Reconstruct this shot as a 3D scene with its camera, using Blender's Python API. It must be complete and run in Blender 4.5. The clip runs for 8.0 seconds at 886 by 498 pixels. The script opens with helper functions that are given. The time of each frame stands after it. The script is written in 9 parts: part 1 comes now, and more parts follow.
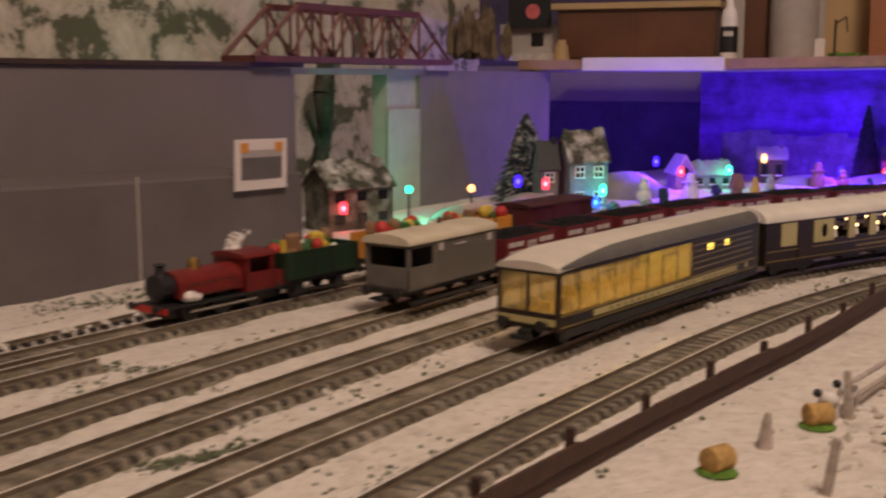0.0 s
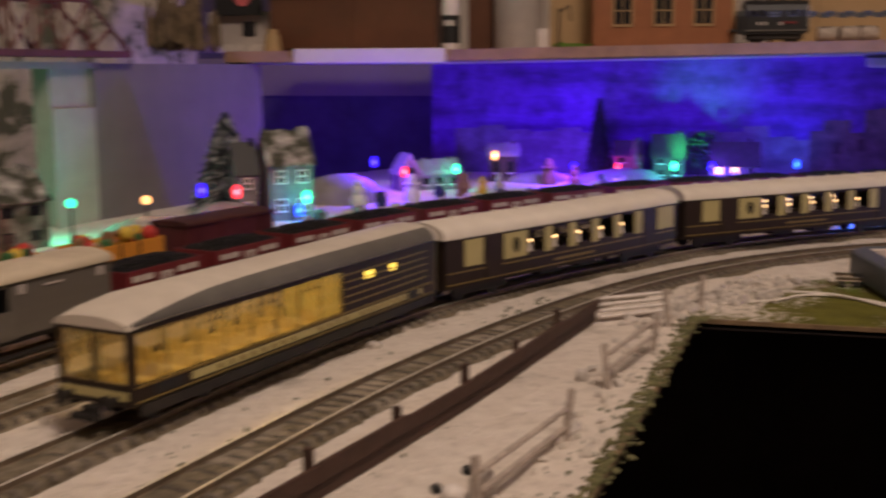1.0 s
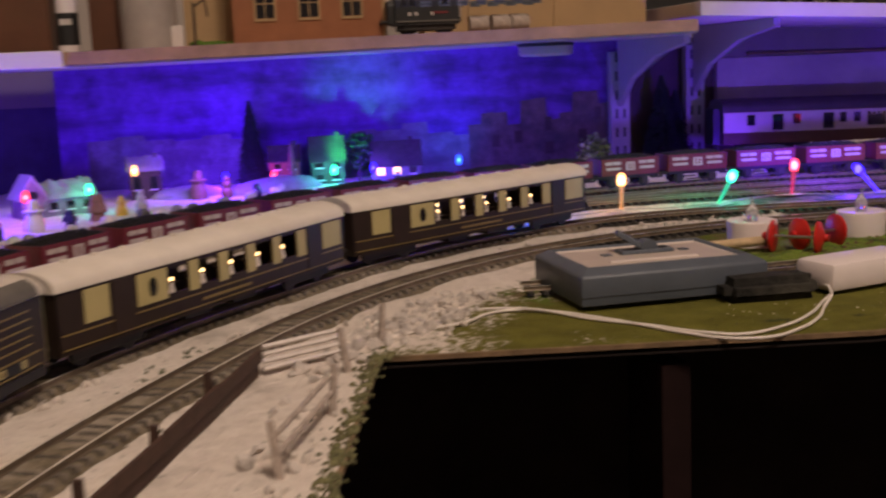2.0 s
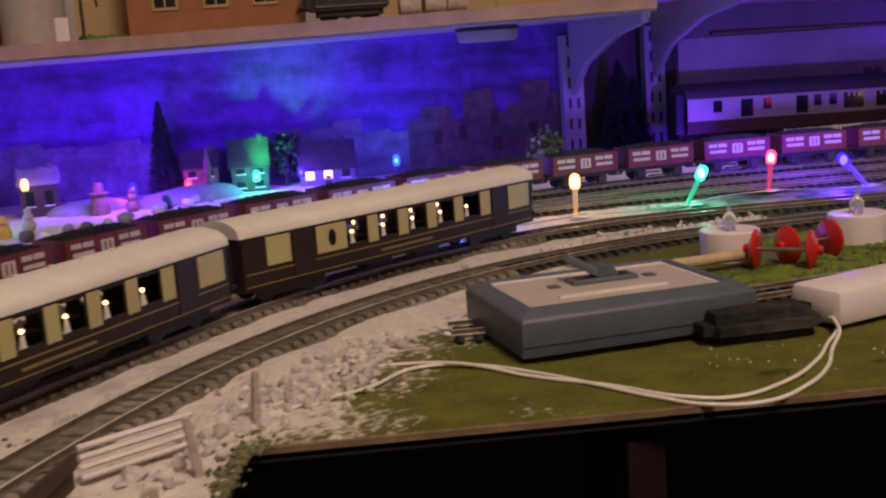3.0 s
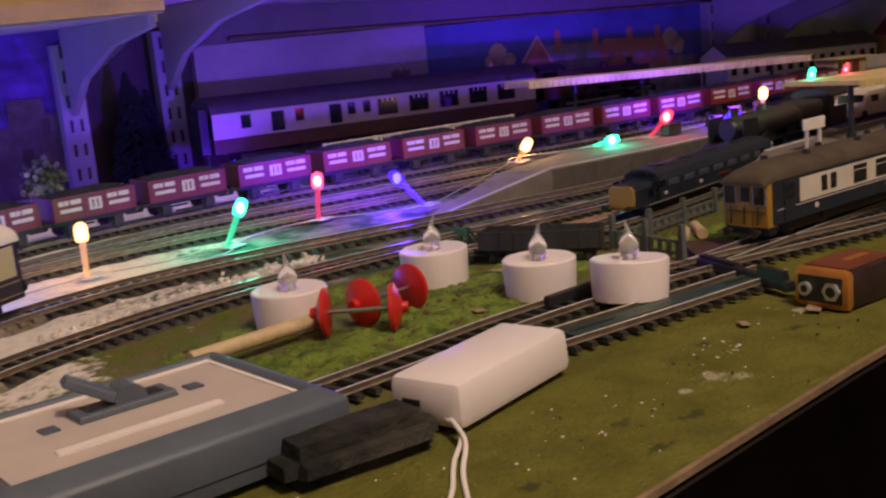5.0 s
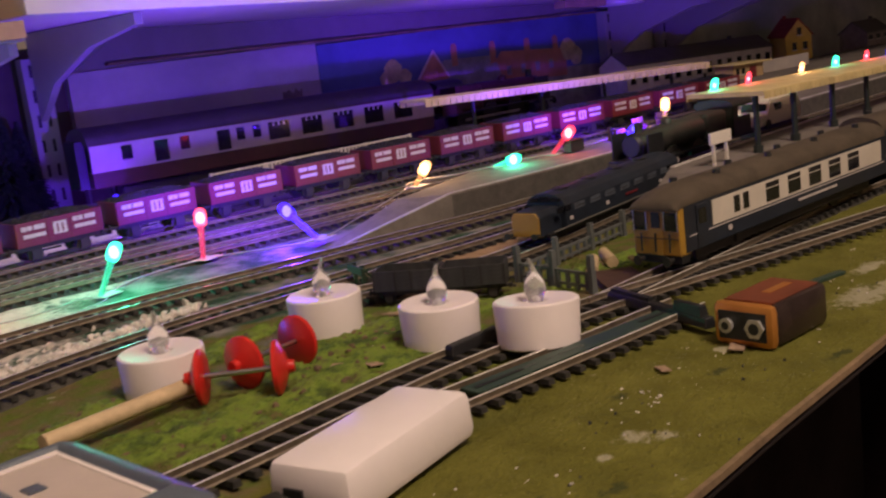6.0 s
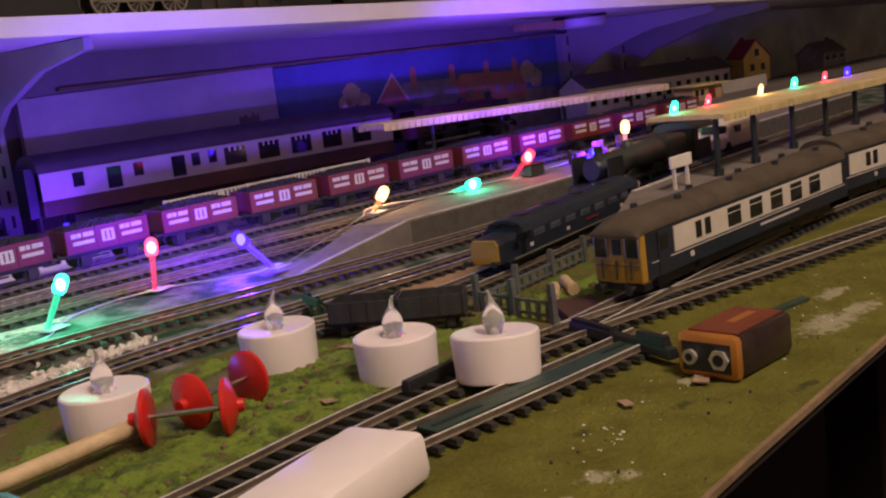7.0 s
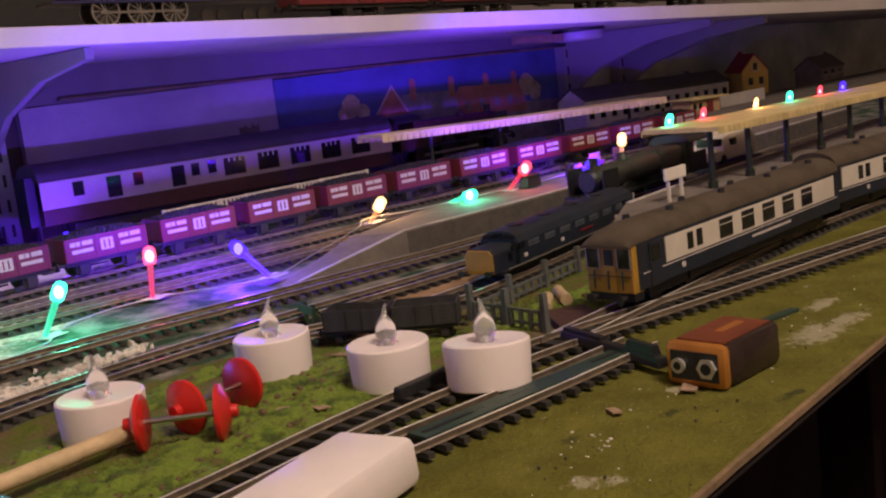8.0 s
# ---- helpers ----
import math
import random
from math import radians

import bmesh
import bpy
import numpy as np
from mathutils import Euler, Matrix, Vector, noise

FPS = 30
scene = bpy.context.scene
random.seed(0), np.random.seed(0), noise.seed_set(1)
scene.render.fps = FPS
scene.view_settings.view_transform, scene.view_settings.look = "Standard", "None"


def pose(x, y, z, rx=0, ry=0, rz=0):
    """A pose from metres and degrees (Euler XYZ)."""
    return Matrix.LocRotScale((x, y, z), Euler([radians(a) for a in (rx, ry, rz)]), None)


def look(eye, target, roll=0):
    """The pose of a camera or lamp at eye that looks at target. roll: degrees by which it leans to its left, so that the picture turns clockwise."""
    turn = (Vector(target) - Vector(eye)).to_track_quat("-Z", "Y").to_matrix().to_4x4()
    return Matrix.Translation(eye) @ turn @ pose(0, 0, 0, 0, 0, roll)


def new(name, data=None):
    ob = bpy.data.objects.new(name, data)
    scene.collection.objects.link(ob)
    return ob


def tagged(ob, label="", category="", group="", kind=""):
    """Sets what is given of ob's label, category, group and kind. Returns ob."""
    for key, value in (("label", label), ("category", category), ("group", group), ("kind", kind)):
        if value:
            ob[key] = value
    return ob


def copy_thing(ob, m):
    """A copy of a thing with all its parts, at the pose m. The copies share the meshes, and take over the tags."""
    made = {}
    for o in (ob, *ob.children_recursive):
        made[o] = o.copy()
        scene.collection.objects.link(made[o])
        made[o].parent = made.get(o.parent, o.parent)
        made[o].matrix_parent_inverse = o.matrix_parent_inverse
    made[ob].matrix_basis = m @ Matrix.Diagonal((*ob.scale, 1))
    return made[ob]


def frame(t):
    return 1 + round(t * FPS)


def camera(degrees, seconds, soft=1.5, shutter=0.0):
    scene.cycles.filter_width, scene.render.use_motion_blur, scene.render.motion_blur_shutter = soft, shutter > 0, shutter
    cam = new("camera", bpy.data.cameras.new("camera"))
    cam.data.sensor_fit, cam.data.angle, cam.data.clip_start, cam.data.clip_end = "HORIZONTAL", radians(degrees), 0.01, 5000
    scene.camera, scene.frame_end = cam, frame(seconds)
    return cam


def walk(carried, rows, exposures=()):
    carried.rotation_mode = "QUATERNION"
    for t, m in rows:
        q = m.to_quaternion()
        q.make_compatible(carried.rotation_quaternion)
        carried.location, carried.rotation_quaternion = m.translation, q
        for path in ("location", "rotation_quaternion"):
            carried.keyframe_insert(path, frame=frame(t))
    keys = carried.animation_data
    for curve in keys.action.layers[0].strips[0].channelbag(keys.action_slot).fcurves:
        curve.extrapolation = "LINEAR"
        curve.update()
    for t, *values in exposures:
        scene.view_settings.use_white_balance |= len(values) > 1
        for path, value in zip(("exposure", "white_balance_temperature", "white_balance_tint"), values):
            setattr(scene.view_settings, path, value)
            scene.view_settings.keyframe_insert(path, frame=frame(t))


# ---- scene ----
cam = camera(43.39, 8.0, soft=2.2, shutter=0.5)
ROWS = [
    (0.0, 0.0000, -0.0000, 0.1405, -0.33, -8.72, -0.06),
    (0.5, 0.0544, 0.0595, 0.1403, -3.39, -8.84, 0.16),
    (1.0, 0.0942, 0.1194, 0.1410, -11.46, -9.10, 0.21),
    (1.5, 0.1078, 0.1700, 0.1401, -21.24, -9.21, 1.42),
    (2.0, 0.1390, 0.2299, 0.1374, -29.08, -9.38, 2.36),
    (2.2, 0.1595, 0.2572, 0.1374, -30.43, -9.57, 3.04),
    (3.3, 0.2592, 0.3569, 0.1328, -31.99, -10.28, 4.59),
    (3.5, 0.2794, 0.3685, 0.1369, -34.13, -10.83, 4.86),
    (4.0, 0.3264, 0.4106, 0.1323, -42.51, -11.46, 4.66),
    (4.5, 0.3413, 0.4428, 0.1317, -50.76, -11.78, 4.66),
    (5.0, 0.3439, 0.4632, 0.1336, -55.62, -11.59, 5.31),
    (5.2, 0.3480, 0.4671, 0.1345, -56.76, -11.66, 5.60),
    (6.5, 0.4056, 0.4877, 0.1380, -62.16, -11.11, 7.22),
    (7.5, 0.4034, 0.4855, 0.1378, -62.87, -10.44, 6.99),
    (8.0, 0.4014, 0.4816, 0.1373, -62.58, -10.05, 6.81),
]
walk(cam, [(t, pose(x, y, z, 90 + pitch, roll, yaw)) for t, x, y, z, yaw, pitch, roll in ROWS],
     exposures=[(0.0, -0.4), (0.6, -0.52), (1.5, -0.62), (2.2, -0.4), (3.3, -0.45), (4.0, -0.38), (5.0, -0.12), (6.5, 0.0), (8.0, 0.02)])

# ---- world and light ----
world = bpy.data.worlds.new("room_dark")
scene.world = world
world.use_nodes = True
world.node_tree.nodes["Background"].inputs["Color"].default_value = (0.75, 0.55, 0.45, 1)
world.node_tree.nodes["Background"].inputs["Strength"].default_value = 0.012


def area_lamp(name, m, size_x, size_y, watts, colour):
    data = bpy.data.lights.new(name, "AREA")
    data.shape, data.size, data.size_y, data.energy, data.color = "RECTANGLE", size_x, size_y, watts, colour
    ob = new(name, data)
    ob.matrix_world = m
    return ob


def point_lamp(name, p, watts, colour, radius=0.004):
    data = bpy.data.lights.new(name, "POINT")
    data.energy, data.color, data.shadow_soft_size = watts, colour, radius
    ob = new(name, data)
    ob.location = p
    return ob


# the room's warm ceiling lamp over the operating well
area_lamp("ceiling_lamp", look((0.38, -0.25, 1.50), (0.48, 0.70, 0.0)), 0.45, 0.45, 22.0, (1.0, 0.785, 0.635))
# all-round fill added by the lamp, to light ceiling and walls
point_lamp("ceiling_bulb", (0.38, -0.30, 1.62), 20.0, (1.0, 0.785, 0.635), 0.06)
BLUE = (0.12, 0.014, 1.0)


# ---- materials ----
def mat(name, colour, rough=0.6, metal=0.0, vary=0.25, scale=60.0, bump=0.0, bscale=400.0, dirt=None, dirt_amount=0.0, spec=0.5, stretch=1.0, patch=None):
    m = bpy.data.materials.new(name)
    m.use_nodes = True
    nt = m.node_tree
    bsdf = nt.nodes["Principled BSDF"]
    bsdf.inputs["Roughness"].default_value = rough
    bsdf.inputs["Metallic"].default_value = metal
    bsdf.inputs["Specular IOR Level"].default_value = spec
    tc = nt.nodes.new("ShaderNodeTexCoord")
    n1 = nt.nodes.new("ShaderNodeTexNoise")
    n1.inputs["Scale"].default_value, n1.inputs["Detail"].default_value, n1.inputs["Roughness"].default_value = scale, 6, 0.65
    nt.links.new(tc.outputs["Object"], n1.inputs["Vector"])
    ramp = nt.nodes.new("ShaderNodeMapRange")
    ramp.inputs[1].default_value, ramp.inputs[2].default_value = 0.3, 0.7
    ramp.inputs[3].default_value, ramp.inputs[4].default_value = 1 - vary, 1 + vary
    nt.links.new(n1.outputs["Fac"], ramp.inputs[0])
    mul = nt.nodes.new("ShaderNodeVectorMath")
    mul.operation = "SCALE"
    mul.inputs[0].default_value = colour
    nt.links.new(ramp.outputs[0], mul.inputs["Scale"])
    out = mul.outputs[0]
    if dirt:
        n2 = nt.nodes.new("ShaderNodeTexNoise")
        n2.inputs["Scale"].default_value, n2.inputs["Detail"].default_value = scale * 0.27, 8
        mp = nt.nodes.new("ShaderNodeMapping")
        mp.inputs["Scale"].default_value = (1, 1, stretch)
        nt.links.new(tc.outputs["Object"], mp.inputs["Vector"])
        nt.links.new(mp.outputs[0], n2.inputs["Vector"])
        r2 = nt.nodes.new("ShaderNodeMapRange")
        r2.inputs[1].default_value, r2.inputs[2].default_value, r2.inputs[4].default_value = 0.45, 0.7, dirt_amount
        nt.links.new(n2.outputs["Fac"], r2.inputs[0])
        mix = nt.nodes.new("ShaderNodeMix")
        mix.data_type = "RGBA"
        nt.links.new(r2.outputs[0], mix.inputs[0])
        nt.links.new(out, mix.inputs[6])
        mix.inputs[7].default_value = (*dirt, 1)
        out = mix.outputs[2]
    if patch:
        # patches of another stuff lying on the surface: colour, scale, cover
        n4 = nt.nodes.new("ShaderNodeTexNoise")
        n4.inputs["Scale"].default_value, n4.inputs["Detail"].default_value, n4.inputs["Roughness"].default_value = patch[1], 8, 0.72
        nt.links.new(tc.outputs["Object"], n4.inputs["Vector"])
        r4 = nt.nodes.new("ShaderNodeMapRange")
        r4.inputs[1].default_value, r4.inputs[2].default_value, r4.inputs[4].default_value = 0.50, 0.62, patch[2]
        nt.links.new(n4.outputs["Fac"], r4.inputs[0])
        mix = nt.nodes.new("ShaderNodeMix")
        mix.data_type = "RGBA"
        nt.links.new(r4.outputs[0], mix.inputs[0])
        nt.links.new(out, mix.inputs[6])
        mix.inputs[7].default_value = (*patch[0], 1)
        out = mix.outputs[2]
    nt.links.new(out, bsdf.inputs["Base Color"])
    if bump:
        n3 = nt.nodes.new("ShaderNodeTexNoise")
        n3.inputs["Scale"].default_value, n3.inputs["Detail"].default_value = bscale, 4
        nt.links.new(tc.outputs["Object"], n3.inputs["Vector"])
        b = nt.nodes.new("ShaderNodeBump")
        b.inputs["Strength"].default_value, b.inputs["Distance"].default_value = bump, 0.001
        nt.links.new(n3.outputs["Fac"], b.inputs["Height"])
        nt.links.new(b.outputs["Normal"], bsdf.inputs["Normal"])
    return m


def glow(name, colour, strength):
    m = bpy.data.materials.new(name)
    m.use_nodes = True
    bsdf = m.node_tree.nodes["Principled BSDF"]
    bsdf.inputs["Base Color"].default_value = (*colour, 1)
    bsdf.inputs["Emission Color"].default_value = (*colour, 1)
    bsdf.inputs["Emission Strength"].default_value = strength
    return m


def clear(name, colour=(1, 1, 1), rough=0.05, ior=1.45):
    m = bpy.data.materials.new(name)
    m.use_nodes = True
    bsdf = m.node_tree.nodes["Principled BSDF"]
    bsdf.inputs["Base Color"].default_value = (*colour, 1)
    bsdf.inputs["Roughness"].default_value = rough
    bsdf.inputs["Transmission Weight"].default_value = 1.0
    bsdf.inputs["IOR"].default_value = ior
    return m


def thin_glass(name, tint=(1, 1, 1), gloss=0.12):
    m = bpy.data.materials.new(name)
    m.use_nodes = True
    nt = m.node_tree
    nt.nodes.remove(nt.nodes["Principled BSDF"])
    tr, gl, mx = nt.nodes.new("ShaderNodeBsdfTransparent"), nt.nodes.new("ShaderNodeBsdfGlossy"), nt.nodes.new("ShaderNodeMixShader")
    tr.inputs[0].default_value = (*tint, 1)
    gl.inputs["Roughness"].default_value = 0.05
    mx.inputs[0].default_value = gloss
    nt.links.new(tr.outputs[0], mx.inputs[1])
    nt.links.new(gl.outputs[0], mx.inputs[2])
    nt.links.new(mx.outputs[0], nt.nodes["Material Output"].inputs["Surface"])
    return m


M_RAILSIDE = mat("rail_side", (0.20, 0.155, 0.11), 0.45, 0.5, 0.4, 120)
M_RAIL = mat("rail_nickel", (0.80, 0.75, 0.67), 0.30, 0.35, 0.2, 90, dirt=(0.25, 0.17, 0.11), dirt_amount=0.40)
M_SLEEPBLK = mat("black_sleeper", (0.020, 0.018, 0.016), 0.7, 0, 0.4, 200, 0.4, 900, dirt=(0.05, 0.042, 0.03), dirt_amount=0.4)
M_SLEEPER = mat("sleeper_plastic", (0.062, 0.050, 0.040), 0.75, 0, 0.4, 200, 0.4, 900, dirt=(0.13, 0.105, 0.08), dirt_amount=0.7, patch=((0.34, 0.29, 0.24), 60, 0.55))
M_BALLAST = mat("track_bed", (0.185, 0.150, 0.100), 0.95, 0, 0.5, 350, 1.0, 1200, dirt=(0.085, 0.070, 0.048), dirt_amount=0.8, patch=((0.44, 0.38, 0.31), 22, 0.65))
M_BEDDARK = mat("dark_bed", (0.060, 0.053, 0.042), 0.9, 0, 0.5, 300, 1.0, 1000, dirt=(0.025, 0.024, 0.018), dirt_amount=0.7)
M_WHITE = mat("white_plastic", (0.74, 0.66, 0.64), 0.5, 0, 0.04, 30, 0.08, 500)
M_TLIGHT = mat("tealight_plastic", (0.78, 0.69, 0.665), 0.42, 0, 0.04, 40, 0.05, 300)
M_RED = mat("red_plastic", (0.55, 0.02, 0.015), 0.3, 0, 0.1, 60)
M_STEEL = mat("steel", (0.5, 0.48, 0.45), 0.3, 1.0, 0.15, 200)
M_WOOD = mat("dowel_wood", (0.52, 0.38, 0.22), 0.6, 0, 0.2, 120, 0.3, 500)
M_CTRL = mat("controller_grey", (0.085, 0.10, 0.125), 0.45, 0, 0.12, 60, 0.25, 1500)
M_CTRLTOP = mat("controller_plate", (0.50, 0.42, 0.36), 0.4, 0, 0.06, 50)
M_BLACK = mat("black_plastic", (0.012, 0.012, 0.013), 0.5, 0, 0.3, 100, 0.2, 800)
M_CHAR = mat("charcoal_rubber", (0.020, 0.019, 0.017), 0.85, 0, 0.5, 150, 0.9, 700, dirt=(0.085, 0.078, 0.062), dirt_amount=0.6, spec=0.2)
M_COPPER = mat("battery_copper", (0.62, 0.26, 0.06), 0.28, 0.6, 0.12, 60)
M_BATDARK = mat("battery_dark", (0.04, 0.025, 0.022), 0.25, 0.3, 0.3, 60)
M_BATRED = mat("battery_red", (0.20, 0.050, 0.022), 0.3, 0.2, 0.25, 50)
M_CHROME = mat("chrome", (0.66, 0.64, 0.62), 0.28, 0.55, 0.15, 200)
M_LITTER = mat("leaf_litter", (0.30, 0.20, 0.13), 0.9, 0, 0.35, 200, 0.5, 600)
M_UMBER = mat("umber_paint", (0.028, 0.017, 0.012), 0.38, 0, 0.2, 80, spec=0.35)
M_CREAM = mat("cream_paint", (0.48, 0.41, 0.18), 0.45, 0, 0.08, 60, dirt=(0.35, 0.27, 0.14), dirt_amount=0.3)
M_GOLD = mat("gold_lining", (0.25, 0.18, 0.06), 0.4, 0.2, 0.1, 80)
M_ROOFW = mat("white_roof", (0.72, 0.66, 0.58), 0.6, 0, 0.07, 60, dirt=(0.5, 0.42, 0.33), dirt_amount=0.4)
M_ROOFG = mat("grey_roof", (0.13, 0.12, 0.105), 0.6, 0, 0.15, 60, dirt=(0.07, 0.06, 0.05), dirt_amount=0.5)
M_VANGREY = mat("wagon_grey", (0.13, 0.115, 0.10), 0.6, 0, 0.15, 70, dirt=(0.09, 0.07, 0.05), dirt_amount=0.5)
M_MAROON = mat("maroon_paint", (0.15, 0.018, 0.022), 0.5, 0, 0.15, 80, dirt=(0.07, 0.015, 0.015), dirt_amount=0.35)
M_CRIMSON = mat("crimson_paint", (0.16, 0.02, 0.025), 0.4, 0, 0.15, 80)
M_LETTER = mat("white_lettering", (0.52, 0.46, 0.43), 0.6, 0, 0.15, 600)
M_COAL = mat("coal", (0.012, 0.012, 0.012), 0.5, 0, 0.5, 300, 1.0, 700)
M_FRAME = mat("underframe_black", (0.014, 0.012, 0.011), 0.6, 0, 0.3, 150, dirt=(0.04, 0.028, 0.02), dirt_amount=0.5)
M_WIN = mat("dark_window", (0.012, 0.012, 0.015), 0.08, 0, 0.1, 30)
M_YELLOW = mat("warning_yellow", (0.36, 0.20, 0.025), 0.45, 0, 0.12, 70, dirt=(0.25, 0.13, 0.02), dirt_amount=0.4)
M_ORANGE = mat("orange_wagon", (0.66, 0.27, 0.03), 0.5, 0, 0.12, 70)
M_BRBLUE = mat("rail_blue", (0.016, 0.021, 0.032), 0.5, 0, 0.3, 80, dirt=(0.022, 0.020, 0.018), dirt_amount=0.5, spec=0.3)
M_IRON = mat("post_iron", (0.012, 0.018, 0.016), 0.6, 0, 0.3, 100)
M_BRWHITE = mat("coach_white", (0.58, 0.52, 0.44), 0.45, 0, 0.08, 60, dirt=(0.4, 0.34, 0.26), dirt_amount=0.35)
M_ROOFB = mat("brown_roof", (0.070, 0.054, 0.038), 0.85, 0, 0.25, 60, 0.2, 400, dirt=(0.11, 0.085, 0.06), dirt_amount=0.5, spec=0.2)
M_LOCOGREEN = mat("loco_green", (0.013, 0.032, 0.014), 0.5, 0, 0.3, 80)
M_LOCORED = mat("loco_red", (0.155, 0.011, 0.010), 0.45, 0, 0.25, 80, dirt=(0.07, 0.008, 0.008), dirt_amount=0.5)
M_LOCODARK = mat("loco_dark", (0.03, 0.026, 0.024), 0.5, 0, 0.35, 90, dirt=(0.06, 0.045, 0.03), dirt_amount=0.5)
M_BRASS = mat("brass", (0.75, 0.48, 0.15), 0.25, 1.0, 0.1, 100)
M_FENCE = mat("fence_brown", (0.055, 0.025, 0.016), 0.7, 0, 0.3, 90, 0.4, 500)
M_POST = mat("frosted_post", (0.42, 0.35, 0.30), 0.85, 0, 0.3, 150, 0.6, 500)
M_HAY = mat("hay", (0.50, 0.30, 0.10), 0.9, 0, 0.4, 300, 1.0, 900)
M_GREENBASE = mat("flock_green", (0.10, 0.20, 0.02), 0.95, 0, 0.5, 300, 1.0, 900)
M_SNOWF = mat("frosted_clump", (0.60, 0.54, 0.48), 0.9, 0, 0.35, 150, 0.6, 600)
M_SNOWC = mat("snow_clump", (0.70, 0.64, 0.60), 0.85, 0, 0.1, 120, 0.6, 600)
# snow colour taken down for the dim light over the village
M_SNOWDIM = mat("dim_snow", (0.25, 0.235, 0.23), 0.9, 0, 0.2, 60, 0.8, 300)
M_ROCK = mat("frosted_rock", (0.50, 0.45, 0.41), 0.9, 0, 0.35, 150, 1.0, 400)
M_GRASS = mat("grass_tuft", (0.15, 0.20, 0.025), 0.9, 0, 0.45, 90, dirt=(0.10, 0.07, 0.03), dirt_amount=0.8)
M_CONIFER = mat("conifer_needles", (0.012, 0.022, 0.012), 0.9, 0, 0.5, 200)
M_PLATTOP = mat("platform_top", (0.18, 0.152, 0.130), 0.9, 0, 0.25, 60, 0.4, 600, dirt=(0.12, 0.10, 0.085), dirt_amount=0.6)
M_PLATSIDE = mat("platform_brick", (0.080, 0.068, 0.058), 0.85, 0, 0.3, 120, 0.5, 500)
M_CANOPY = mat("canopy_cream", (0.60, 0.47, 0.22), 0.7, 0, 0.2, 60, 0.3, 300, dirt=(0.34, 0.24, 0.10), dirt_amount=0.6)
M_DARKW = mat("dark_wood", (0.05, 0.028, 0.018), 0.6, 0, 0.3, 40, 0.2, 200)
M_CABINET = mat("cabinet_brown", (0.11, 0.042, 0.02), 0.45, 0, 0.25, 14, 0.1, 120)
M_PLY = mat("ply_edge", (0.20, 0.13, 0.07), 0.85, 0, 0.4, 60, 0.6, 400, dirt=(0.06, 0.05, 0.02), dirt_amount=0.6)
M_SHELFW = mat("shelf_white", (0.55, 0.49, 0.46), 0.6, 0, 0.08, 20, dirt=(0.5, 0.42, 0.36), dirt_amount=0.4)
M_SHELFB = mat("shelf_brown_edge", (0.34, 0.20, 0.13), 0.7, 0, 0.3, 25, 0.3, 150)
M_GREYWALL = mat("grey_card", (0.175, 0.148, 0.142), 0.85, 0, 0.08, 14, 0.1, 300)
M_LGREY = mat("pale_grey_card", (0.175, 0.15, 0.15), 0.85, 0, 0.12, 20, 0.1, 300)
M_COACHCREAM = mat("coach_cream", (0.36, 0.31, 0.27), 0.5, 0, 0.1, 60, dirt=(0.26, 0.21, 0.17), dirt_amount=0.4)
M_LILAC = mat("lilac_card", (0.36, 0.31, 0.33), 0.8, 0, 0.08, 12)
# blue light on the grey stone print is put into its colour
M_BLUELITSTONE = mat("blue_lit_stone", (0.13, 0.042, 0.30), 0.85, 0, 0.5, 34, 0.3, 60, dirt=(0.035, 0.018, 0.075), dirt_amount=0.9, stretch=4.5)
M_PAPER = mat("paper", (0.72, 0.64, 0.60), 0.7, 0, 0.05, 30)
M_TERRA = mat("terracotta_card", (0.30, 0.115, 0.05), 0.8, 0, 0.12, 40)
M_CREAMW = mat("cream_card", (0.42, 0.28, 0.14), 0.8, 0, 0.08, 20)
M_PLASTER = mat("grey_plaster", (0.40, 0.35, 0.32), 0.8, 0, 0.12, 30)
M_METALB = mat("bracket_white", (0.29, 0.26, 0.27), 0.45, 0, 0.06, 30)
M_TAPE = mat("clear_tape", (0.62, 0.60, 0.58), 0.25, 0, 0.1, 90)
M_WIRE = mat("white_wire", (0.72, 0.66, 0.60), 0.5, 0, 0.05, 60)
M_THINWIRE = mat("silver_wire", (0.5, 0.47, 0.44), 0.35, 0.6, 0.1, 60)
M_LEGD = mat("leg_dark", (0.016, 0.008, 0.008), 0.9, spec=0.1)
M_SAND = mat("brown_sand", (0.30, 0.19, 0.11), 0.95, 0, 0.3, 120, 0.6, 700)
M_SIGN = mat("sign_white", (0.72, 0.66, 0.58), 0.6, 0, 0.06, 60)
M_PAINTY = mat("house_yellow", (0.72, 0.50, 0.09), 0.7, 0, 0.15, 60)
M_ROOFRED = mat("house_red_roof", (0.35, 0.05, 0.03), 0.7, 0, 0.2, 60)
# near-black tone that puts the shade under the board into the colour
M_FLOOR = mat("unlit_well", (0.028, 0.022, 0.021), 1.0, 0, 0.4, 6, spec=0.0)
M_CRATE = mat("crate_brown", (0.050, 0.022, 0.016), 0.9, 0, 0.3, 8, spec=0.1)
M_DEEPRED = mat("deep_maroon", (0.055, 0.012, 0.012), 0.45, 0, 0.3, 80, dirt=(0.02, 0.012, 0.012), dirt_amount=0.5)
M_COACHROOF = mat("coach_roof", (0.045, 0.032, 0.034), 0.7, 0, 0.25, 60)
M_WAGONDK = mat("wagon_charcoal", (0.030, 0.030, 0.032), 0.6, 0, 0.4, 120, 0.3, 600, dirt=(0.075, 0.068, 0.058), dirt_amount=0.5)
M_ROOMWALL = mat("bounce_plaster", (0.70, 0.62, 0.55), 0.85, 0, 0.06, 8, 0.1, 60)
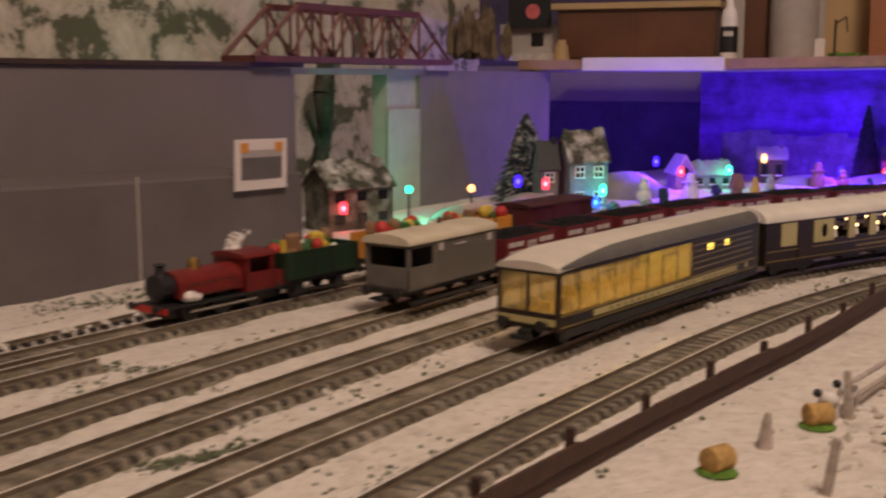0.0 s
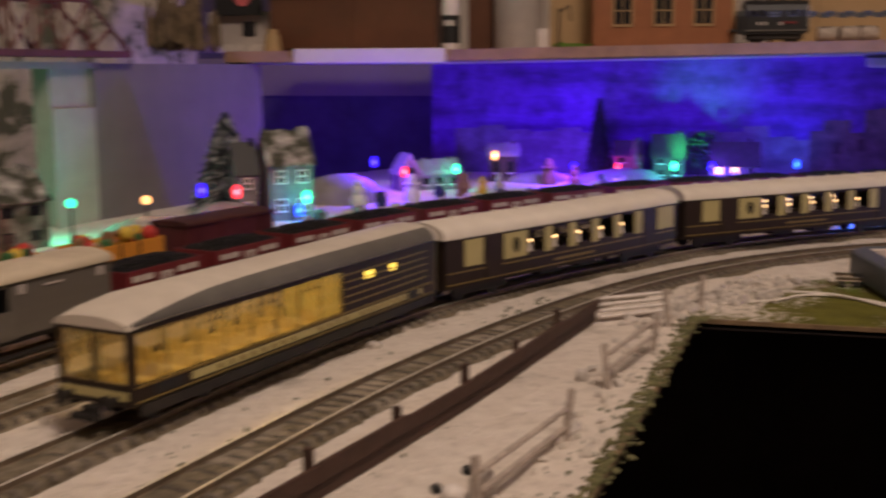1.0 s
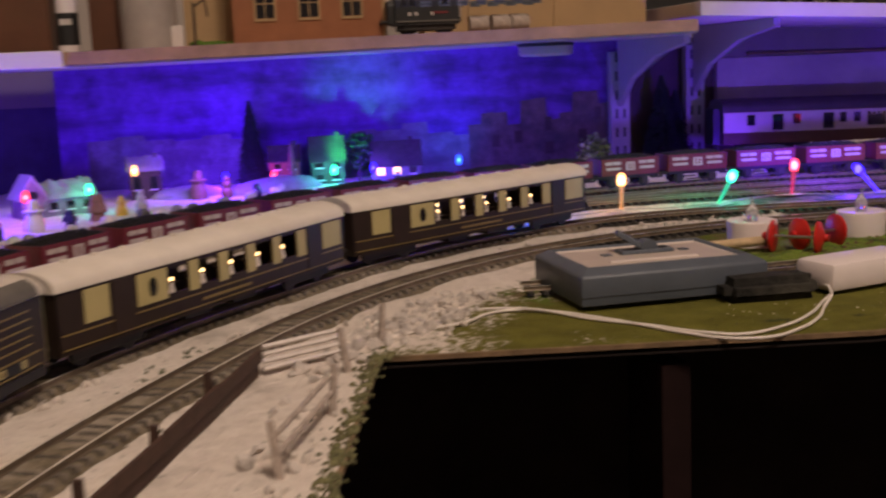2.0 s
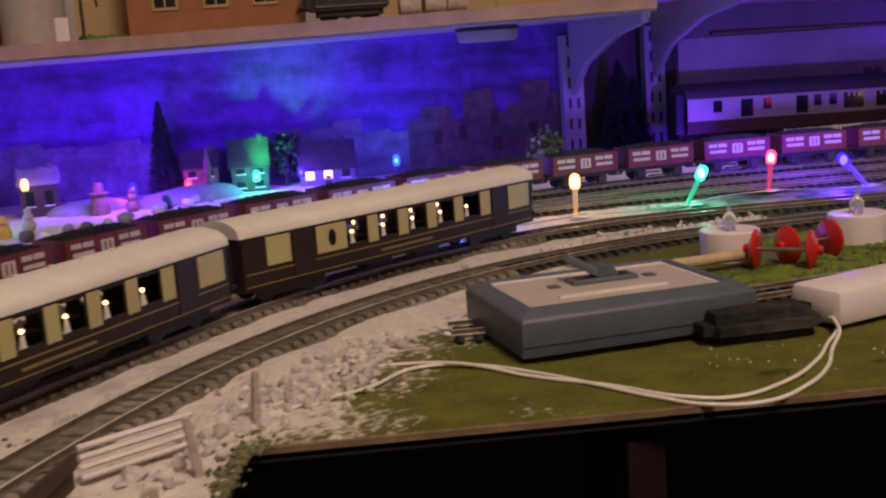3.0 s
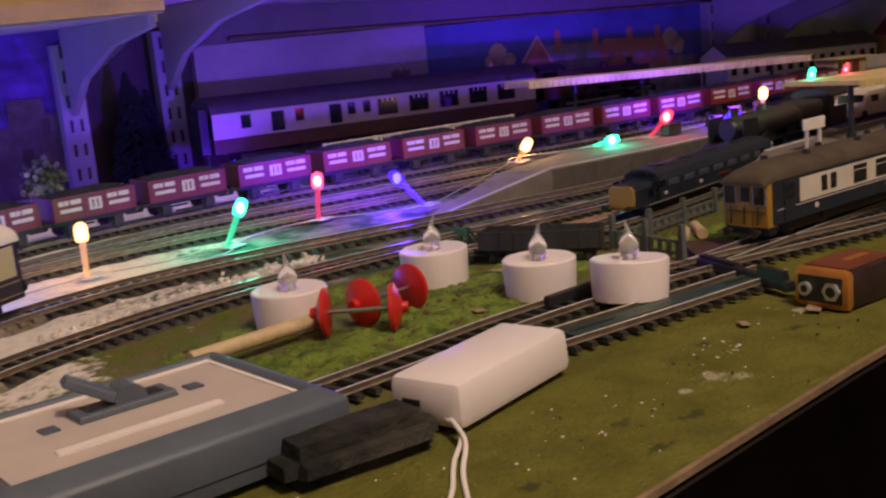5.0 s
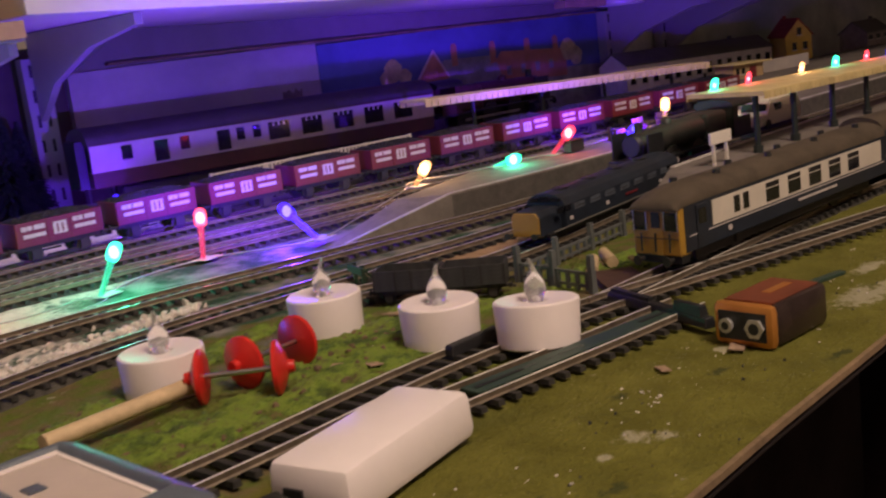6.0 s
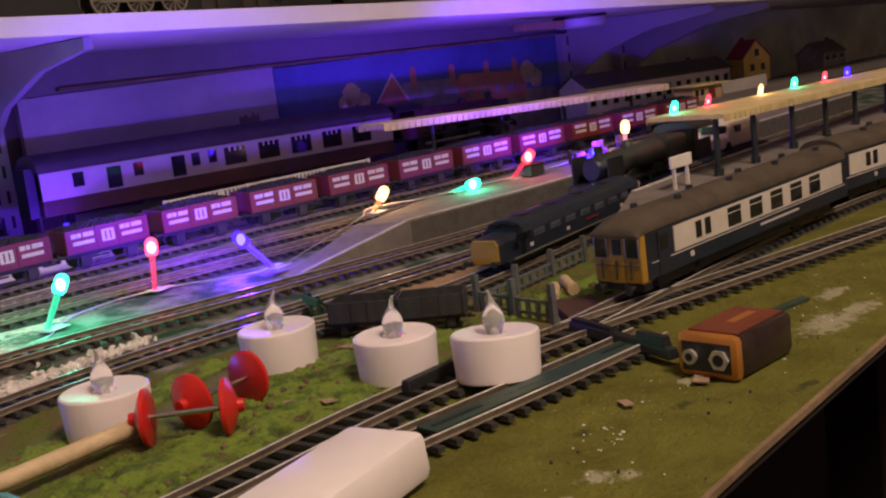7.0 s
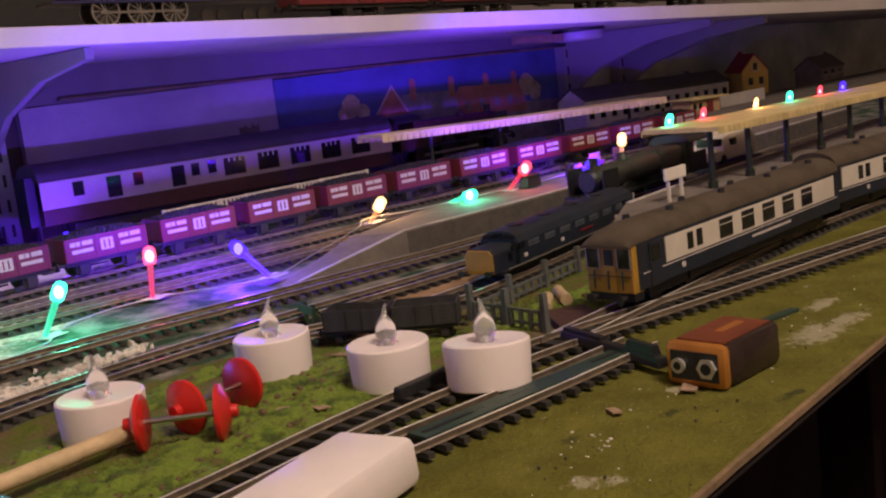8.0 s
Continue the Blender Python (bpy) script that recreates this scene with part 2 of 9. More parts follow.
M_FGREY = mat("fence_grey", (0.10, 0.105, 0.10), 0.7, 0, 0.25, 100)
M_GRILLE = mat("grille_grey", (0.075, 0.085, 0.105), 0.6, 0, 0.4, 200)
M_HAZE = thin_glass("hazy_pane", (1.0, 0.95, 0.82), 0.08)
nt_ = M_HAZE.node_tree
tl_, mh_ = nt_.nodes.new("ShaderNodeBsdfTranslucent"), nt_.nodes.new("ShaderNodeMixShader")
tl_.inputs[0].default_value = (0.85, 0.72, 0.42, 1)
mh_.inputs[0].default_value = 0.13
nt_.links.new(nt_.nodes["Mix Shader"].outputs[0], mh_.inputs[1])
nt_.links.new(tl_.outputs[0], mh_.inputs[2])
nt_.links.new(mh_.outputs[0], nt_.nodes["Material Output"].inputs["Surface"])
M_CLEAR = clear("flame_bulb", (0.99, 0.98, 0.98), 0.07, 1.33)
M_CLEAR.node_tree.nodes["Principled BSDF"].inputs["Transmission Weight"].default_value = 0.80
G_LAMP = glow("table_lamp_glow", (1.0, 0.60, 0.26), 6)


# ---- mesh helpers ----
def bm_box(bm, x0, x1, y0, y1, z0, z1, taper=0.0):
    v = [bm.verts.new(p) for p in ((x0, y0, z0), (x1, y0, z0), (x1, y1, z0), (x0, y1, z0),
                                   (x0 + taper, y0 + taper, z1), (x1 - taper, y0 + taper, z1), (x1 - taper, y1 - taper, z1), (x0 + taper, y1 - taper, z1))]
    for f in ((0, 3, 2, 1), (4, 5, 6, 7), (0, 1, 5, 4), (1, 2, 6, 5), (2, 3, 7, 6), (3, 0, 4, 7)):
        bm.faces.new([v[i] for i in f])


def bm_tube(bm, a, b, r, r2=None, seg=12):
    a, b = Vector(a), Vector(b)
    r2 = r if r2 is None else r2
    q = (b - a).to_track_quat("Z", "Y").to_matrix()
    ra, rb = [], []
    for i in range(seg):
        w = 2 * math.pi * i / seg
        d = q @ Vector((math.cos(w), math.sin(w), 0))
        ra.append(bm.verts.new(a + d * r))
        rb.append(bm.verts.new(b + d * r2))
    for i in range(seg):
        j = (i + 1) % seg
        bm.faces.new((ra[i], ra[j], rb[j], rb[i]))
    bm.faces.new(ra[::-1])
    bm.faces.new(rb)


def bm_lathe(bm, profile, seg=32, centre=(0, 0, 0)):
    """Profile of (radius, z) turned round the z axis."""
    rings = []
    for r, z in profile:
        if r < 1e-6:
            rings.append([bm.verts.new((centre[0], centre[1], centre[2] + z))])
        else:
            rings.append([bm.verts.new((centre[0] + r * math.cos(2 * math.pi * i / seg), centre[1] + r * math.sin(2 * math.pi * i / seg), centre[2] + z)) for i in range(seg)])
    for a, b in zip(rings, rings[1:]):
        for i in range(seg):
            j = (i + 1) % seg
            if len(a) == 1 and len(b) == 1:
                continue
            if len(a) == 1:
                bm.faces.new((a[0], b[j], b[i]))
            elif len(b) == 1:
                bm.faces.new((a[i], a[j], b[0]))
            else:
                bm.faces.new((a[i], a[j], b[j], b[i]))


def bm_ball(bm, p, r, sub=2, squash=1.0):
    bmesh.ops.create_icosphere(bm, subdivisions=sub, radius=r, matrix=Matrix.Translation(p) @ Matrix.Diagonal((1, 1, squash, 1)))


def bm_plate(bm, pts, off):
    """A flat outline with thickness: pts in space, off the vector to its other face."""
    off = Vector(off)
    a = [bm.verts.new(p) for p in pts]
    b = [bm.verts.new(Vector(p) + off) for p in pts]
    n = len(a)
    for i in range(n):
        j = (i + 1) % n
        bm.faces.new((a[i], a[j], b[j], b[i]))
    bm.faces.new(a[::-1])
    bm.faces.new(b)


def bm_prism(bm, outline, x0, x1):
    """A (y, z) outline drawn out along x."""
    a = [bm.verts.new((x0, y, z)) for y, z in outline]
    b = [bm.verts.new((x1, y, z)) for y, z in outline]
    n = len(outline)
    for i in range(n):
        j = (i + 1) % n
        bm.faces.new((a[i], b[i], b[j], a[j]))
    bm.faces.new(a)
    bm.faces.new(b[::-1])


def mesh_of(name, bm, material, smooth=False, bevel=0.0):
    if bevel:
        bmesh.ops.bevel(bm, geom=[e for e in bm.edges], offset=bevel, segments=2, profile=0.5, affect="EDGES", clamp_overlap=True)
    bmesh.ops.recalc_face_normals(bm, faces=bm.faces)
    me = bpy.data.meshes.new(name)
    bm.to_mesh(me)
    bm.free()
    me.materials.append(material)
    if smooth:
        me.set_sharp_from_angle(angle=radians(38))
        for p in me.polygons:
            p.use_smooth = True
    return me


def part(name, bm, material, parent, label="", smooth=False, bevel=0.0):
    ob = new(name, mesh_of(name, bm, material, smooth, bevel))
    ob.parent = parent
    if label:
        tagged(ob, label)
    return ob


def thing(name, label, category, m=None, group="", kind=""):
    ob = new(name)
    ob.empty_display_size = 0.01
    if m is not None:
        ob.matrix_world = m
    return tagged(ob, label, category, group, kind)


def single(name, bm, material, label, category, m=None, group="", kind="", smooth=False, bevel=0.0):
    ob = new(name, mesh_of(name, bm, material, smooth, bevel))
    if m is not None:
        ob.matrix_world = m
    return tagged(ob, label, category, group, kind)


def boxes(*args):
    bm = bmesh.new()
    for a in args:
        bm_box(bm, *a)
    return bm


def tubes(*args, seg=12):
    bm = bmesh.new()
    for a in args:
        bm_tube(bm, *a, seg=seg)
    return bm


class Line:
    """A smooth line through a few points of the plan, measured by its length."""

    def __init__(self, pts):
        p = [Vector((*q, 0)) for q in pts]
        p = [2 * p[0] - p[1]] + p + [2 * p[-1] - p[-2]]
        out = []
        for i in range(1, len(p) - 2):
            for k in range(24):
                t = k / 24
                a, b, c, d = p[i - 1], p[i], p[i + 1], p[i + 2]
                out.append(0.5 * ((2 * b) + (c - a) * t + (2 * a - 5 * b + 4 * c - d) * t * t + (3 * b - a - 3 * c + d) * t ** 3))
        out.append(p[-2])
        for _ in range(60):
            out = [out[0]] + [(out[i - 1] + 2 * out[i] + out[i + 1]) / 4 for i in range(1, len(out) - 1)] + [out[-1]]
        self.p, self.s = out, [0.0]
        for a, b in zip(out, out[1:]):
            self.s.append(self.s[-1] + (b - a).length)
        self.length = self.s[-1]

    def at(self, s):
        s = min(max(s, 0), self.length)
        lo = int(np.searchsorted(self.s, s))
        lo = min(max(lo, 1), len(self.s) - 1)
        f = (s - self.s[lo - 1]) / max(self.s[lo] - self.s[lo - 1], 1e-9)
        return self.p[lo - 1].lerp(self.p[lo], f)

    def near(self, x, y):
        q = Vector((x, y, 0))
        i = min(range(len(self.p)), key=lambda k: (self.p[k] - q).length)
        return self.s[i]

    def way(self, s):
        return (self.at(s + 0.004) - self.at(s - 0.004)).normalized()

    def ride(self, s, length, z):
        """The pose of a vehicle of that wheelbase whose middle is at s, x ahead."""
        a, b = self.at(s - length * 0.36), self.at(s + length * 0.36)
        d = b - a
        c = (a + b) / 2
        return pose(c.x, c.y, z, 0, 0, math.degrees(math.atan2(d.y, d.x)))


uW, nW = Vector((0.9349, -0.3550, 0)), Vector((0.3550, 0.9349, 0))
uL, nL = Vector((0.5593, 0.8290, 0)), Vector((-0.8290, 0.5593, 0))
W_ANGLE, L_ANGLE = math.degrees(math.atan2(uW.y, uW.x)), math.degrees(math.atan2(uL.y, uL.x))


def on_w(s, c, z=0.0, turn=0.0):
    """A pose beside the long back wall: s along it, c towards it, x along the wall."""
    p = uW * s + nW * c
    return pose(p.x, p.y, z, 0, 0, W_ANGLE + turn)


def on_l(s, c, z=0.0, turn=0.0):
    p = uL * s + nL * c
    return pose(p.x, p.y, z, 0, 0, L_ANGLE + turn)


# ---- large structure ----
INNER = [(-0.12, -0.12), (0.05, 0.19), (0.185, 0.412), (0.30, 0.602), (0.36, 0.702), (0.47, 0.648), (0.58, 0.595), (0.73, 0.568), (0.88, 0.538), (1.10, 0.490), (1.8, 0.32)]
OUTER = [(-0.80, 0.15), (-0.47, 0.62), (-0.22, 1.00), (0.02, 1.36), (0.40, 1.80), (0.80, 1.52), (1.20, 1.37), (1.55, 1.24), (1.9, 1.11), (2.4, 0.93), (3.3, 0.60)]


def ground_material():
    m = bpy.data.materials.new("snow_and_scatter")
    m.use_nodes = True
    nt = m.node_tree
    L = nt.links.new
    bsdf = nt.nodes["Principled BSDF"]
    bsdf.inputs["Roughness"].default_value = 0.92
    bsdf.inputs["Specular IOR Level"].default_value = 0.2
    geo = nt.nodes.new("ShaderNodeTexCoord")
    sep = nt.nodes.new("ShaderNodeSeparateXYZ")
    L(geo.outputs["Object"], sep.inputs[0])

    def noise_tex(scale, detail=6, rough=0.6):
        n = nt.nodes.new("ShaderNodeTexNoise")
        n.inputs["Scale"].default_value, n.inputs["Detail"].default_value, n.inputs["Roughness"].default_value = scale, detail, rough
        L(geo.outputs["Object"], n.inputs["Vector"])
        return n.outputs["Fac"]

    def calc(op, a, b):
        n = nt.nodes.new("ShaderNodeMath")
        n.operation = op
        for i, v in enumerate((a, b)):
            if isinstance(v, (int, float)):
                n.inputs[i].default_value = v
            else:
                L(v, n.inputs[i])
        return n.outputs[0]

    def span(v, a, b, c=0.0, d=1.0):
        n = nt.nodes.new("ShaderNodeMapRange")
        n.inputs[1].default_value, n.inputs[2].default_value, n.inputs[3].default_value, n.inputs[4].default_value = a, b, c, d
        L(v, n.inputs[0])
        return n.outputs[0]

    def mix(f, a, b):
        n = nt.nodes.new("ShaderNodeMix")
        n.data_type = "RGBA"
        L(f, n.inputs[0])
        for i, v in ((6, a), (7, b)):
            if isinstance(v, tuple):
                n.inputs[i].default_value = (*v, 1)
            else:
                L(v, n.inputs[i])
        return n.outputs[2]

    x, y = sep.outputs[0], sep.outputs[1]
    # snow on the bend, scatter towards the station
    edge = calc("SUBTRACT", calc("SUBTRACT", x, 0.385), calc("MULTIPLY", calc("MAXIMUM", calc("SUBTRACT", y, 0.716), 0.0), 1.55))
    edge = calc("ADD", edge, span(noise_tex(22), 0.3, 0.7, -0.06, 0.06))
    edge = calc("ADD", edge, span(noise_tex(180), 0.3, 0.7, -0.05, 0.05))
    station = span(edge, -0.02, 0.03)
    snow = mix(span(noise_tex(60), 0.4, 0.75), (0.72, 0.64, 0.565), (0.84, 0.765, 0.69))
    snow = mix(calc("MULTIPLY", span(noise_tex(170, 4), 0.48, 0.68), 0.45), snow, (0.50, 0.43, 0.37))
    speck = span(noise_tex(190, 5, 0.7), 0.60, 0.66)
    patch = span(noise_tex(17, 4), 0.47, 0.60)
    snow = mix(calc("MULTIPLY", speck, calc("ADD", calc("MULTIPLY", patch, 0.75), 0.05)), snow, (0.10, 0.105, 0.065))
    thin = calc("MULTIPLY", span(noise_tex(9, 8, 0.72), 0.56, 0.66), 0.5)
    snow = mix(thin, snow, (0.30, 0.26, 0.215))
    olive = mix(span(noise_tex(45), 0.35, 0.7), (0.105, 0.098, 0.013), (0.165, 0.155, 0.026))
    olive = mix(calc("MULTIPLY", span(noise_tex(600, 3), 0.55, 0.72), 0.5), olive, (0.045, 0.05, 0.012))
    olive = mix(span(noise_tex(33, 8, 0.75), 0.645, 0.70), olive, (0.34, 0.31, 0.24))
    olive = mix(calc("MULTIPLY", span(noise_tex(850, 2), 0.66, 0.70), span(noise_tex(12, 3), 0.42, 0.62)), olive, (0.42, 0.38, 0.26))
    olive = mix(calc("MULTIPLY", span(noise_tex(26, 6, 0.7), 0.52, 0.70), 0.55), olive, (0.075, 0.078, 0.016))
    # worn and scuffed spots of the scatter, with ragged rims
    def spots(points, width):
        total = None
        for px, py, r, stretch in points:
            dx, dy = calc("SUBTRACT", x, px), calc("SUBTRACT", y, py)
            along = calc("MULTIPLY", calc("SUBTRACT", calc("MULTIPLY", dx, 0.94), calc("MULTIPLY", dy, 0.34)), 1.0 / stretch)
            across = calc("ADD", calc("MULTIPLY", dx, 0.34), calc("MULTIPLY", dy, 0.94))
            d = calc("SQRT", calc("ADD", calc("MULTIPLY", along, along), calc("MULTIPLY", across, across)), 0.0)
            d = calc("ADD", d, span(ragged, 0.3, 0.7, -r * 0.8, r * 0.8))
            m_ = span(d, r, r * (1 - width))
            total = m_ if total is None else calc("MAXIMUM", total, m_)
        return total

    ragged = noise_tex(190, 6, 0.75)
    olive = mix(calc("MULTIPLY", spots(((0.882, 0.566, 0.011, 2.0), (0.905, 0.557, 0.007, 2.2), (0.930, 0.572, 0.006, 2.5), (0.708, 0.609, 0.0055, 1.0), (0.712, 0.599, 0.004, 1.2), (0.690, 0.612, 0.003, 1.0), (0.800, 0.606, 0.003, 1.8)), 0.5), 0.85), olive, (0.36, 0.33, 0.22))
    olive = mix(calc("MULTIPLY", spots(((0.742, 0.628, 0.0035, 1.4), (0.669, 0.601, 0.003, 3.0), (0.655, 0.620, 0.003, 2.0), (0.640, 0.600, 0.0025, 2.5), (0.800, 0.562, 0.003, 3.0), (0.775, 0.600, 0.003, 2.2), (0.560, 0.640, 0.004, 2.5), (0.60, 0.622, 0.003, 2.0)), 0.6), 0.8), olive, (0.035, 0.042, 0.014))
    dark_turf = mix(span(noise_tex(70), 0.40, 0.60), (0.10, 0.135, 0.016), (0.15, 0.11, 0.05))
    inner_side = calc("SUBTRACT", calc("ADD", calc("MULTIPLY", x, 0.235), y), 0.868)
    inner_side = calc("ADD", inner_side, span(noise_tex(40), 0.3, 0.7, -0.012, 0.012))
    turf = mix(span(inner_side, -0.004, 0.004), olive, dark_turf)
    far_side = calc("SUBTRACT", calc("ADD", calc("MULTIPLY", x, 0.4), y), 1.17)
    far_side = calc("ADD", far_side, span(noise_tex(30), 0.3, 0.7, -0.02, 0.02))
    grey_green = mix(span(noise_tex(38), 0.42, 0.6), (0.035, 0.075, 0.045), (0.26, 0.24, 0.22))
    turf = mix(span(far_side, -0.005, 0.005), turf, grey_green)
    L(mix(station, snow, turf), bsdf.inputs["Base Color"])
    b = nt.nodes.new("ShaderNodeBump")
    b.inputs["Strength"].default_value, b.inputs["Distance"].default_value = 0.9, 0.0018
    L(calc("ADD", calc("ADD", noise_tex(420, 5), calc("MULTIPLY", noise_tex(1500, 2), 0.4)), calc("MULTIPLY", noise_tex(110, 4), 1.6)), b.inputs["Height"])
    L(b.outputs["Normal"], bsdf.inputs["Normal"])
    return m


def build_ground():
    cols, rows = [], 90
    for (a, b), (c, d) in zip(zip(INNER, INNER[1:]), zip(OUTER, OUTER[1:])):
        n = 26
        for k in range(n):
            t = k / n
            cols.append((Vector(a).lerp(Vector(b), t), Vector(c).lerp(Vector(d), t)))
    cols.append((Vector(INNER[-1]), Vector(OUTER[-1])))
    verts, faces = [], []
    for a, b in cols:
        for j in range(rows + 1):
            p = a.lerp(b, (j / rows) ** 1.25)
            snowy = max(0.0, min(1.0, (0.5 + 2 * (p.y - 0.715) - p.x) * 8))
            h = noise.noise(Vector((p.x * 28, p.y * 28, 0))) * 0.0012 + noise.noise(Vector((p.x * 90, p.y * 90, 3))) * 0.0007
            verts.append((p.x, p.y, h * (0.25 + snowy) * (0.0 if j == 0 else 1.0)))
    w = rows + 1
    for i in range(len(cols) - 1):
        for j in range(rows):
            faces.append((i * w + j, (i + 1) * w + j, (i + 1) * w + j + 1, i * w + j + 1))
    me = bpy.data.meshes.new("ground")
    me.from_pydata(verts, [], faces)
    me.materials.append(ground_material())
    for p in me.polygons:
        p.use_smooth = True
    me.update()
    if me.polygons[0].normal.z < 0:
        me.flip_normals()
    tagged(new("ground", me), "baseboard top with artificial snow turning into olive green scatter", "baseboard", kind="structure")
    # the raw edge of the board, seen from the operating well
    verts, faces = [], []
    for i, (a, _) in enumerate(cols):
        verts += [(a.x, a.y, 0.0002), (a.x, a.y, -0.0022)]
        if i:
            faces.append((2 * i - 2, 2 * i - 1, 2 * i + 1, 2 * i))
    me = bpy.data.meshes.new("trim")
    me.from_pydata(verts, [], faces)
    me.materials.append(M_PLY)
    ob = tagged(new("trim", me), "worn plywood edge of the baseboard", "board edge", kind="structure")
    mod = ob.modifiers.new("thick", "SOLIDIFY")
    mod.thickness, mod.offset = 0.002, 0.0


build_ground()

# dark well, with unseen pale walls and ceiling added to bounce light
bm = bmesh.new()
bm_box(bm, -1.7, 3.4, -1.4, 2.4, -0.92, -0.90)
single("floor", bm, M_FLOOR, "floor of the operating well, near black for its shade", "floor", kind="structure")
for nm, b in (("wall_south", (-1.7, 3.4, -1.45, -1.4, -0.9, 1.75)), ("wall_west", (-1.75, -1.7, -1.4, 2.4, -0.9, 1.75)), ("wall_east", (3.4, 3.45, -1.4, 2.4, -0.9, 1.75)), ("wall_north", (-1.7, 3.4, 2.4, 2.45, -0.9, 1.75))):
    single(nm, boxes(b), M_ROOMWALL, "unseen pale room wall added to bounce lamp light", "wall", kind="structure")
single("ceiling", boxes((-1.7, 3.4, -1.4, 2.4, 1.75, 1.80)), M_PAPER, "unseen pale ceiling added to bounce lamp light", "ceiling", kind="structure")
# black sheet added behind the storage, for the dark under the board
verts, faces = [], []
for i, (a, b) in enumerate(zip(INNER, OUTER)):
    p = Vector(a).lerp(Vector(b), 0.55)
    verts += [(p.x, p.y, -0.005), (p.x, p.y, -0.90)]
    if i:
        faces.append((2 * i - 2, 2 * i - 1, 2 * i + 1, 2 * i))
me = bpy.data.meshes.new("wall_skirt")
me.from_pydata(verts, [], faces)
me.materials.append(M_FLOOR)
ob = tagged(new("wall_skirt", me), "black sheet added for the darkness under the baseboard", "skirt", kind="structure")
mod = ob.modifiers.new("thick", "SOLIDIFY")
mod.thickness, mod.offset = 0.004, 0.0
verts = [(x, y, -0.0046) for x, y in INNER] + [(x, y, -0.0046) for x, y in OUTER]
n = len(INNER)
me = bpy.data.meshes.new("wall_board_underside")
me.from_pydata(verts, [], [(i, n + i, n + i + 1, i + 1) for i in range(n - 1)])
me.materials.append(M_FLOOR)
ob = tagged(new("wall_board_underside", me), "underside of the baseboard, near black for the shade there", "board", kind="structure")
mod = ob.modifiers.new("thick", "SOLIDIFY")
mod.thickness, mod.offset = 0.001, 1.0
# dark storage under the board
for k, (x, y, w, d, h) in enumerate(((0.98, 0.72, 0.30, 0.20, 0.34), (1.38, 0.62, 0.34, 0.22, 0.26))):
    bm = boxes((-w / 2, w / 2, -d / 2, d / 2, 0, h))
    single("storage_crate", bm, M_CRATE, "dark brown storage crate under the baseboard", "crate", pose(x, y, -0.90, 0, 0, -13), "crates under the board", bevel=0.004)
for x, y in ((0.498, 0.662), (1.20, 0.605)):
    single("board_leg", boxes((-0.008, 0.008, -0.02, 0.02, 0, 0.887)), M_LEGD, "dark wooden leg under the baseboard", "leg", pose(x, y, -0.90, 0, 0, -13), "legs of the baseboard", bevel=0.001)


# ---- tracks ----
T1 = Line([(-0.15, 0.12), (-0.015, 0.347), (0.075, 0.478), (0.16, 0.592), (0.25, 0.692), (0.35, 0.783), (0.46, 0.850), (0.58, 0.888), (0.69, 0.893), (0.79, 0.876), (0.90, 0.838), (0.99, 0.803), (1.10, 0.775), (1.3, 0.72), (1.7, 0.61)])
T2 = Line([(-0.22, 0.13), (-0.089, 0.348), (-0.03, 0.437), (0.041, 0.537), (0.119, 0.645), (0.197, 0.733), (0.284, 0.808), (0.36, 0.860), (0.46, 0.917), (0.55, 0.953), (0.64, 0.970), (0.73, 0.970), (0.82, 0.945), (0.90, 0.908), (0.98, 0.873), (1.06, 0.838), (1.16, 0.805), (1.3, 0.765), (1.7, 0.655)])
T3 = Line([(-0.26, 0.17), (-0.147, 0.359), (-0.079, 0.467), (-0.02, 0.555), (0.094, 0.712), (0.19, 0.825), (0.27, 0.905), (0.36, 0.977), (0.45, 1.030), (0.56, 1.062), (0.66, 1.073), (0.76, 1.066), (0.86, 1.040), (0.96, 1.000), (1.04, 0.967), (1.15, 0.932), (1.3, 0.885), (1.7, 0.765)])
T3B = Line([(0.60, 1.073), (0.70, 1.085), (0.78, 1.091), (0.87, 1.083), (0.95, 1.060), (1.07, 1.012), (1.15, 0.980), (1.3, 0.925), (1.7, 0.79)])
T4 = Line([(-0.32, 0.17), (-0.17, 0.418), (-0.092, 0.546), (-0.02, 0.652), (0.06, 0.765), (0.135, 0.858), (0.23, 0.955), (0.34, 1.035), (0.46, 1.095), (0.58, 1.130), (0.70, 1.148), (0.80, 1.152), (0.90, 1.137), (1.0, 1.108), (1.1, 1.070), (1.25, 1.013), (1.5, 0.920), (1.9, 0.77)])
T5 = Line([(-0.38, 0.28), (-0.211, 0.525), (-0.16, 0.595), (-0.10, 0.675), (-0.03, 0.765), (0.05, 0.868), (0.12, 0.950), (0.20, 1.035), (0.30, 1.11)])
T6 = Line([(-0.32, 0.43), (-0.262, 0.517), (-0.222, 0.577), (-0.182, 0.640), (-0.150, 0.692)])
SPUR = Line([(-0.30, 0.34), (-0.225, 0.455), (-0.172, 0.533)])
T0 = Line([(0.852, 0.814), (0.885, 0.790), (0.915, 0.772), (0.95, 0.762), (1.02, 0.750), (1.103, 0.741), (1.25, 0.715)])
EMU = Line([(0.845, 0.672), (0.88, 0.664), (0.98, 0.641), (1.09, 0.615), (1.16, 0.592), (1.24, 0.562), (1.4, 0.49), (1.6, 0.38)])
RT = Line([(0.494, 0.782), (0.56, 0.752), (0.66, 0.725), (0.75, 0.708), (0.848, 0.672), (0.93, 0.630), (1.02, 0.585), (1.12, 0.535), (1.3, 0.44)])
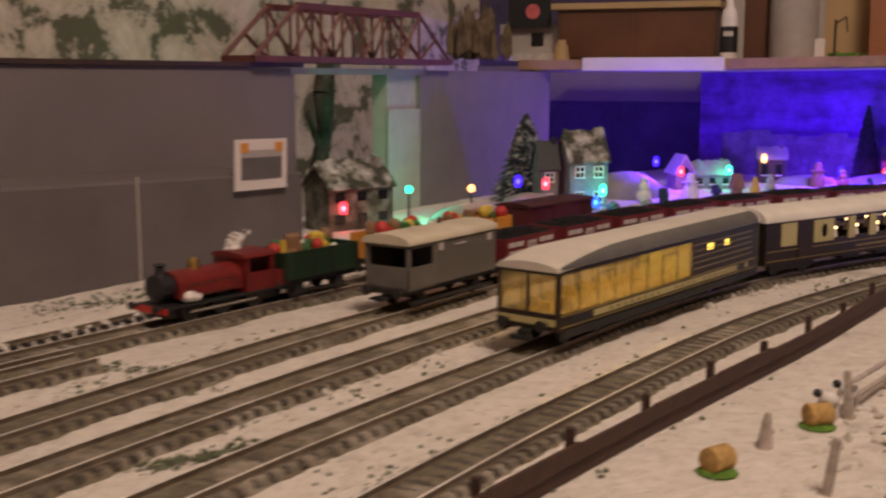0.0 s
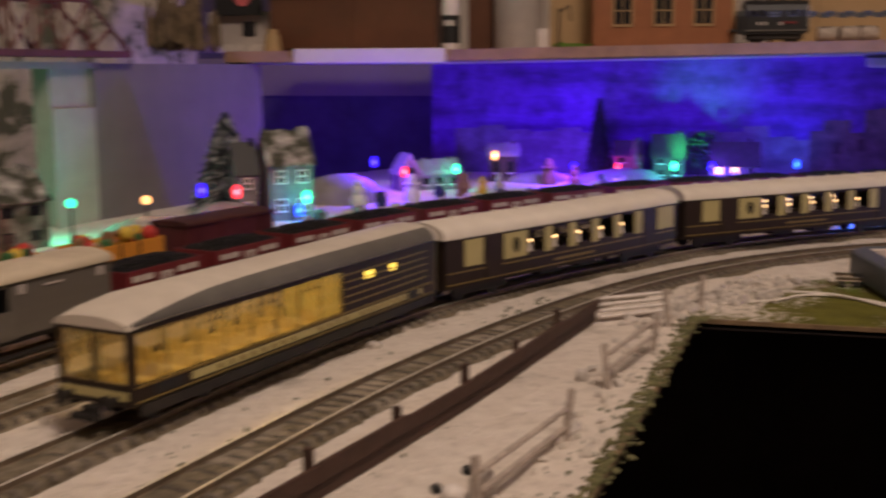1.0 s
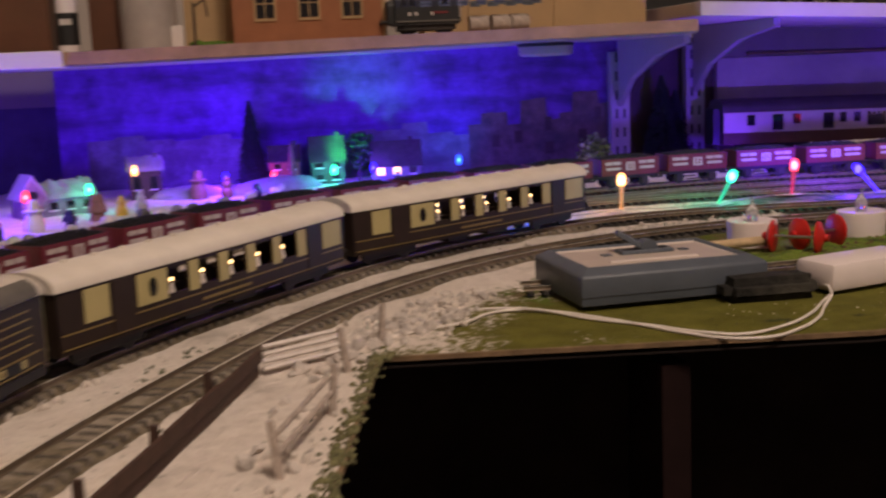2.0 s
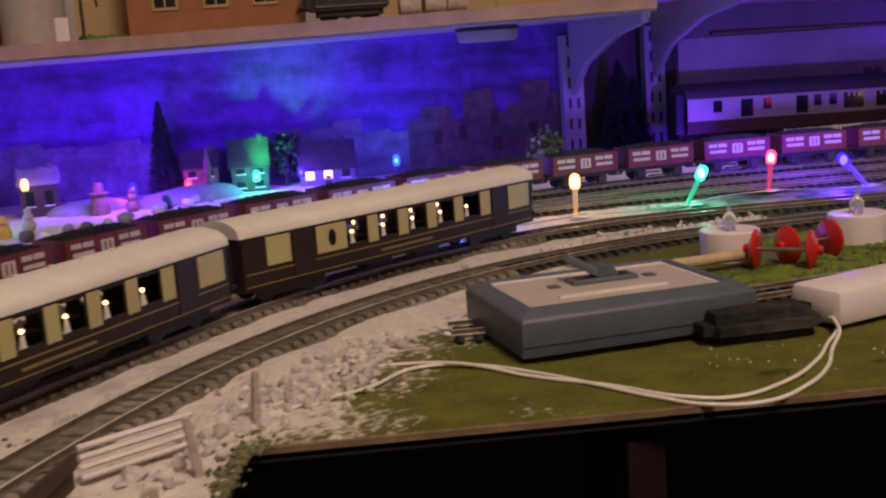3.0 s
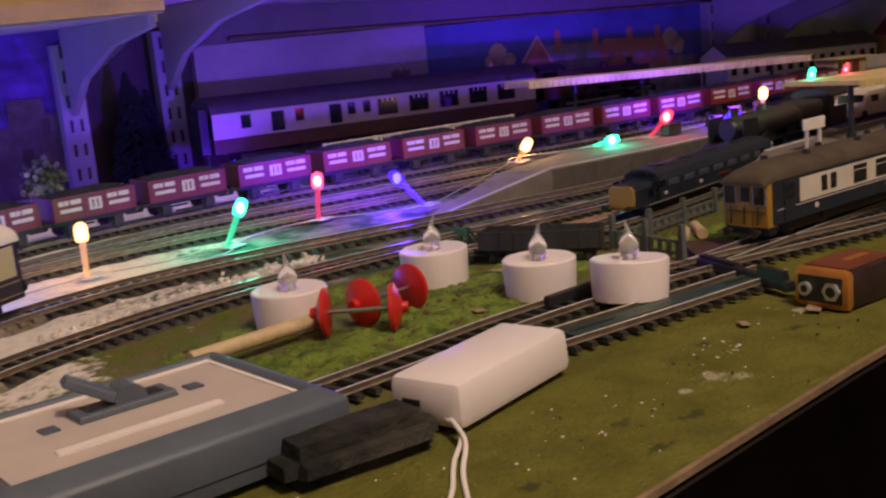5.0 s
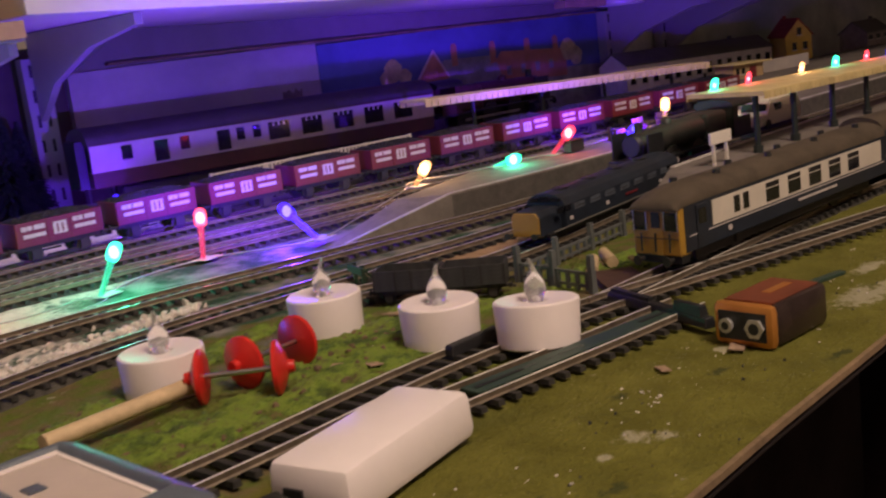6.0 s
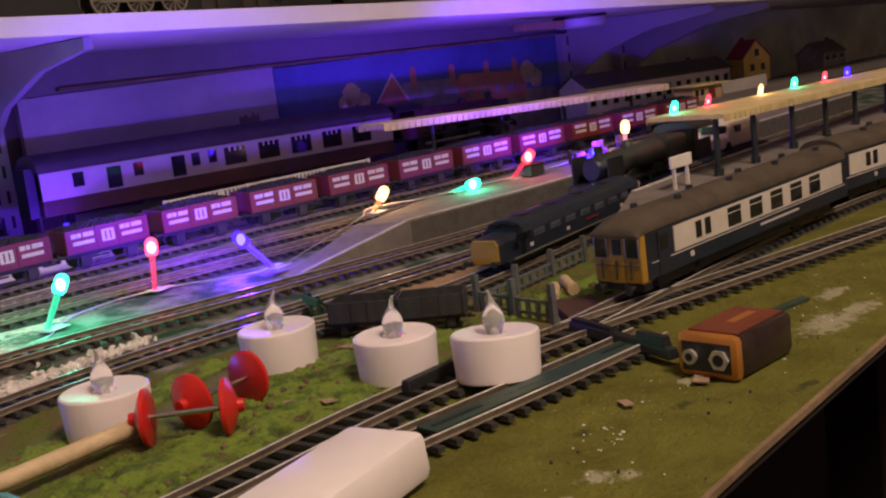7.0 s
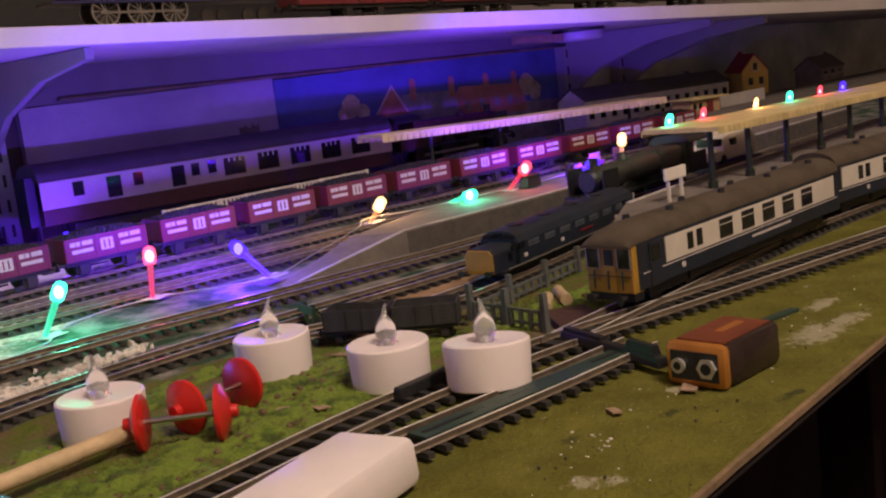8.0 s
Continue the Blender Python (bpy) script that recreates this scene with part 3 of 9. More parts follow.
RN = Line([(0.715, 0.681), (0.78, 0.657), (0.847, 0.634)])
COACH = Line([tuple((uW * s + nW * 1.60)[:2]) for s in (0.5, 0.8, 1.1, 1.5, 2.1)])

SLEEPER_BLACK = mesh_of("sleeper", boxes((-0.0017, 0.0017, -0.0142, 0.0142, 0, 0.0021, 0.0003)), M_SLEEPBLK)
SLEEPER_ME = mesh_of("sleeper", boxes((-0.0017, 0.0017, -0.0142, 0.0142, 0, 0.0021, 0.0003)), M_SLEEPER)
RAILTOP = 0.0062


BED_DARK = ((-0.0150, -0.0008), (-0.0125, 0.0012), (-0.006, 0.0020), (0.006, 0.0020), (0.0125, 0.0012), (0.0150, -0.0008))
BED_OPEN = ((-0.0150, -0.0008), (-0.0124, 0.0028), (-0.007, 0.0037), (0.007, 0.0037), (0.0122, 0.0030), (0.0152, -0.0008))
BED_FULL = ((-0.0148, -0.0008), (-0.0126, 0.0029), (-0.0078, 0.0040), (0.0078, 0.0040), (0.0120, 0.0032), (0.0152, -0.0008))


def build_track(line, label, bed=True, single_sleepers=False, s0=0.0, s1=None, dark=False, profile=BED_OPEN):
    # the bed's profile decides how deep the sleepers lie in the ballast
    s1 = line.length if s1 is None else s1
    root = thing("railway_track", label, "track", kind="structure")
    n = max(2, int((s1 - s0) / 0.012))
    stations = [s0 + (s1 - s0) * i / n for i in range(n + 1)]
    fine = [s0 + (s1 - s0) * i / (n * 3) for i in range(n * 3 + 1)]
    for side in (-1, 1):
        verts, faces = [], []
        for i, s in enumerate(stations):
            p, w = line.at(s), line.way(s)
            q = Vector((-w.y, w.x, 0))
            c = p + q * side * 0.00885
            for off, z in ((-0.0011, 0.0036), (-0.0005, 0.0042), (-0.00065, RAILTOP), (0.00065, RAILTOP), (0.0005, 0.0042), (0.0011, 0.0036)):
                v = c + q * off
                verts.append((v.x, v.y, z))
            if i:
                a, b = (i - 1) * 6, i * 6
                faces += [(a + k, b + k, b + k + 1, a + k + 1) for k in range(5)]
        faces += [(5, 4, 3, 2, 1, 0), tuple(n * 6 + k for k in range(6))]
        me = bpy.data.meshes.new("rail")
        me.from_pydata(verts, [], faces)
        me.materials.append(M_RAIL)
        me.materials.append(M_RAILSIDE)
        for i, p in enumerate(me.polygons):
            p.material_index = 0 if i % 5 == 2 and i < 5 * n else 1
        ob = new("rail", me)
        ob.parent = root
    if bed:
        verts, faces = [], []
        rng = random.Random(int(line.length * 1e4))
        for i, s in enumerate(fine):
            p, w = line.at(s), line.way(s)
            q = Vector((-w.y, w.x, 0))
            for off, z in BED_DARK if dark else profile:
                v = p + q * (off + rng.uniform(-0.0010, 0.0010))
                verts.append((v.x, v.y, z + rng.uniform(-0.0005, 0.0003)))
            if i:
                a, b = (i - 1) * 6, i * 6
                faces += [(a + k + 1, b + k + 1, b + k, a + k) for k in range(5)]
        me = bpy.data.meshes.new("track_bed")
        me.from_pydata(verts, [], faces)
        me.materials.append(M_BEDDARK if dark else M_BALLAST)
        ob = new("track_bed", me)
        ob.parent = root
    count = int((s1 - s0) / 0.0085)
    if single_sleepers:
        for i in range(count):
            s = s0 + (i + 0.5) * 0.0085
            p, w = line.at(s), line.way(s)
            ob = new("sleeper", SLEEPER_ME if bed and not dark else SLEEPER_BLACK)
            ob.parent = root
            ob.matrix_local = pose(p.x, p.y, 0.0016, 0, 0, math.degrees(math.atan2(w.y, w.x)))
    else:
        bm = bmesh.new()
        for i in range(count):
            s = s0 + (i + 0.5) * 0.0085
            p, w = line.at(s), line.way(s)
            k = len(bm.verts)
            bm_box(bm, -0.0017, 0.0017, -0.0142, 0.0142, 0, 0.0021, 0.0003)
            bm.verts.ensure_lookup_table()
            m = pose(p.x, p.y, 0.0016, 0, 0, math.degrees(math.atan2(w.y, w.x)))
            for v in bm.verts[k:]:
                v.co = m @ v.co
        ob = part("sleepers", bm, M_SLEEPBLK if dark else M_SLEEPER, root)
        tagged(ob, kind="stuff")
    return root


for line, name, singles, at in ((T1, "inner line", True, (0.60, 0.890)), (T2, "passenger line", True, (0.68, 0.971)), (T3, "middle line", False, (0.72, 1.070)), (T4, "goods line", False, (0.76, 1.152))):
    cut = line.near(*at)
    build_track(line, "nickel rails on dark sleepers in a grey ballast bed, %s" % name, single_sleepers=singles, s1=cut, profile=BED_OPEN if line is T1 else BED_FULL)
    build_track(line, "nickel rails on black sleepers laid on the dark board, %s at the station" % name, single_sleepers=singles, s0=cut, dark=True)
build_track(T3B, "nickel rails on black sleepers, loop line by the platform", s0=0.04, dark=True)
build_track(T5, "nickel rails on dark sleepers in a snowy siding")
build_track(SPUR, "short dark spur track ending in the snow", profile=BED_FULL)
build_track(T6, "half-buried snowy track behind the siding", bed=False, single_sleepers=True)
verts, faces = [], []
rng = random.Random(21)
for i in range(91):
    at_ = T6.length * i / 90
    p, w = T6.at(at_), T6.way(at_)
    q = Vector((-w.y, w.x, 0))
    for off, z in ((-0.0098, 0.0002), (-0.0088, 0.0058), (-0.003, 0.0064), (0.004, 0.0062), (0.0100, 0.0066), (0.0160, 0.0035), (0.024, -0.0008)):
        v = p + q * (off + rng.uniform(-0.0012, 0.0012))
        verts.append((v.x, v.y, z + (rng.uniform(-0.0005, 0.0008) if z > 0.001 else 0)))
    if i:
        a, b = (i - 1) * 7, i * 7
        faces += [(a + k + 1, b + k + 1, b + k, a + k) for k in range(6)]
me = bpy.data.meshes.new("snow_ridge")
me.from_pydata(verts, [], faces)
me.materials.append(bpy.data.materials["snow_and_scatter"])
for p in me.polygons:
    p.use_smooth = True
tagged(new("snow_ridge", me), "ridge of artificial snow burying the rails of the old track", "snow bank", kind="structure")
build_track(T0, "siding of nickel rails in brown sand", dark=True)
build_track(EMU, "siding of nickel rails under the blue and white coaches", dark=True)
build_track(RT, "nickel rails on dark sleepers across the green scatter", bed=False, single_sleepers=True)
build_track(RN, "short length of track with a green ramp between the rails", bed=False, single_sleepers=True)
build_track(COACH, "raised siding of nickel rails along the back wall", bed=True)


# ---- rolling stock: x ahead, z up from the rail head ----
def wheelset(bm, x, r=0.006, gauge=0.0075):
    for side in (-1, 1):
        bm_tube(bm, (x, side * gauge, r), (x, side * (gauge + 0.0022), r), r, seg=14)
    bm_tube(bm, (x, -gauge, r), (x, gauge, r), 0.001, seg=6)


def bogie(parent, x, half=0.016, r=0.0065):
    for dx in (-half, half):
        bm = bmesh.new()
        wheelset(bm, x + dx, r)
        part("wheelset", bm, M_FRAME, parent, smooth=True)
    bm = boxes((x - half - 0.009, x + half + 0.009, -0.0125, -0.0105, 0.004, 0.010), (x - half - 0.009, x + half + 0.009, 0.0105, 0.0125, 0.004, 0.010), (x - 0.004, x + 0.004, -0.011, 0.011, 0.005, 0.011))
    part("bogie_frame", bm, M_FRAME, parent, bevel=0.0005)


def buffers(parent, x, way, z=0.0135):
    for side in (-1, 1):
        bm = bmesh.new()
        bm_tube(bm, (x, side * 0.0115, z), (x + way * 0.005, side * 0.0115, z), 0.0013, seg=8)
        bm_tube(bm, (x + way * 0.005, side * 0.0115, z), (x + way * 0.0058, side * 0.0115, z), 0.003, seg=12)
        part("buffer", bm, M_FRAME, parent)


def arc_roof(bm, x0, x1, half, z, rise, overhang=0.001, seg=12, drop=0.0008):
    out = []
    h = half + overhang
    for i in range(seg + 1):
        w = math.pi * i / seg
        out.append((-h * math.cos(w), z + rise * math.sin(w) ** 0.85))
    out += [(h, z - drop), (-h, z - drop)]
    bm_prism(bm, out, x0, x1)


def hollow_sides(parent, half, x0, x1, z0, z1, openings, material, thick=0.0008, name="side", label=""):
    """A pair of coach sides with real openings: openings are (xa, xb, za, zb), in order along x."""
    xs = sorted({x0, x1} | {v for o in openings for v in o[:2]})
    zs = sorted({z0, z1} | {v for o in openings for v in o[2:]})
    for side in (-1, 1):
        bm = bmesh.new()
        grid = {}

        def corner(i, j, k):
            if (i, j, k) not in grid:
                grid[i, j, k] = bm.verts.new((xs[i], side * (half - thick * k), zs[j]))
            return grid[i, j, k]

        def solid_at(i, j):
            if not (0 <= i < len(xs) - 1 and 0 <= j < len(zs) - 1):
                return False
            x, z = (xs[i] + xs[i + 1]) / 2, (zs[j] + zs[j + 1]) / 2
            return not any(a < x < b and c < z < d for a, b, c, d in openings)

        for i in range(len(xs) - 1):
            for j in range(len(zs) - 1):
                if not solid_at(i, j):
                    continue
                for k in (0, 1):
                    bm.faces.new((corner(i, j, k), corner(i + 1, j, k), corner(i + 1, j + 1, k), corner(i, j + 1, k)))
                for di, dj, p, q in ((-1, 0, (0, 0), (0, 1)), (1, 0, (1, 0), (1, 1)), (0, -1, (0, 0), (1, 0)), (0, 1, (0, 1), (1, 1))):
                    if not solid_at(i + di, j + dj):
                        bm.faces.new((corner(i + p[0], j + p[1], 0), corner(i + q[0], j + q[1], 0), corner(i + q[0], j + q[1], 1), corner(i + p[0], j + p[1], 1)))
        part(name, bm, material, parent, label)


def parlour_coach(m, label):
    L, half = 0.262, 0.0175
    car = thing("parlour_coach", label, "railway coach", m, "coaches of the parlour train")
    x0, x1 = -L / 2, L / 2
    # five table windows between cream panels, a dark door light near each end
    wins = [(x0 + L * (0.345 + 0.0975 * i - 0.030), x0 + L * (0.345 + 0.0975 * i + 0.030), 0.0232, 0.0362) for i in range(5)]
    hollow_sides(car, half, x0 + 0.006, x1 - 0.006, 0.0105, 0.0395, wins, M_UMBER)
    for side in (-1, 1):
        y = side * (half + 0.0003)
        panels = [(x0 + L * 0.085, x0 + L * 0.155), (x0 + L * 0.222, wins[0][0])] + [(p[1], q[0]) for p, q in zip(wins, wins[1:])] + [(wins[-1][1], x0 + L * 0.808), (x0 + L * 0.875, x0 + L * 0.965)]
        for a, b in panels:
            part("cream_panel", boxes((a + 0.0008, b - 0.0008, y - 0.0003, y + 0.0003, 0.0215, 0.0372)), M_CREAM, car, "cream upper panel", bevel=0.0002)
        for a, b in ((0.163, 0.214), (0.816, 0.867)):
            part("door", boxes((x0 + L * a - 0.001, x0 + L * b + 0.001, y - 0.0003, y + 0.0003, 0.0125, 0.0380)), M_UMBER, car)
            part("door_window", boxes((x0 + L * a, x0 + L * b, y - 0.0001, y + 0.0004, 0.0245, 0.0360)), M_WIN, car)
        bm = bmesh.new()
        bm_lathe(bm, [(0, 0), (0.0028, 0), (0.0028, 0.0005), (0, 0.0005)], 16)
        bmesh.ops.transform(bm, matrix=Matrix.Translation((x0 + L * 0.268, y + side * 0.0003, 0.0295)) @ Matrix.Rotation(radians(90), 4, "X") @ Matrix.Diagonal((1, 1.7, 1, 1)), verts=bm.verts)
        part("oval_window", bm, M_WIN, car)
        for za_, zb_ in ((0.0185, 0.0192), (0.0118, 0.0124)):
            part("lining", boxes((x0 + 0.008, x1 - 0.008, y - 0.0002, y + 0.0002, za_, zb_)), M_GOLD, car, "gold lining")
        part("name_board", boxes((-0.035, 0.035, y - 0.0002, y + 0.0002, 0.0382, 0.0390)), M_GOLD, car, "gilt lettering as plain bars")
        part("name_board", boxes((-0.022, 0.022, y - 0.0002, y + 0.0002, 0.0146, 0.0160)), M_GOLD, car, "gilt lettering as plain bars")
    bm = boxes((x0 + 0.006, x1 - 0.006, -half, half, 0.0095, 0.0125), (x0 + 0.006, x0 + 0.0075, -half, half, 0.0125, 0.0395), (x1 - 0.0075, x1 - 0.006, -half, half, 0.0125, 0.0395))
    part("floor", bm, M_UMBER, car)
    for e in (x0, x1):
        s = 1 if e < 0 else -1
        bm = boxes((min(e + s * 0.001, e + s * 0.006), max(e + s * 0.001, e + s * 0.006), -0.009, 0.009, 0.010, 0.0385))
        part("gangway", bm, M_BLACK, car, "black corridor connector")
    bm = bmesh.new()
    arc_roof(bm, x0 + 0.005, x1 - 0.005, half, 0.0395, 0.0085)
    for i in range(-5, 6):
        bm_tube(bm, (i * 0.02, 0.0, 0.0475), (i * 0.02, 0.0, 0.0492), 0.0017, seg=8)
    part("roof", bm, M_ROOFW, car, "white roof with ventilators", smooth=True)
    for w in wins:
        c = (w[0] + w[1]) / 2
        for side in (-1, 1):
            part("table", boxes((c - 0.006, c + 0.006, side * 0.011 - 0.0045, side * 0.011 + 0.0045, 0.0205, 0.0215)), M_DARKW, car)
    for w in wins:
        c = (w[0] + w[1]) / 2
        for side in (-1, 1):
            lamp = part("table_lamp", tubes(((c, side * 0.013, 0.0215), (c, side * 0.013, 0.0275), 0.0018, 0.0008), seg=8), M_PAPER, car)
            bm = bmesh.new()
            bm_ball(bm, (c, side * 0.013, 0.0292), 0.0012, 1)
            part("lamp_shade", bm, G_LAMP, lamp, "lit table lamp shade")
    bm = boxes((-0.05, 0.05, -0.003, 0.003, 0.006, 0.010), (-0.03, -0.008, -0.012, 0.012, 0.0055, 0.010), (0.012, 0.034, -0.012, 0.012, 0.0055, 0.010))
    part("underframe", bm, M_FRAME, car)
    bogie(car, x0 + 0.043)
    bogie(car, x1 - 0.043)
    buffers(car, x0 + 0.005, -1)
    buffers(car, x1 - 0.005, 1)
    return car


def observation_car(m):
    L, half = 0.246, 0.0180
    car = thing("observation_car", "lit observation car with yellow glowing windows and pale domed roof", "railway coach", m, "coaches of the parlour train")
    x0, x1 = -L / 2, L / 2
    za, zb = 0.0185, 0.0395
    wx = x0 + 0.003
    wins = [(wx + i * 0.0180, wx + i * 0.0180 + 0.0172, za, zb - 0.001) for i in range(8)]
    solid = wins[-1][1]
    wins2 = wins + [(solid + 0.022, solid + 0.033, 0.0310, 0.0350), (solid + 0.047, solid + 0.056, 0.0310, 0.0350)]
    hollow_sides(car, half, x0, x1, 0.0105, 0.041, wins2, M_UMBER)
    for side in (-1, 1):
        y = side * (half + 0.0003)
        lines = [(x0 + 0.002, x1 - 0.006, y - 0.0002, y + 0.0002, 0.0172, 0.0180), (x0 + 0.002, x1 - 0.006, y - 0.0002, y + 0.0002, 0.0115, 0.0121)]
        for ln in lines:
            part("lining", boxes(ln), M_GOLD, car, "pale yellow lining")
        part("cream_panel", boxes((x0 + 0.034, x1 - 0.018, y - 0.00025, y + 0.00025, 0.0132, 0.0164)), M_CREAM, car, "cream name band")
        for i in range(22):
            a = x0 + 0.05 + i * 0.0075
            if i in (8, 9, 14):
                continue
            part("letter_bar", boxes((a, a + 0.003, y - 0.0004, y + 0.0004, 0.0139, 0.0157)), M_GOLD, car)
        part("end_panel", boxes((x0 + 0.012, x0 + 0.028, y - 0.0003, y + 0.0003, 0.0128, 0.0168)), M_BLACK, car, "dark plate with a pale edge")
        for k in range(5):
            z = 0.0215 + k * 0.0036
            part("side_moulding", boxes((solid + 0.003, x1 - 0.012, y - 0.0003, y + 0.0003, z, z + 0.0006)), M_GOLD, car)
        part("black_skirt", boxes((x0 + 0.004, x1 - 0.004, y - 0.0005, y + 0.0001, 0.0062, 0.0105)), M_FRAME, car)
        for xa, xb, a, b in wins:
            part("pane", boxes((xa, xb, y - 0.0009, y - 0.0006, a, b)), M_HAZE, car)
        for xa, xb, a, b in wins[2::2]:
            vent = part("top_vent", boxes((xa + 0.0008, xb - 0.0008, y - 0.0001, y + 0.0003, 0.0345, 0.0350)), M_UMBER, car)
            for k in range(1, 4):
                c = xa + (xb - xa) * k / 4
                part("vent_bar", boxes((c - 0.0003, c + 0.0003, y - 0.0001, y + 0.0003, 0.0350, 0.0384)), M_UMBER, vent)
        part("end_panel", boxes((x1 - 0.034, x1 - 0.022, y - 0.0003, y + 0.0005, 0.0128, 0.0168)), M_BLACK, car, "dark plate with a pale edge")
        for xa, xb, a, b in wins2[8:]:
            part("oval_light", boxes((xa, xb, side * (half - 0.0016) - 0.0003, side * (half - 0.0016) + 0.0003, a, b)), glow_window, car, "lit yellow window")
    # glazed rear end
    bm = boxes((x0 - 0.001, x0 + 0.001, -half, half, 0.0105, za + 0.0005), (x0 - 0.001, x0 + 0.001, -half, half, zb - 0.001, 0.042),
               (x0 - 0.001, x0 + 0.001, -0.0007, 0.0007, za, zb), (x0 - 0.0012, x0 + 0.0012, -half, -half + 0.0012, za, zb), (x0 - 0.0012, x0 + 0.0012, half - 0.0012, half, za, zb))
    part("rear_frame", bm, M_UMBER, car)
    part("rear_band", boxes((x0 - 0.0014, x0 - 0.001, -half + 0.001, half - 0.001, 0.0130, 0.0164)), M_CREAM, car, "cream band over the buffers")
    for side in (-1, 1):
        part("rear_pane", boxes((x0 - 0.0003, x0, *sorted((side * 0.0008, side * (half - 0.0012))), za, zb)), M_HAZE, car)
    bm = boxes((x0 + 0.001, x1 - 0.001, -half + 0.0008, half - 0.0008, 0.0100, 0.0128), (solid + 0.001, solid + 0.002, -half + 0.001, half - 0.001, 0.0128, 0.041), (x1 - 0.0015, x1, -half, half, 0.0105, 0.041))
    part("floor", bm, M_CREAM, car)
    part("light_strip", boxes((x0 + 0.012, solid - 0.004, -0.003, 0.003, 0.0400, 0.0408)), G_STRIP, car, "warm light strip under the roof")
    for i in range(7):
        for side in (-1, 1):
            c = x0 + 0.016 + i * 0.0180
            part("seat", boxes((c - 0.0045, c + 0.0045, side * 0.0105 - 0.0045, side * 0.0105 + 0.0045, 0.0128, 0.0172, 0.0008), (c + 0.003, c + 0.005, side * 0.0105 - 0.0045, side * 0.0105 + 0.0045, 0.0168, 0.0225, 0.0005)), M_SEAT, car)
    bm = bmesh.new()
    out = []
    h = half + 0.0008
    secs = []
    for x, rise, z in ((x0 - 0.0015, 0.0045, 0.0400), (x0 + 0.006, 0.0068, 0.0405), (x0 + 0.022, 0.0088, 0.041), (x1 - 0.010, 0.0092, 0.041), (x1 + 0.0005, 0.0085, 0.041)):
        secs.append([bm.verts.new((x, -h * math.cos(math.pi * i / 14), z + rise * math.sin(math.pi * i / 14) ** 0.8)) for i in range(15)])
    for a, b in zip(secs, secs[1:]):
        for i in range(14):
            bm.faces.new((a[i], b[i], b[i + 1], a[i + 1]))
        bm.faces.new((a[14], b[14], b[0], a[0]))
    bm.faces.new(secs[0])
    bm.faces.new(secs[-1][::-1])
    part("roof", bm, M_ROOFPALE, car, "pale domed roof", smooth=True)
    for side in (-1, 1):
        bm = bmesh.new()
        rows = []
        for x in [x0 + 0.0005 + (L - 0.005) * (i / 24) ** 1.5 for i in range(25)]:
            k = 1.05 * (1 - math.exp(-(x - x0 + 0.006) / 0.035))
            rows.append([bm.verts.new((x, side * (h + 0.0003) * math.cos(w), 0.041 + 0.0090 * math.sin(w) ** 0.8 * min(1, 0.7 + (x - x0) * 6) + 0.0004)) for w in (0.0, 0.25 * k, 0.5 * k, 0.78 * k)])
        for a, b in zip(rows, rows[1:]):
            for i in range(3):
                bm.faces.new((a[i], b[i], b[i + 1], a[i + 1]))
        part("roof_side", bm, M_ROOFG, car, "dark grey lower roof panel", smooth=True)
    bm = boxes((x0 + 0.07, x1 - 0.07, -0.013, 0.013, 0.0045, 0.0100))
    part("underframe", bm, M_FRAME, car)
    bogie(car, x0 + 0.036)
    bogie(car, x1 - 0.040)
    buffers(car, x0 - 0.001, -1)
    bm = boxes((x0 - 0.005, x0 - 0.001, -0.003, 0.003, 0.006, 0.010), (x0 - 0.008, x0 - 0.004, -0.006, 0.006, 0.0055, 0.0075))
    part("coupling", bm, M_FRAME, car)
    return car


glow_window = glow("lit_window", (1.0, 0.66, 0.10), 3.0)
G_STRIP = glow("saloon_strip", (1.0, 0.72, 0.30), 12.0)
M_SEAT = mat("seat_cream", (0.42, 0.30, 0.10), 0.6, 0, 0.1, 60)
M_ROOFPALE = mat("pale_roof", (0.60, 0.54, 0.46), 0.6, 0, 0.07, 60, dirt=(0.36, 0.30, 0.24), dirt_amount=0.5)


def wagon_chassis(parent, L, half=0.0135, wb=0.0185):
    for x in (-wb, wb):
        bm = bmesh.new()
        wheelset(bm, x, 0.006)
        part("wheelset", bm, M_FRAME, parent, smooth=True)
    bm = boxes((-L / 2, L / 2, -0.0125, -0.0105, 0.0095, 0.0130), (-L / 2, L / 2, 0.0105, 0.0125, 0.0095, 0.0130), (-L / 2, -L / 2 + 0.0016, -half, half, 0.0095, 0.0135), (L / 2 - 0.0016, L / 2, -half, half, 0.0095, 0.0135))
    for x in (-wb, wb):
        for s in (-1, 1):
            bm_box(bm, x - 0.004, x + 0.004, s * 0.0122 - 0.0007, s * 0.0122 + 0.0007, 0.003, 0.0098, 0.0006)
    bm_box(bm, -0.012, 0.012, -0.0130, -0.0122, 0.0035, 0.0048)
    bm_box(bm, -0.012, 0.012, 0.0122, 0.0130, 0.0035, 0.0048)
    part("underframe", bm, M_FRAME, parent)
    buffers(parent, -L / 2, -1, 0.0115)
    buffers(parent, L / 2, 1, 0.0115)
    for a in (-L / 2 - 0.008, L / 2):
        part("coupling", boxes((a, a + 0.008, -0.002, 0.002, 0.0065, 0.0080)), M_FRAME, parent)


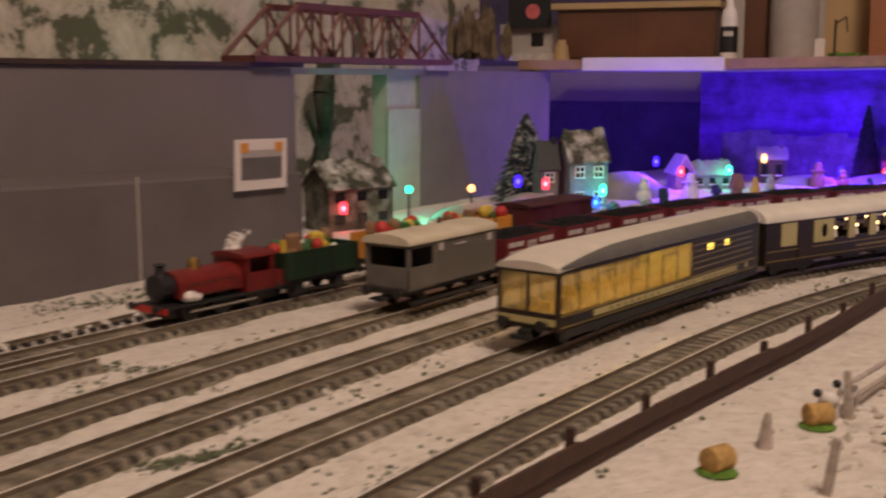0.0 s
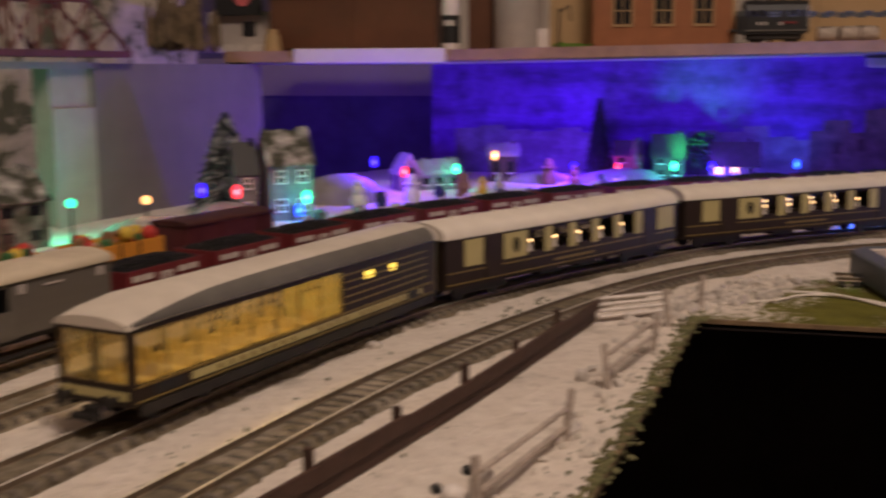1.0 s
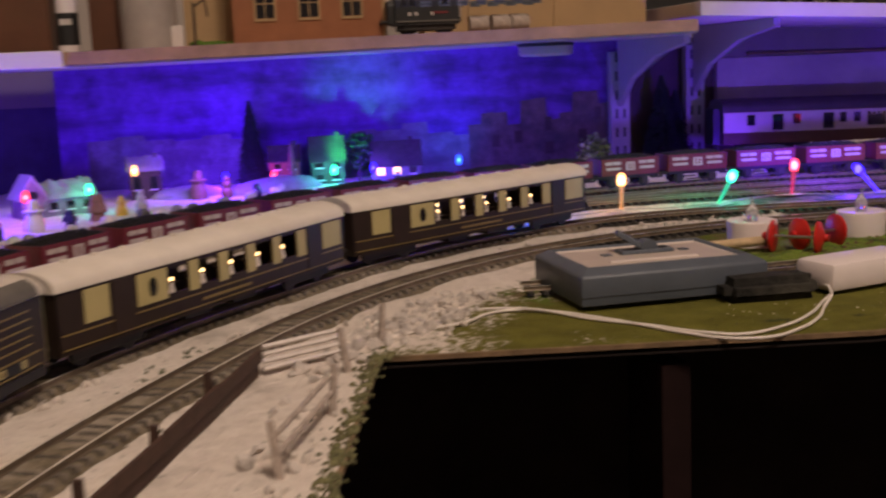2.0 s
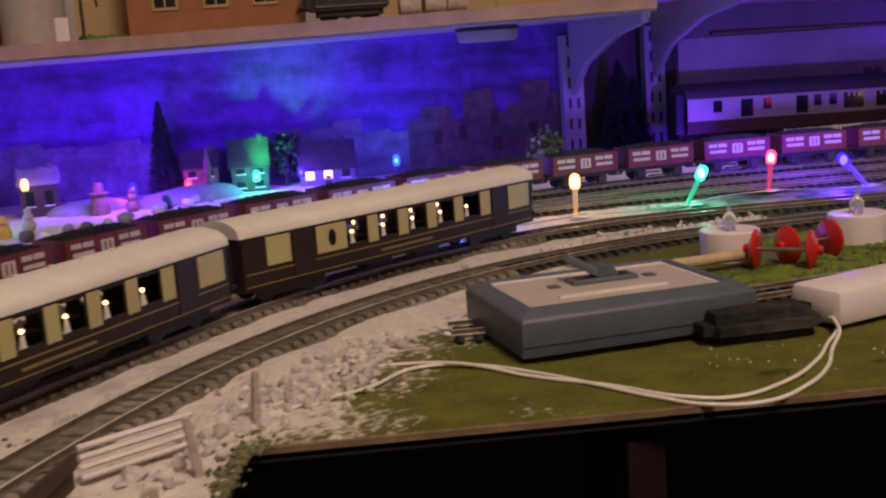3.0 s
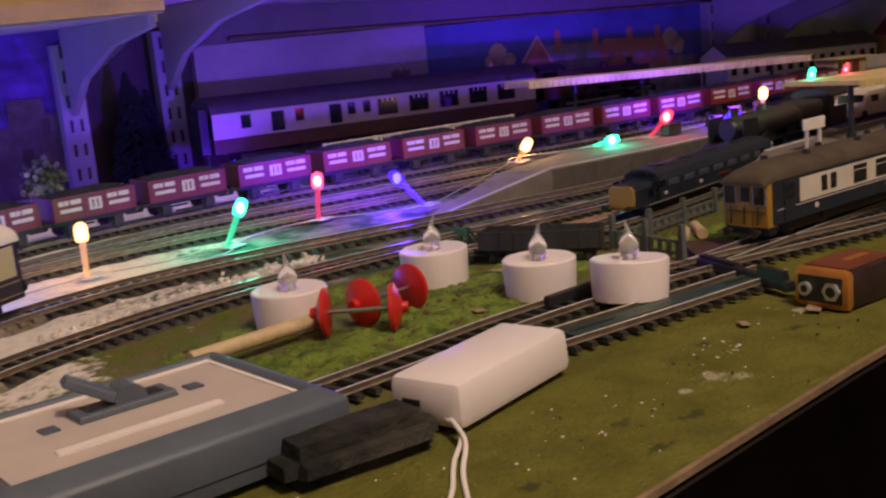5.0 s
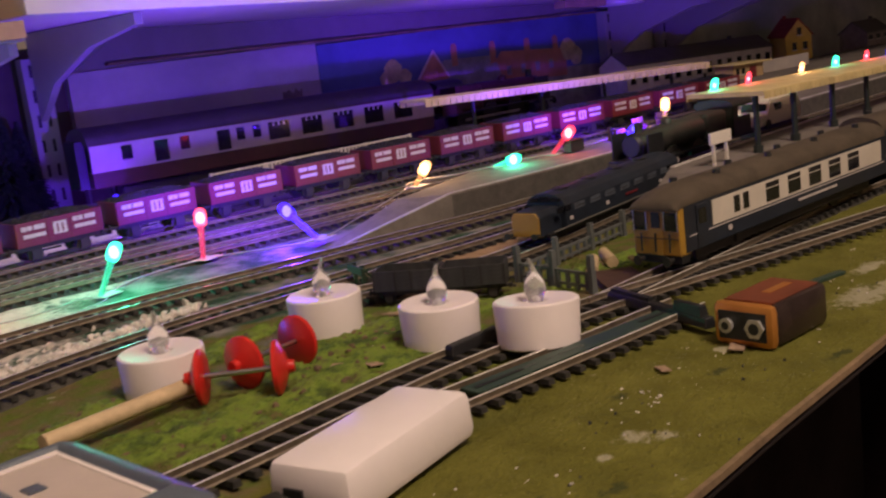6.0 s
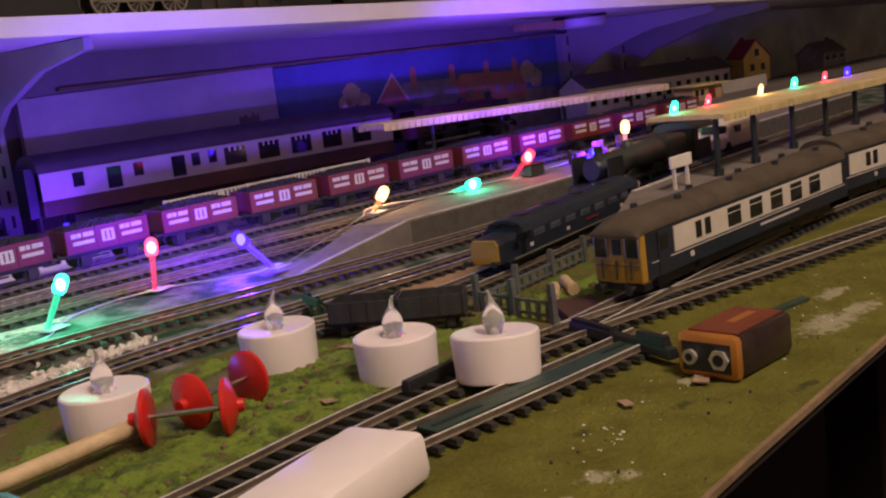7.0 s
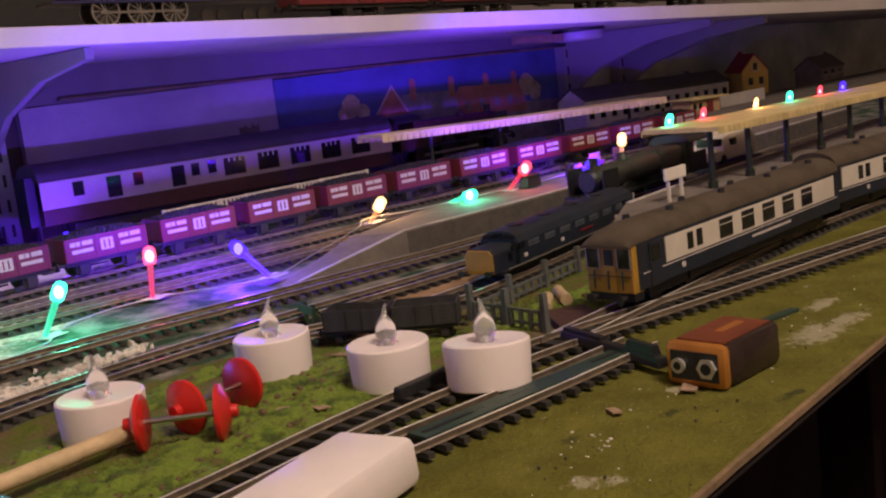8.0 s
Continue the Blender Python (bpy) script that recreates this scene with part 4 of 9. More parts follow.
def open_wagon(m, name, label, body, group, L=0.066, half=0.0155, z0=0.0130, z1=0.0300, letters=True, load=True):
    w = thing(name, label, "railway wagon", m, group)
    wagon_chassis(w, L)
    t = 0.0012
    # one hollow tub, with planks and corner irons laid on its sides
    bm = bmesh.new()
    rings = []
    for x, y, z in ((L / 2, half, z0), (L / 2, half, z1), (L / 2 - t, half - t, z1), (L / 2 - t, half - t, z0 + 0.002)):
        rings.append([bm.verts.new((sx * x, sy * y, z)) for sx, sy in ((-1, -1), (1, -1), (1, 1), (-1, 1))])
    for p, q in zip(rings, rings[1:]):
        for i in range(4):
            bm.faces.new((p[i], p[(i + 1) % 4], q[(i + 1) % 4], q[i]))
    bm.faces.new(rings[0][::-1])
    bm.faces.new(rings[-1])
    part("body", bm, body, w)
    ph = (z1 - z0) / 5
    plank = mesh_of("plank", boxes((-L / 2 + 0.0004, L / 2 - 0.0004, -0.0002, 0.0002, 0.00025, ph - 0.00025)), body)
    strap = mesh_of("corner_iron", boxes((-0.0008, 0.0008, -0.0006, 0.0006, 0, z1 - z0 + 0.0002)), body if letters else M_FRAME)
    for s in (-1, 1):
        for i in range(5):
            ob = new("plank", plank)
            ob.parent, ob.location = w, (0, s * half, z0 + i * ph)
        for x in (-L / 2 + 0.0012, -0.0085, 0.0085, L / 2 - 0.0012):
            ob = new("corner_iron", strap)
            ob.parent, ob.location = w, (x, s * half, z0)
    if letters:
        for s in (-1, 1):
            y = s * (half + 0.0003)
            k = -s
            def bar(a, b, za, zb):
                xa, xb = sorted((k * a, k * b))
                part("letter_bar", boxes((xa, xb, y - 0.0004, y + 0.0004, za, zb)), M_LETTER, w)
            for a0 in (-0.0285, 0.0100):
                for j, w0 in enumerate((0.0040, 0.0032, 0.0044, 0.0036)):
                    bar(a0 + j * 0.0046, a0 + j * 0.0046 + w0, 0.0240, 0.0272)
                bar(a0 + 0.0008, a0 + 0.0172, 0.0188, 0.0214)
            bar(-0.0050, 0.0050, 0.0178, 0.0264)
            for a0 in (-0.0026, 0.0012):
                part("letter_gap", boxes((a0, a0 + 0.0012, y - 0.0006, y + 0.0006, 0.0190, 0.0252)), body, w)
    if load:
        rng = random.Random(3)
        bm = bmesh.new()
        for i in range(26):
            for j in range(10):
                x, y = -L / 2 + 0.003 + i * (L - 0.006) / 25, -half + 0.002 + j * (2 * half - 0.004) / 9
                h = z1 - 0.001 + 0.0035 * (1 - (y / half) ** 2) * (1 - (2 * x / L) ** 4) + rng.uniform(0, 0.0012)
                r = rng.uniform(0.0008, 0.0015)
                bm_box(bm, x - r, x + r, y - r, y + r, h - 2 * r, h, r * 0.35)
        tagged(part("coal_load", bm, M_COAL, w), "heaped black coal", kind="stuff")
        part("load_bed", boxes((-L / 2 + t, L / 2 - t, -half + t, half - t, z1 - 0.006, z1 - 0.002)), M_COAL, w)
    return w


M_ROOFDIRT = mat("weathered_roof", (0.58, 0.50, 0.38), 0.75, 0, 0.12, 60, 0.3, 500, dirt=(0.24, 0.18, 0.12), dirt_amount=0.6, spec=0.25)


def brake_van(m):
    L, half = 0.094, 0.0160
    v = thing("brake_van", "grey goods brake van with a dirty white roof and open end", "railway wagon", m, "wagons of the coal train")
    wagon_chassis(v, L, wb=0.030)
    vx = -L / 2
    # open verandah at the rear with a shallow door, closed cabin ahead
    bm = boxes((vx + 0.028, L / 2, -half, half, 0.0130, 0.0400))
    part("cabin", bm, M_VANGREY, v)
    # black bulkhead and added screen stand in for the verandah's shaded inside
    part("bulkhead", boxes((vx + 0.0265, vx + 0.0280, -half + 0.0012, half - 0.0012, 0.0140, 0.0400)), M_BLACK, v, "bulkhead inside the verandah, black for the shade there")
    part("far_screen", boxes((vx + 0.0022, vx + 0.0265, half - 0.0022, half - 0.0012, 0.0140, 0.0398)), M_BLACK, v)
    plank = mesh_of("plank", boxes((0, 0.0037, -0.00018, 0.00018, 0.0133, 0.0398)), M_VANGREY)
    for i in range(16):
        for s in (-1, 1):
            ob = new("plank", plank)
            ob.parent, ob.location = v, (vx + 0.0295 + i * 0.0040, s * half, 0)
    verandah = ((vx, vx + 0.028, -half, -half + 0.0012, 0.0130, 0.0260), (vx, vx + 0.028, half - 0.0012, half, 0.0130, 0.0260), (vx, vx + 0.0012, -half, half, 0.0130, 0.0260), (vx, vx + 0.028, -half, half, 0.0125, 0.0140),
               (vx, vx + 0.0022, -half, -half + 0.0022, 0.0260, 0.0400), (vx, vx + 0.0022, half - 0.0022, half, 0.0260, 0.0400), (vx, vx + 0.0012, -half, half, 0.0375, 0.0400),
               (vx, vx + 0.028, -half, -half + 0.0010, 0.0370, 0.0400), (vx, vx + 0.028, half - 0.0010, half, 0.0370, 0.0400), (vx + 0.0245, vx + 0.028, -half, -half + 0.0010, 0.0260, 0.0370))
    for i, b in enumerate(verandah):
        part("verandah_panel" if i < 4 else "verandah_post", boxes(b), M_VANGREY, v)
    bm = bmesh.new()
    arc_roof(bm, vx - 0.0015, L / 2 + 0.0015, half, 0.0400, 0.0052, 0.0012)
    part("roof", bm, M_ROOFDIRT, v, "dirty white arched roof", smooth=True)
    part("chimney", tubes(((0.012, 0.004, 0.044), (0.012, 0.004, 0.0485), 0.0012), seg=8), M_BLACK, v)
    for s in (-1, 1):
        y = s * (half + 0.0003)
        part("letter_bar", boxes((vx + 0.030, vx + 0.034, y - 0.0004, y + 0.0004, 0.033, 0.0375)), M_LETTER, v)
        part("letter_bar", boxes((L / 2 - 0.010, L / 2 - 0.006, y - 0.0004, y + 0.0004, 0.033, 0.0375)), M_LETTER, v)
        part("letter_bar", boxes((0.0, 0.012, y - 0.0004, y + 0.0004, 0.0345, 0.0353)), M_LETTER, v)
        part("footboard", boxes((vx + 0.004, L / 2 - 0.004, *sorted((s * 0.0125, s * 0.0165)), 0.0040, 0.0050)), M_FRAME, v)
    return v


def tank_loco(m):
    e = thing("tank_locomotive", "small red saddle-tank steam locomotive with brass dome on the snowy siding", "model locomotive", m)
    part("running_plate", boxes((-0.056, 0.056, -0.0155, 0.0155, 0.0120, 0.0138), (-0.057, -0.055, -0.016, 0.016, 0.0085, 0.0138), (0.055, 0.057, -0.016, 0.016, 0.0085, 0.0138)), M_BLACK, e, bevel=0.0003)
    part("frames", boxes((-0.050, 0.050, -0.007, 0.007, 0.004, 0.012)), M_BLACK, e)
    part("buffer_beam", boxes((-0.0578, -0.0570, -0.0155, 0.0155, 0.0088, 0.0135)), M_RED, e, "red buffer beam")
    bm = tubes(((-0.054, 0, 0.0255), (-0.043, 0, 0.0255), 0.0092), seg=24)
    part("smokebox", bm, M_BLACK, e, smooth=True)
    bm = bmesh.new()
    out = [(0.0125 * math.cos(w), 0.0255 + 0.0105 * math.sin(w)) for w in [math.pi * i / 14 for i in range(15)]] + [(-0.0125, 0.0175), (0.0125, 0.0175)]
    bm_prism(bm, out, -0.043, 0.012)
    part("saddle_tank", bm, M_LOCORED, e, smooth=True)
    for s in (-1, 1):
        part("tank_lining", boxes((-0.036, 0.006, s * 0.0126 - 0.0003, s * 0.0126 + 0.0003, 0.0185, 0.0270)), M_LOCODARK, e)
        part("tank_panel", boxes((-0.035, 0.005, s * 0.0128 - 0.0003, s * 0.0128 + 0.0003, 0.0192, 0.0263)), M_LOCORED, e)
    bm = bmesh.new()
    bm_lathe(bm, [(0, 0), (0.0042, 0), (0.0030, 0.003), (0.0030, 0.007), (0.0042, 0.0082), (0.0036, 0.009), (0, 0.009)], 18, (-0.0485, 0, 0.0335))
    part("chimney", bm, M_BLACK, e, smooth=True)
    bm = bmesh.new()
    bm_lathe(bm, [(0, 0), (0.0045, 0), (0.0038, 0.003), (0.0038, 0.005), (0.0025, 0.0078), (0, 0.0085)], 18, (-0.020, 0, 0.0352))
    part("dome", bm, M_BRASS, e, "polished brass dome", smooth=True)
    bm = boxes((0.012, 0.013, -0.0155, 0.0155, 0.0138, 0.040), (0.012, 0.040, -0.0155, -0.0145, 0.0138, 0.028), (0.012, 0.040, 0.0145, 0.0155, 0.0138, 0.028), (0.0385, 0.040, -0.0155, 0.0155, 0.0138, 0.040), (0.040, 0.056, -0.0150, 0.0150, 0.0138, 0.026),
               (0.012, 0.016, -0.0155, -0.0145, 0.028, 0.040), (0.036, 0.040, -0.0155, -0.0145, 0.028, 0.040), (0.012, 0.016, 0.0145, 0.0155, 0.028, 0.040), (0.036, 0.040, 0.0145, 0.0155, 0.028, 0.040))
    part("cab", bm, M_LOCORED, e)
    bm = bmesh.new()
    arc_roof(bm, 0.0105, 0.0415, 0.0155, 0.040, 0.0035)
    part("cab_roof", bm, M_LOCORED, e, smooth=True)
    for x in (-0.032, -0.004, 0.026):
        bm = bmesh.new()
        wheelset(bm, x, 0.0088)
        part("wheelset", bm, M_FRAME, e, smooth=True)
    for s in (-1, 1):
        part("coupling_rod", boxes((-0.033, 0.027, s * 0.0105 - 0.0005, s * 0.0105 + 0.0005, 0.006, 0.0078)), M_STEEL, e)
    buffers(e, -0.058, -1)
    bm = bmesh.new()
    bm_ball(bm, (-0.035, -0.0100, 0.0185), 0.0062, 2, 0.8)
    bm_ball(bm, (-0.029, -0.0110, 0.0170), 0.0045, 2, 0.8)
    part("snow_lump", bm, M_SNOWC, e, "lump of snow on the frame")
    bm = bmesh.new()
    for k in range(30):
        u = k / 29
        bm_ball(bm, (0.022 + 0.019 * u * (0.5 + 0.5 * math.sin(k * 2.4)), 0.008 + 0.002 * math.cos(k * 1.7), 0.0415 + 0.0145 * u), 0.0046 - 0.0036 * u, 1, 0.9)
    part("cotton_tuft", bm, M_SNOWC, e, "pointed white tuft of cotton wool behind the cab", smooth=True)
    return e


def diesel_loco(m, label, body, nose, L=0.178):
    half = 0.0175
    e = thing("diesel_locomotive", label, "model locomotive", m)
    out = [(-half, 0.0115), (-half, 0.0350), (-half + 0.003, 0.0415), (-half + 0.009, 0.0455), (0, 0.0468), (half - 0.009, 0.0455), (half - 0.003, 0.0415), (half, 0.0350), (half, 0.0115)]
    bm = bmesh.new()
    bm_prism(bm, out, -L / 2 + (0.020 if L > 0.1 else 0.004), L / 2 - 0.002)
    part("body", bm, body, e, bevel=0.0006)
    hn = half * 0.72
    out2 = [(-hn, 0.0105), (-hn, 0.0300), (-hn + 0.003, 0.0352), (hn - 0.003, 0.0352), (hn, 0.0300), (hn, 0.0105)]
    bm = bmesh.new()
    bm_prism(bm, out2, -L / 2 - 0.003, -L / 2 + 0.0205)
    part("nose", bm, body, e, bevel=0.0008)
    bm = bmesh.new()
    bm_prism(bm, [(y * 0.94, 0.0112 + (z - 0.0105) * 0.95) for y, z in out2], -L / 2 - 0.0040, -L / 2 - 0.0025)
    part("warning_panel", bm, nose, e, "yellow warning panel", bevel=0.0005)
    part("side_valance", boxes((-L / 2 + 0.002, L / 2 - 0.004, -half + 0.001, half - 0.001, 0.0095, 0.0120)), M_BLACK, e)
    for y in (-0.009, 0.0, 0.009):
        part("windscreen", boxes((-L / 2 + (0.0188 if L > 0.1 else 0.0028), -L / 2 + (0.0198 if L > 0.1 else 0.0038), y - 0.0038, y + 0.0038, 0.0385 - 0.0002, 0.0440 - abs(y) * 0.18)), M_WIN, e)
    for s in (-1, 1):
        y = s * (half + 0.0002)
        for i in range(7):
            x = -L / 2 + 0.030 + i * 0.0195
            part("grille", boxes((x, x + 0.012, y - 0.0004, y + 0.0004, 0.0275, 0.0335)), M_GRILLE, e)
            part("louvre", boxes((x + 0.001, x + 0.011, y - 0.0007, y + 0.0007, 0.0300, 0.0308)), M_BLACK, e)
        for x in (-L / 2 + 0.010, -L / 2 + 0.019, L / 2 - 0.022):
            part("cab_window", boxes((x, x + 0.006, y - 0.0005, y + 0.0005, 0.0295, 0.0350)), M_WIN, e)
        for x in (-L / 2 + 0.024, -0.02, L / 2 - 0.034):
            part("emblem", boxes((x, x + 0.0032, y - 0.0006, y + 0.0006, 0.0190, 0.0225)), M_LETTER, e, "small white emblem")
        part("nameplate", boxes((0.006, 0.022, y - 0.0006, y + 0.0006, 0.0205, 0.0228)), M_CRIMSON, e, "red nameplate")
        part("bodyside_stripe", boxes((-L / 2 + 0.005, L / 2 - 0.004, y - 0.0003, y + 0.0003, 0.0125, 0.0140)), M_ROOFG, e)
        part("handrail", tubes(((L / 2 - 0.003, y, 0.016), (L / 2 - 0.003, y, 0.040), 0.0005), seg=6), M_LETTER, e)
    for i in range(4):
        k = L / 0.178
        part("roof_fan", tubes((((-0.05 + i * 0.035) * k, 0, 0.0462), ((-0.05 + i * 0.035) * k, 0, 0.0478), 0.006 * k), seg=16), M_BLACK, e)
    part("fuel_tank", boxes((-0.026, 0.026, -0.0135, 0.0135, 0.0035, 0.0110)), M_FRAME, e, bevel=0.001)
    bogie(e, -L / 2 + 0.040, 0.019)
    bogie(e, L / 2 - 0.040, 0.019)
    buffers(e, -L / 2 - 0.004, -1)
    return e


def steam_loco(m, label="dark weathered steam locomotive approaching along the platform", paint=None, tender=True):
    paint = paint or M_LOCODARK
    e = thing("steam_locomotive", label, "model locomotive", m)
    part("boiler", tubes(((-0.070, 0, 0.028), (0.010, 0, 0.029), 0.0092, 0.0108), seg=24), paint, e, smooth=True)
    part("smokebox_door", tubes(((-0.0725, 0, 0.028), (-0.070, 0, 0.028), 0.0072, 0.0088), seg=20), M_BLACK, e, smooth=True)
    part("firebox", boxes((0.010, 0.040, -0.0115, 0.0115, 0.017, 0.0395)), paint, e, bevel=0.003)
    part("running_plate", boxes((-0.078, 0.072, -0.0165, 0.0165, 0.0165, 0.0180)), M_BLACK, e)
    part("cab", boxes((0.040, 0.041, -0.0165, 0.0165, 0.018, 0.041), (0.040, 0.066, -0.0165, -0.0155, 0.018, 0.032), (0.040, 0.066, 0.0155, 0.0165, 0.018, 0.032), (0.040, 0.048, -0.0165, -0.0155, 0.032, 0.041), (0.040, 0.048, 0.0155, 0.0165, 0.032, 0.041)), paint, e)
    bm = bmesh.new()
    arc_roof(bm, 0.039, 0.070, 0.0165, 0.041, 0.0055)
    part("cab_roof", bm, M_BLACK, e, smooth=True)
    bm = bmesh.new()
    bm_lathe(bm, [(0, 0), (0.0040, 0), (0.0032, 0.002), (0.0034, 0.007), (0, 0.007)], 16, (-0.062, 0, 0.0365))
    part("chimney", bm, M_BLACK, e, smooth=True)
    bm = bmesh.new()
    bm_lathe(bm, [(0, 0), (0.0048, 0), (0.0042, 0.003), (0.002, 0.005), (0, 0.0053)], 16, (-0.026, 0, 0.0378))
    part("dome", bm, paint, e, smooth=True)
    for s in (-1, 1):
        part("cylinder", tubes(((-0.068, s * 0.0135, 0.0105), (-0.050, s * 0.0135, 0.0105), 0.0052), seg=14), M_BLACK, e)
        part("coupling_rod", boxes((-0.035, 0.035, s * 0.0110 - 0.0006, s * 0.0110 + 0.0006, 0.010, 0.0120)), M_STEEL, e)
        part("smoke_deflector", boxes((-0.074, -0.055, s * 0.0155 - 0.0004, s * 0.0155 + 0.0004, 0.018, 0.0365)), M_BLACK, e)
    for x in (-0.032, 0.0, 0.032):
        bm = bmesh.new()
        wheelset(bm, x, 0.0115)
        part("driving_wheelset", bm, M_FRAME, e, smooth=True)
    bm = bmesh.new()
    wheelset(bm, -0.066, 0.006)
    part("leading_wheelset", bm, M_FRAME, e, smooth=True)
    buffers(e, -0.078, -1)
    if not tender:
        return e
    part("tender_body", boxes((0.074, 0.142, -0.0160, 0.0160, 0.014, 0.036), (0.074, 0.142, -0.0172, -0.0160, 0.033, 0.038), (0.074, 0.142, 0.0160, 0.0172, 0.033, 0.038)), paint, e, bevel=0.0004)
    for x in (0.086, 0.108, 0.130):
        bm = bmesh.new()
        wheelset(bm, x, 0.0075)
        part("tender_wheelset", bm, M_FRAME, e, smooth=True)
    return e


def van_wagon(m):
    """A flat wagon that carries one white toy delivery van."""
    w = thing("flat_wagon", "flat wagon carrying a white toy delivery van", "railway wagon", m)
    wagon_chassis(w, 0.074)
    part("deck", boxes((-0.037, 0.037, -0.0155, 0.0155, 0.0130, 0.0148)), M_DARKW, w, bevel=0.0003)
    bm = bmesh.new()
    bm_prism(bm, [(-0.0140, 0.0175), (-0.0140, 0.0300), (-0.0115, 0.0385), (0.0115, 0.0385), (0.0140, 0.0300), (0.0140, 0.0175)], -0.026, 0.031)
    for v in bm.verts:
        if v.co.x < 0:
            v.co.x += max(0.0, v.co.z - 0.0270) * 0.9
    van = part("van_body", bm, M_BRWHITE, w, "white rounded van body", bevel=0.0012)
    part("bonnet", boxes((-0.034, -0.024, -0.0135, 0.0135, 0.0175, 0.0262)), M_BRWHITE, van, bevel=0.0014)
    part("windscreen", boxes((-0.0222, -0.0205, -0.0110, 0.0110, 0.0285, 0.0350)), M_WIN, van)
    for s in (-1, 1):
        part("side_window", boxes((-0.0130, -0.0030, s * 0.0134 - 0.0012, s * 0.0134 + 0.0012, 0.0285, 0.0340)), M_WIN, van)
        for x in (-0.024, 0.020):
            part("tyre", tubes(((x, s * 0.0105, 0.0185), (x, s * 0.0142, 0.0185), 0.0040), seg=14), M_BLACK, van)
    return w


def emu_car(m, label, L, front):
    half = 0.0188
    c = thing("electric_multiple_unit_car", label, "railway coach", m, "coaches of the blue and white train")
    x0, x1 = -L / 2, L / 2
    part("lower_body", boxes((x0, x1, -half, half, 0.0115, 0.0222)), M_BRBLUE, c, "dark blue lower side", bevel=0.0006)
    part("upper_body", boxes((x0, x1, -half + 0.0003, half - 0.0003, 0.0220, 0.0395)), M_BRBLUE, c)
    for s in (-1, 1):
        y = s * (half + 0.0000)
        xa = x0 + (0.0245 if front else 0.008)
        part("white_panel", boxes((xa, x1 - 0.008, y - 0.0004, y + 0.0004, 0.0222, 0.0370)), M_BRWHITE, c, "off-white upper panel")
        part("white_line", boxes((x0 + 0.004, x1 - 0.004, y - 0.0003, y + 0.0003, 0.0205, 0.0211)), M_LETTER, c)
        n = int((x1 - xa - 0.06) / 0.0235)
        for i in range(n):
            wx = xa + 0.052 + i * 0.0235
            w = part("window", boxes((wx, wx + 0.0135, y - 0.0008, y + 0.0008, 0.0238, 0.0356)), M_WIN, c)
            part("window_rail", boxes((wx - 0.0003, wx + 0.0138, y - 0.0010, y + 0.0010, 0.0320, 0.0325)), M_BRWHITE, w)
        for k in range(2):
            wx = xa + 0.020 + k * 0.009
            part("door_window", boxes((wx, wx + 0.0055, y - 0.0008, y + 0.0008, 0.0250, 0.0350)), M_WIN, c)
        part("emblem", tubes(((x0 + 0.040, y - s * 0.0002, 0.0172), (x0 + 0.040, y + s * 0.0005, 0.0172), 0.0018), seg=12), M_LETTER, c)
        part("name_bar", boxes((0.0, 0.045, y - 0.0004, y + 0.0004, 0.0165, 0.0180)), M_LETTER, c)
    bm = bmesh.new()
    ends = ((-0.0062, 0.0030, 0.0372), (-0.0045, 0.0058, 0.0378), (0.002, 0.0082, 0.0388), (0.014, 0.0100, 0.0392)) if front else ((0.001, 0.0100, 0.0392),)
    secs = []
    for x, rise, z in [(x0 + a, b, d) for a, b, d in ends] + [(x1 - 0.001, 0.0100, 0.0392)]:
        secs.append([bm.verts.new((x, -half * math.cos(math.pi * i / 14), z + rise * math.sin(math.pi * i / 14) ** 0.8)) for i in range(15)])
    for a, b in zip(secs, secs[1:]):
        for i in range(14):
            bm.faces.new((a[i], b[i], b[i + 1], a[i + 1]))
        bm.faces.new((a[14], b[14], b[0], a[0]))
    bm.faces.new(secs[0])
    bm.faces.new(secs[-1][::-1])
    part("roof", bm, M_ROOFB, c, "dull brown-grey domed roof", smooth=True)
    for i in range(8):
        x = x0 + 0.02 + i * (L - 0.04) / 7
        bm = bmesh.new()
        bm_tube(bm, (x, 0.006 * (-1) ** i, 0.0475), (x, 0.006 * (-1) ** i, 0.0512), 0.0027, 0.0022, seg=10)
        part("roof_vent", bm, M_BLACK, c)
    if front:
        out = [(-half + 0.0004, 0.0105), (-half + 0.0004, 0.0384), (half - 0.0004, 0.0384), (half - 0.0004, 0.0105)]
        bm = bmesh.new()
        bm_prism(bm, out, x0 - 0.004, x0 + 0.0045)
        part("cab_front", bm, M_YELLOW, c, "full yellow cab front", bevel=0.0010)
        for y in (-0.0120, 0.0120):
            w = part("windscreen", boxes((x0 - 0.0047, x0 - 0.0039, y - 0.0047, y + 0.0047, 0.0255, 0.0362)), M_WIN, c)
            for e_ in (-0.0050, 0.0050):
                part("windscreen_frame", boxes((x0 - 0.0049, x0 - 0.0037, y + e_ - 0.0003, y + e_ + 0.0003, 0.0252, 0.0366)), M_STEEL, w)
        part("headcode_panel", boxes((x0 - 0.0046, x0 - 0.0039, -0.0032, 0.0032, 0.0270, 0.0360)), M_BRBLUE, c, "dark blue headcode window")
        part("gangway_door", boxes((x0 - 0.0046, x0 - 0.0038, -0.0052, 0.0052, 0.0110, 0.0265)), M_YELLOW, c)
        part("front_ledge", boxes((x0 - 0.0047, x0 - 0.0038, -half + 0.002, half - 0.002, 0.0205, 0.0211)), M_ROOFB, c)
